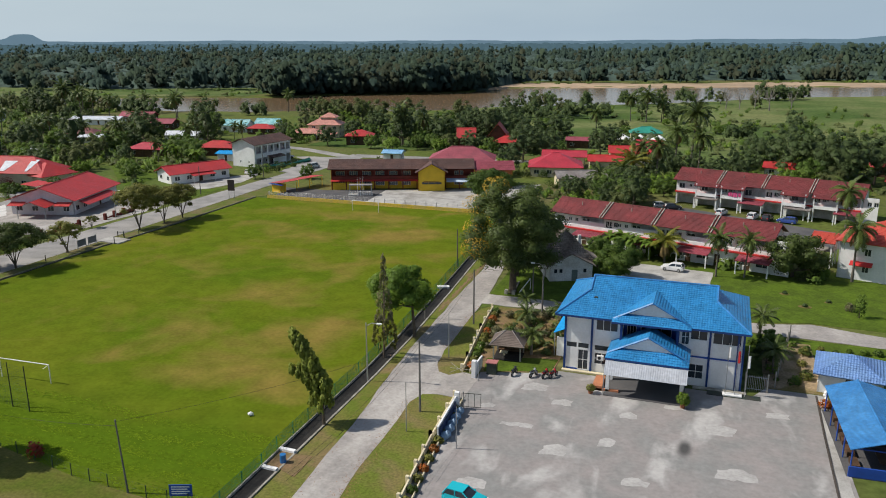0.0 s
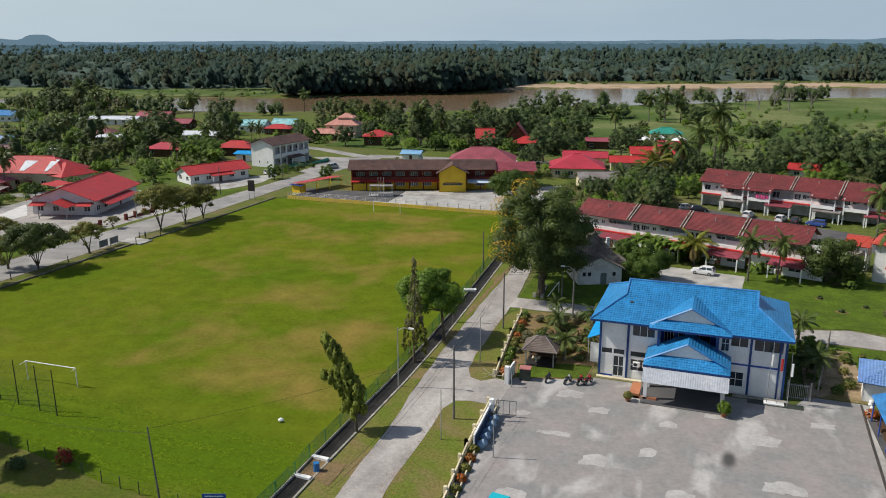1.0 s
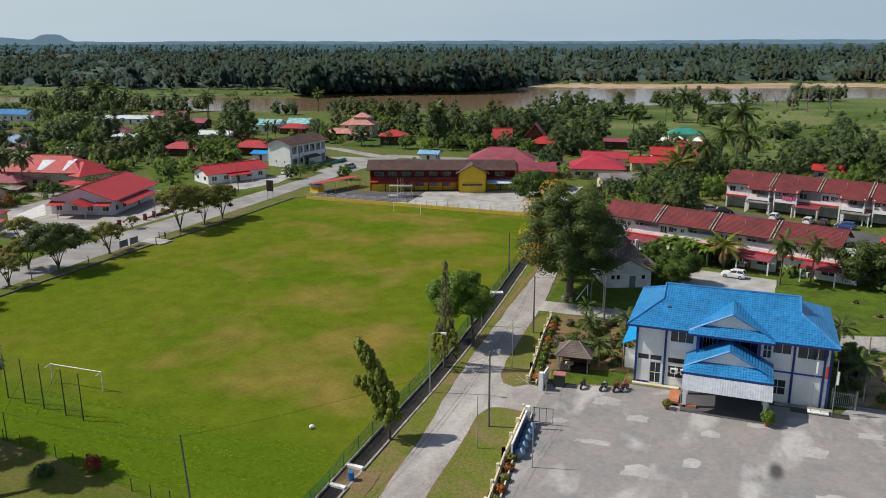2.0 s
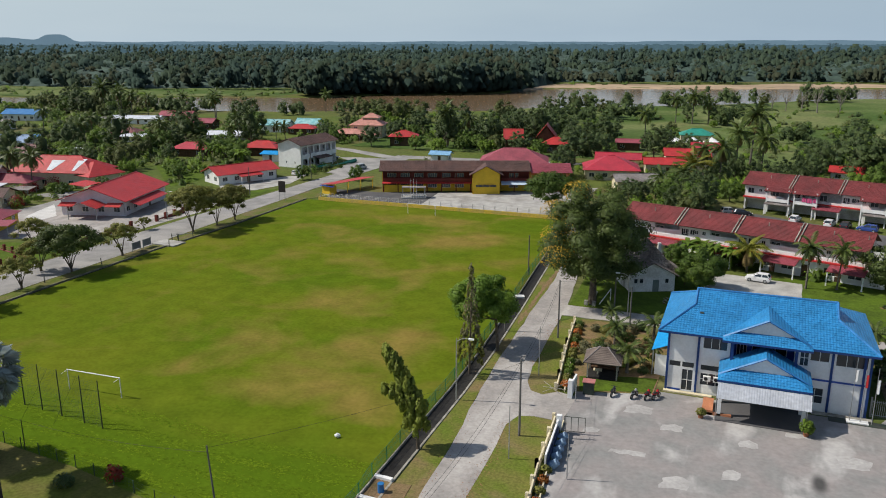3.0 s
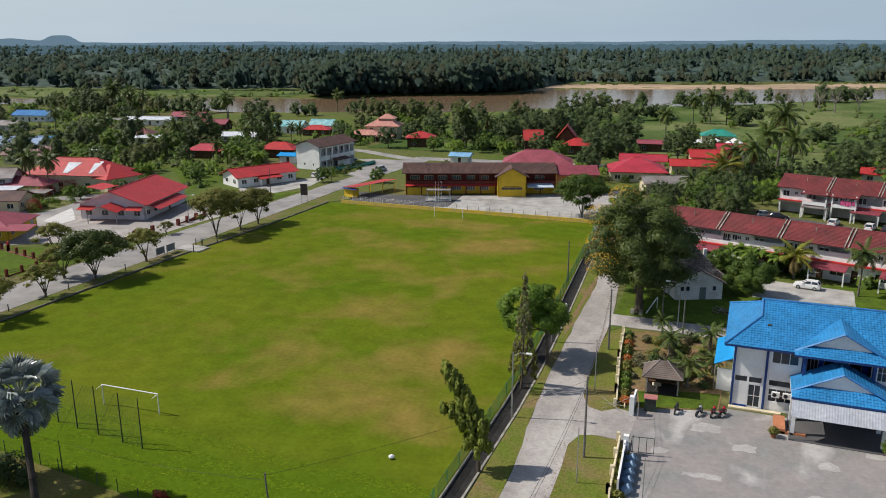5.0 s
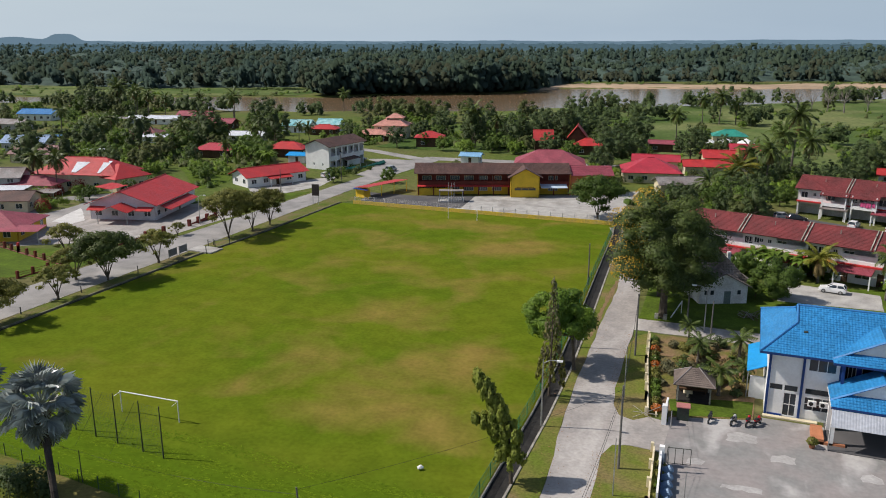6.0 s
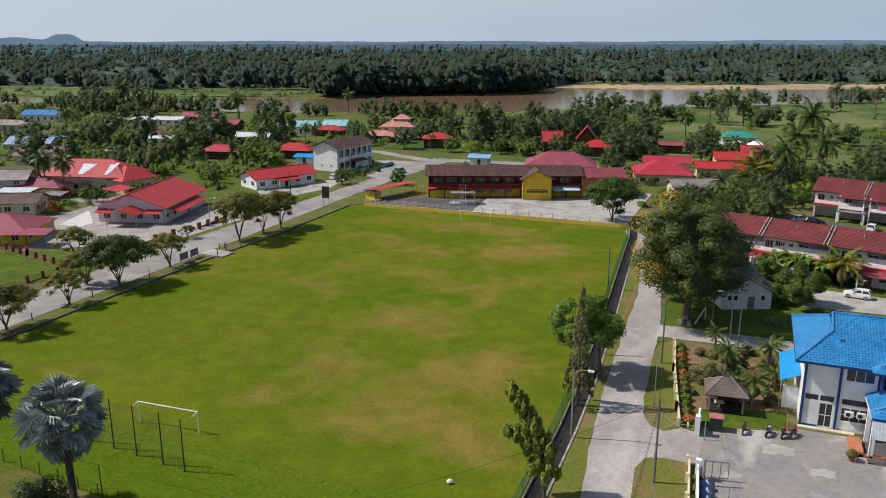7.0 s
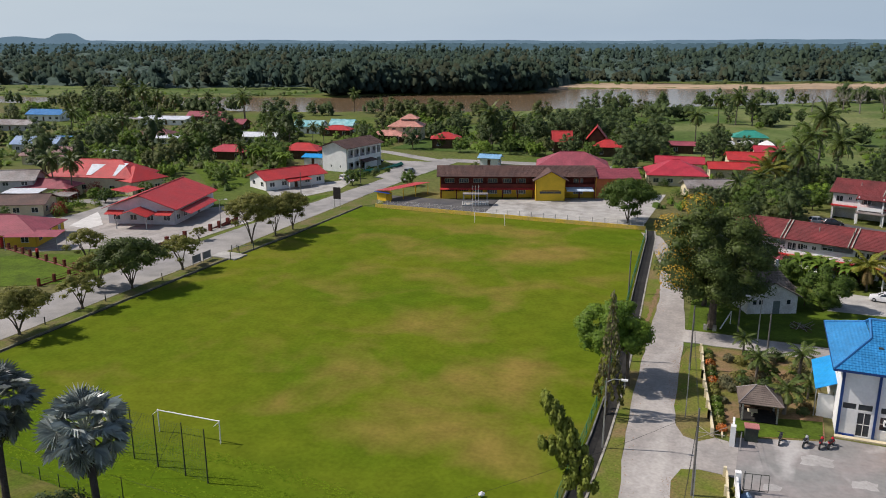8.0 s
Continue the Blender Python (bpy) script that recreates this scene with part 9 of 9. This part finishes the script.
tent = thing("tent", pose(-36.0, 313.0, -0.2), "white canopy tents beside the green-roofed house", "tent")
for k in range(3):
    s = Shape()
    hip_roof(s, -3 + 7 * k, 3 + 7 * k, -3, 3, 2.2, 1.9, 0, 3.0)
    part("canopy", s, WHITE, tent)
    for px in (-2.8, 2.8):
        for py in (-2.8, 2.8):
            part("post", Shape().tube((px + 7 * k, py, 0), (px + 7 * k, py, 2.3), 0.05, n=5), STEEL, tent)
for x, y in ((-107.0, 1604.0), (7.0, 1656.0), (127.0, 1700.0), (110.0, 1599.0)):
    pt = thing("lattice_tower", pose(x, y, -1), "distant steel lattice power tower", "tower", "power towers")
    s = Shape()
    for sx in (-1, 1):
        for sy in (-1, 1):
            s.tube((sx * 3, sy * 3, 0), (sx * 0.6, sy * 0.6, 36), 0.2, 0.12, n=4)
    for k in range(8):
        z0, z1 = 4.4 * k, 4.4 * (k + 1)
        w0, w1 = 3 - 2.4 * z0 / 36, 3 - 2.4 * z1 / 36
        s.tube((-w0, -w0, z0), (w1, -w1, z1), 0.12, n=4).tube((w0, -w0, z0), (-w1, -w1, z1), 0.12, n=4)
    part("lattice", s, DARKMETAL, pt)
    for zz in (26, 30, 34):
        part("cross_arm", Shape().beam((-5, 0, zz), (5, 0, zz), 0.4), DARKMETAL, pt)

# picket gate and mesh posts between the office and the shed
pg = thing("side_gate", pose(0, 0, 0), "grey steel picket gate beside the office", "gate")
for k in range(12):
    x = 5.9 + 0.19 * k
    part("picket", Shape().tube((x, 90.4, 0.05), (x, 90.4, 2.0), 0.022, n=5), STEEL, pg)
for zz in (0.3, 1.8):
    part("rail", Shape().beam((5.8, 90.4, zz), (8.1, 90.4, zz), 0.05), STEEL, pg)
for x in (5.75, 8.15):
    part("post", Shape().box(x - 0.08, 90.32, 0.0, x + 0.08, 90.48, 2.3), KERB, pg)
yf = thing("yard_fence", pose(0, 0, 0), "row of concrete fence posts along the yard", "fence")
for k in range(7):
    part("post", Shape().box(9.0 + 0.45 * k, 92.0 + 2.9 * k, 0.0, 9.14 + 0.45 * k, 92.14 + 2.9 * k, 2.1), KERB, yf)

# whitewashed stones along the edge of the lot
rs5 = random.Random(77)
for k in range(16):
    x, y, r = 14.3 + rs5.uniform(-0.2, 0.35), 88.6 + 0.75 * k, rs5.uniform(0.22, 0.36)
    s = Shape()
    s.v = [(r * p[0] * rs5.uniform(0.85, 1.15), r * p[1] * rs5.uniform(0.85, 1.15), r * 0.8 * p[2]) for p in ICO_V.tolist()]
    s.f = ICO_F.tolist()
    s.uv = [[(0, 0)] * 3 for _ in s.f]
    st = thing("garden_stone", pose(x, y, 0.05 + r * 0.5), "whitewashed rounded stone edging the lot", "stone", "white stones")
    part("stone", s, WHITE, st)

# a dry-skirted sapling and small planting beds on the eastern lawn
shrub(21.9, 121.8, 0.9, LEAF, "slender young tree on the lawn", 420, h=3.4)
shrub(21.0, 124.6, 0.8, DRYTWIG, "dry brown frond heap on the lawn", 260, h=1.2)
for bx, by, br in ((12.4, 130.4, 0.8), (14.9, 124.6, 1.0), (18.5, 128.0, 0.6)):
    slab("planting_bed", [(bx + br * math.cos(k * 0.7), by + br * 0.8 * math.sin(k * 0.7)) for k in range(9)], 0.07, SOIL, "small round bed of bare earth in the lawn", "planting bed")
    shrub(bx, by, 0.4, LEAF_DARK, "small plant in a round lawn bed", 120)

# fallen leaves along the lane
rl5 = np.random.default_rng(55)
LANE_EDGES = [LANE_EAST[1:6], LANE_EAST[7:], LANE_WEST[:-1]]


def strewn(lines, n, wide, size, lift):
    """Small flat quads strewn along lines."""
    out = []
    for line in lines:
        seg = [(Vector(a), Vector(b)) for a, b in zip(line, line[1:])]
        total = sum((b - a).length for a, b in seg)
        for a, b in seg:
            m = int(n * (b - a).length / total)
            u, w = rl5.random(m), rl5.normal(0, wide, m)
            x, y = a.x + (b.x - a.x) * u + w, a.y + (b.y - a.y) * u
            ang, s = rl5.random(m) * 6.28, size * (0.5 + rl5.random(m))
            c = np.stack([x, y, np.full(m, lift)], 1)
            t = np.stack([np.cos(ang), np.sin(ang), np.zeros(m)], 1) * s[:, None]
            q = np.stack([-np.sin(ang), np.cos(ang), np.zeros(m)], 1) * s[:, None] * 0.6
            up = np.array([0, 0, 1.0]) * s[:, None]
            out.append(np.stack([c - t, c + q + up * 0.1, c + t, c - q + up * 0.12], 1))
    return np.concatenate(out)


LITTER = mat("leaf_litter", (0.30, 0.14, 0.07), (0.22, 0.12, 0.06), rough=0.9, scale=0.8, fine=4.0, contrast=0.3, bump=0.0, spread=0.4)
tagged(part("leaf_litter", cloud_mesh("leaf_litter", strewn(LANE_EDGES, 500, 0.55, 0.06, 0.075), LITTER), LITTER), "brown fallen leaves strewn along the lane edges", "leaf litter", kind="stuff")

# rank tufts at the near end of the field
TUFT = mat("rank_grass", (0.128, 0.192, 0.010), (0.090, 0.146, 0.008), rough=0.9, scale=0.35, fine=2.0, contrast=0.2, bump=0.0, spread=0.25, leaf=0.2, spec=0.02)
rt = np.random.default_rng(66)
tuft = []
for _ in range(26000):
    x = rt.uniform(-108, -39)
    y = 49.0 + (13.5 + 0.035 * (-39 - x)) * rt.random()
    if y < np.interp(x, [p[0] for p in NEAR_END], [p[1] for p in NEAR_END]) + 0.2 or math.sin(y * 2.1 + 0.05 * x + 0.8 * math.sin(x * 0.21)) + rt.normal() * 0.7 < 0.1:
        continue
    a, ln, w = rt.normal() * 0.4, rt.uniform(0.08, 0.22), rt.uniform(0.05, 0.12)
    t = np.array([math.cos(a), math.sin(a), 0.0]) * ln
    rise = np.array([-math.sin(a) * 1.2, math.cos(a) * 1.2, rt.uniform(0.05, 0.3)]) * w
    c = np.array([x, y, 0.034])
    tuft.append([c - t, c + t, c + t * 0.7 + rise, c - t * 0.7 + rise, np.array([0.12 * rt.normal(), 0.12 * rt.normal(), 1.0])])
tagged(part("grass_tufts", cloud_mesh("grass_tufts", np.array(tuft), TUFT), TUFT), "rank bright grass tufts at the near end of the field", "grass", kind="stuff")
# made-up white lump in place of an unidentified small thing on the field
bag = thing("plastic_bag", pose(-44.9, 65.8, 0.03, 0, 0, 30), "small crumpled white object on the grass", "bag")
bs = Shape()
rbg = random.Random(4)
bs.v = [(0.34 * p[0] * rbg.uniform(0.6, 1.2), 0.22 * p[1] * rbg.uniform(0.6, 1.2), 0.24 + 0.24 * p[2] * rbg.uniform(0.8, 1.3)) for p in ICO_V.tolist()]
bs.f = ICO_F.tolist()
bs.uv = [[(0, 0)] * 3 for _ in bs.f]
part("film", bs, WHITE, bag)

# little culvert at the side road, with a fallen rail and a barrier by the gate
cv = thing("culvert", pose(0, 0, 0), "small side drain with pale concrete ends", "culvert")
# flat strip; DRAIN paints in the shade of the channel
part("channel", Shape().prism([(-29.25, 116.0), (-28.75, 116.0), (-29.35, 122.6), (-29.85, 122.6)], -0.1, 0.07), DRAIN, cv)
for x in (-29.7, -28.5):
    part("end_block", Shape().box(x - 0.25, 115.6, -0.1, x + 0.25, 116.2, 0.75), KERB, cv)
part("side_wall", Shape().prism([(-28.7, 116.2), (-28.55, 116.2), (-29.15, 122.6), (-29.3, 122.6)], -0.1, 0.3), KERB, cv)
fr = thing("fallen_rail", pose(0, 0, 0), "white rail leaning over the drain", "rail")
part("rail", Shape().tube((-27.8, 116.6, 0.15), (-26.6, 119.4, 1.9), 0.09, n=6), WHITE, fr)
part("post", Shape().tube((-26.6, 119.4, 0.0), (-26.6, 119.4, 1.95), 0.07, n=6), WHITE, fr)
dc = thing("drain_block", pose(-40.3, 115.6, 0, 0, 0, 20), "whitewashed concrete block across the drain", "culvert")
part("slab", Shape().box(-1.0, -0.5, -0.1, 1.0, 0.5, 0.32), WHITE, dc)
br = thing("barrier", pose(0, 0, 0), "weathered white crossed barrier poles by the gate", "barrier")
for p, q in (((-28.2, 83.6, 0.1), (-25.6, 85.0, 1.1)), ((-28.4, 84.8, 0.9), (-25.8, 83.4, 0.1)), ((-28.3, 84.2, 0.5), (-25.7, 84.2, 0.55))):
    part("pole", Shape().tube(p, q, 0.03, n=6), KERB, br)

# carports and awnings squeezed between the village houses
def carport(x, y, rot, w, d, h, roof_m, label):
    root = thing("carport", pose(x, y, 0, 0, 0, rot), label, "carport", "carports")
    part("roof", Shape().slope((-w / 2, -d / 2, h - 0.35), (w / 2, -d / 2, h - 0.35), (w / 2, d / 2, h), (-w / 2, d / 2, h), thick=0.05), roof_m, root)
    for px in (-w / 2 + 0.15, w / 2 - 0.15):
        for py, hh in ((-d / 2 + 0.15, h - 0.4), (d / 2 - 0.15, h - 0.08)):
            part("post", Shape().tube((px, py, -0.05), (px, py, hh), 0.06, n=6), STEEL, root)
    return root


for x, y, rot, w, d, h, rm, lab in (
        (-152.0, 114.5, 24, 10, 4.5, 3.0, R_ROSE, "faded rose carport beside the yellow shop"),
        (-168.5, 156.5, -12, 7, 5, 3.2, R_RED, "red sheet carport before the family house"),
        (-191.0, 146.0, 20, 9, 5, 3.0, R_WHITESHEET, "white sheet carport with thin posts"),
        (-180.5, 147.0, 15, 7, 4, 2.8, R_GREY, "grey weathered carport in the yard"),
        (-198.0, 139.0, 28, 8, 5, 3.0, R_GREY, "grey sheet lean-to between houses"),
        (-226.0, 208.0, 14, 8, 5, 3.0, R_WHITESHEET, "pale sheet carport among the trees"),
        (-252.0, 262.0, 12, 8, 4, 2.8, R_WHITESHEET, "white sheet awning beside the brown house"),
        (-272.0, 232.0, 16, 9, 5, 3.0, R_BLUESHEET, "blue sheet carport at the village edge"),
        (-298.0, 300.0, 14, 9, 5, 3.0, R_GREY, "grey carport by the long white house"),
        (-150.0, 285.0, 14, 8, 5, 2.9, R_PINK, "low pink-tiled porch by the tiered house")):
    carport(x, y, rot, w, d, h, rm, lab)

shrub(-180.5, 148.5, 2.4, REDLEAF, "red-flowering bush before the red-roofed house", 520, h=3.0)
shrub(-173.0, 139.0, 2.0, REDLEAF, "low red-leaved bush beside the brown roof", 420, h=2.0)
for k, (x, y) in enumerate(((-176.0, 147.0), (-172.5, 145.0), (-178.5, 144.5), (-171.0, 148.5), (-184.0, 149.8), (-170.5, 137.0))):
    shrub(x, y, 1.3 + 0.15 * (k % 3), LEAF_LIGHT if k % 2 else LEAF, "green bush in the weedy garden", 320, h=1.6 + 0.3 * (k % 3))
# garden growth and a low green fence before the white block
for k, (x, y, r) in enumerate(((-136.0, 211.0, 1.3), (-134.2, 213.4, 1.5), (-132.6, 209.0, 1.6), (-131.0, 211.4, 1.4), (-130.4, 206.6, 1.2), (-129.8, 215.6, 1.1), (-128.0, 219.4, 1.0), (-133.6, 218.6, 1.2), (-127.6, 209.4, 0.9))):
    shrub(x, y, r, (LEAF, LEAF_LIGHT, LEAF_DULL)[k % 3], "leafy shrub in the yard of the white block", 340, h=1.2 + 0.4 * (k % 3))
gf = thing("green_fence", pose(0, 0, 0), "low green mesh fence before the white block", "fence")
for (xa, ya), (xb, yb) in (((-137.6, 210.0), (-130.8, 219.0)), ((-130.8, 219.0), (-129.0, 232.0))):
    part("panel", Shape().beam((xa, ya, 0.65), (xb, yb, 0.65), 0.05, 1.0), mat("green_mesh_panel", (0.03, 0.20, 0.15), (0.03, 0.15, 0.11), rough=0.7), gf)
    for k in range(5):
        u = k / 4
        part("post", Shape().tube((xa + (xb - xa) * u, ya + (yb - ya) * u, -0.05), (xa + (xb - xa) * u, ya + (yb - ya) * u, 1.35), 0.05, n=6), STEEL, gf)
for k, (x, y, r, hh) in enumerate(((-43.0, 209.5, 1.8, 2.4), (-39.5, 210.8, 2.0, 3.0), (-36.0, 211.6, 1.7, 2.6), (-32.4, 213.0, 2.1, 3.2), (-29.0, 214.0, 2.2, 3.4), (-52.5, 223.6, 1.6, 2.2), (-48.0, 225.6, 1.5, 2.0), (-41.0, 226.6, 1.6, 2.4), (-34.5, 242.6, 1.5, 2.2), (-29.0, 243.8, 1.8, 2.6), (-25.4, 250.5, 2.0, 3.0), (-56.5, 226.0, 1.8, 2.8))):
    shrub(x, y, r, (LEAF, LEAF_DARK, LEAF_DULL)[k % 3], "tall bush before the crimson-roofed houses", 420, h=hh)
for x, y in ((-115.6, 83.6), (-115.4, 94.6), (-115.2, 106.8), (-114.8, 126.8)):
    bo = thing("bollard", pose(x, y, 0.05), "short dark post on the road verge", "bollard", "verge bollards")
    part("shaft", Shape().tube((0, 0, 0), (0, 0, 1.0), 0.09, 0.07, n=8).tube((0, 0, 1.0), (0, 0, 1.12), 0.12, 0.04, n=8), DARKMETAL, bo)
cp = thing("crossing_rail", pose(0, 0, 0), "low rail with dark posts beside the concrete crossing", "rail")
for x, y in ((-112.0, 121.0), (-113.2, 125.2), (-114.8, 125.2), (-112.2, 128.4)):
    part("post", Shape().tube((x, y, 0.0), (x, y, 1.5), 0.08, n=6), DARKMETAL, cp)
part("rail", Shape().tube((-114.8, 125.2, 1.1), (-112.2, 128.4, 1.1), 0.05, n=5), STEEL, cp)
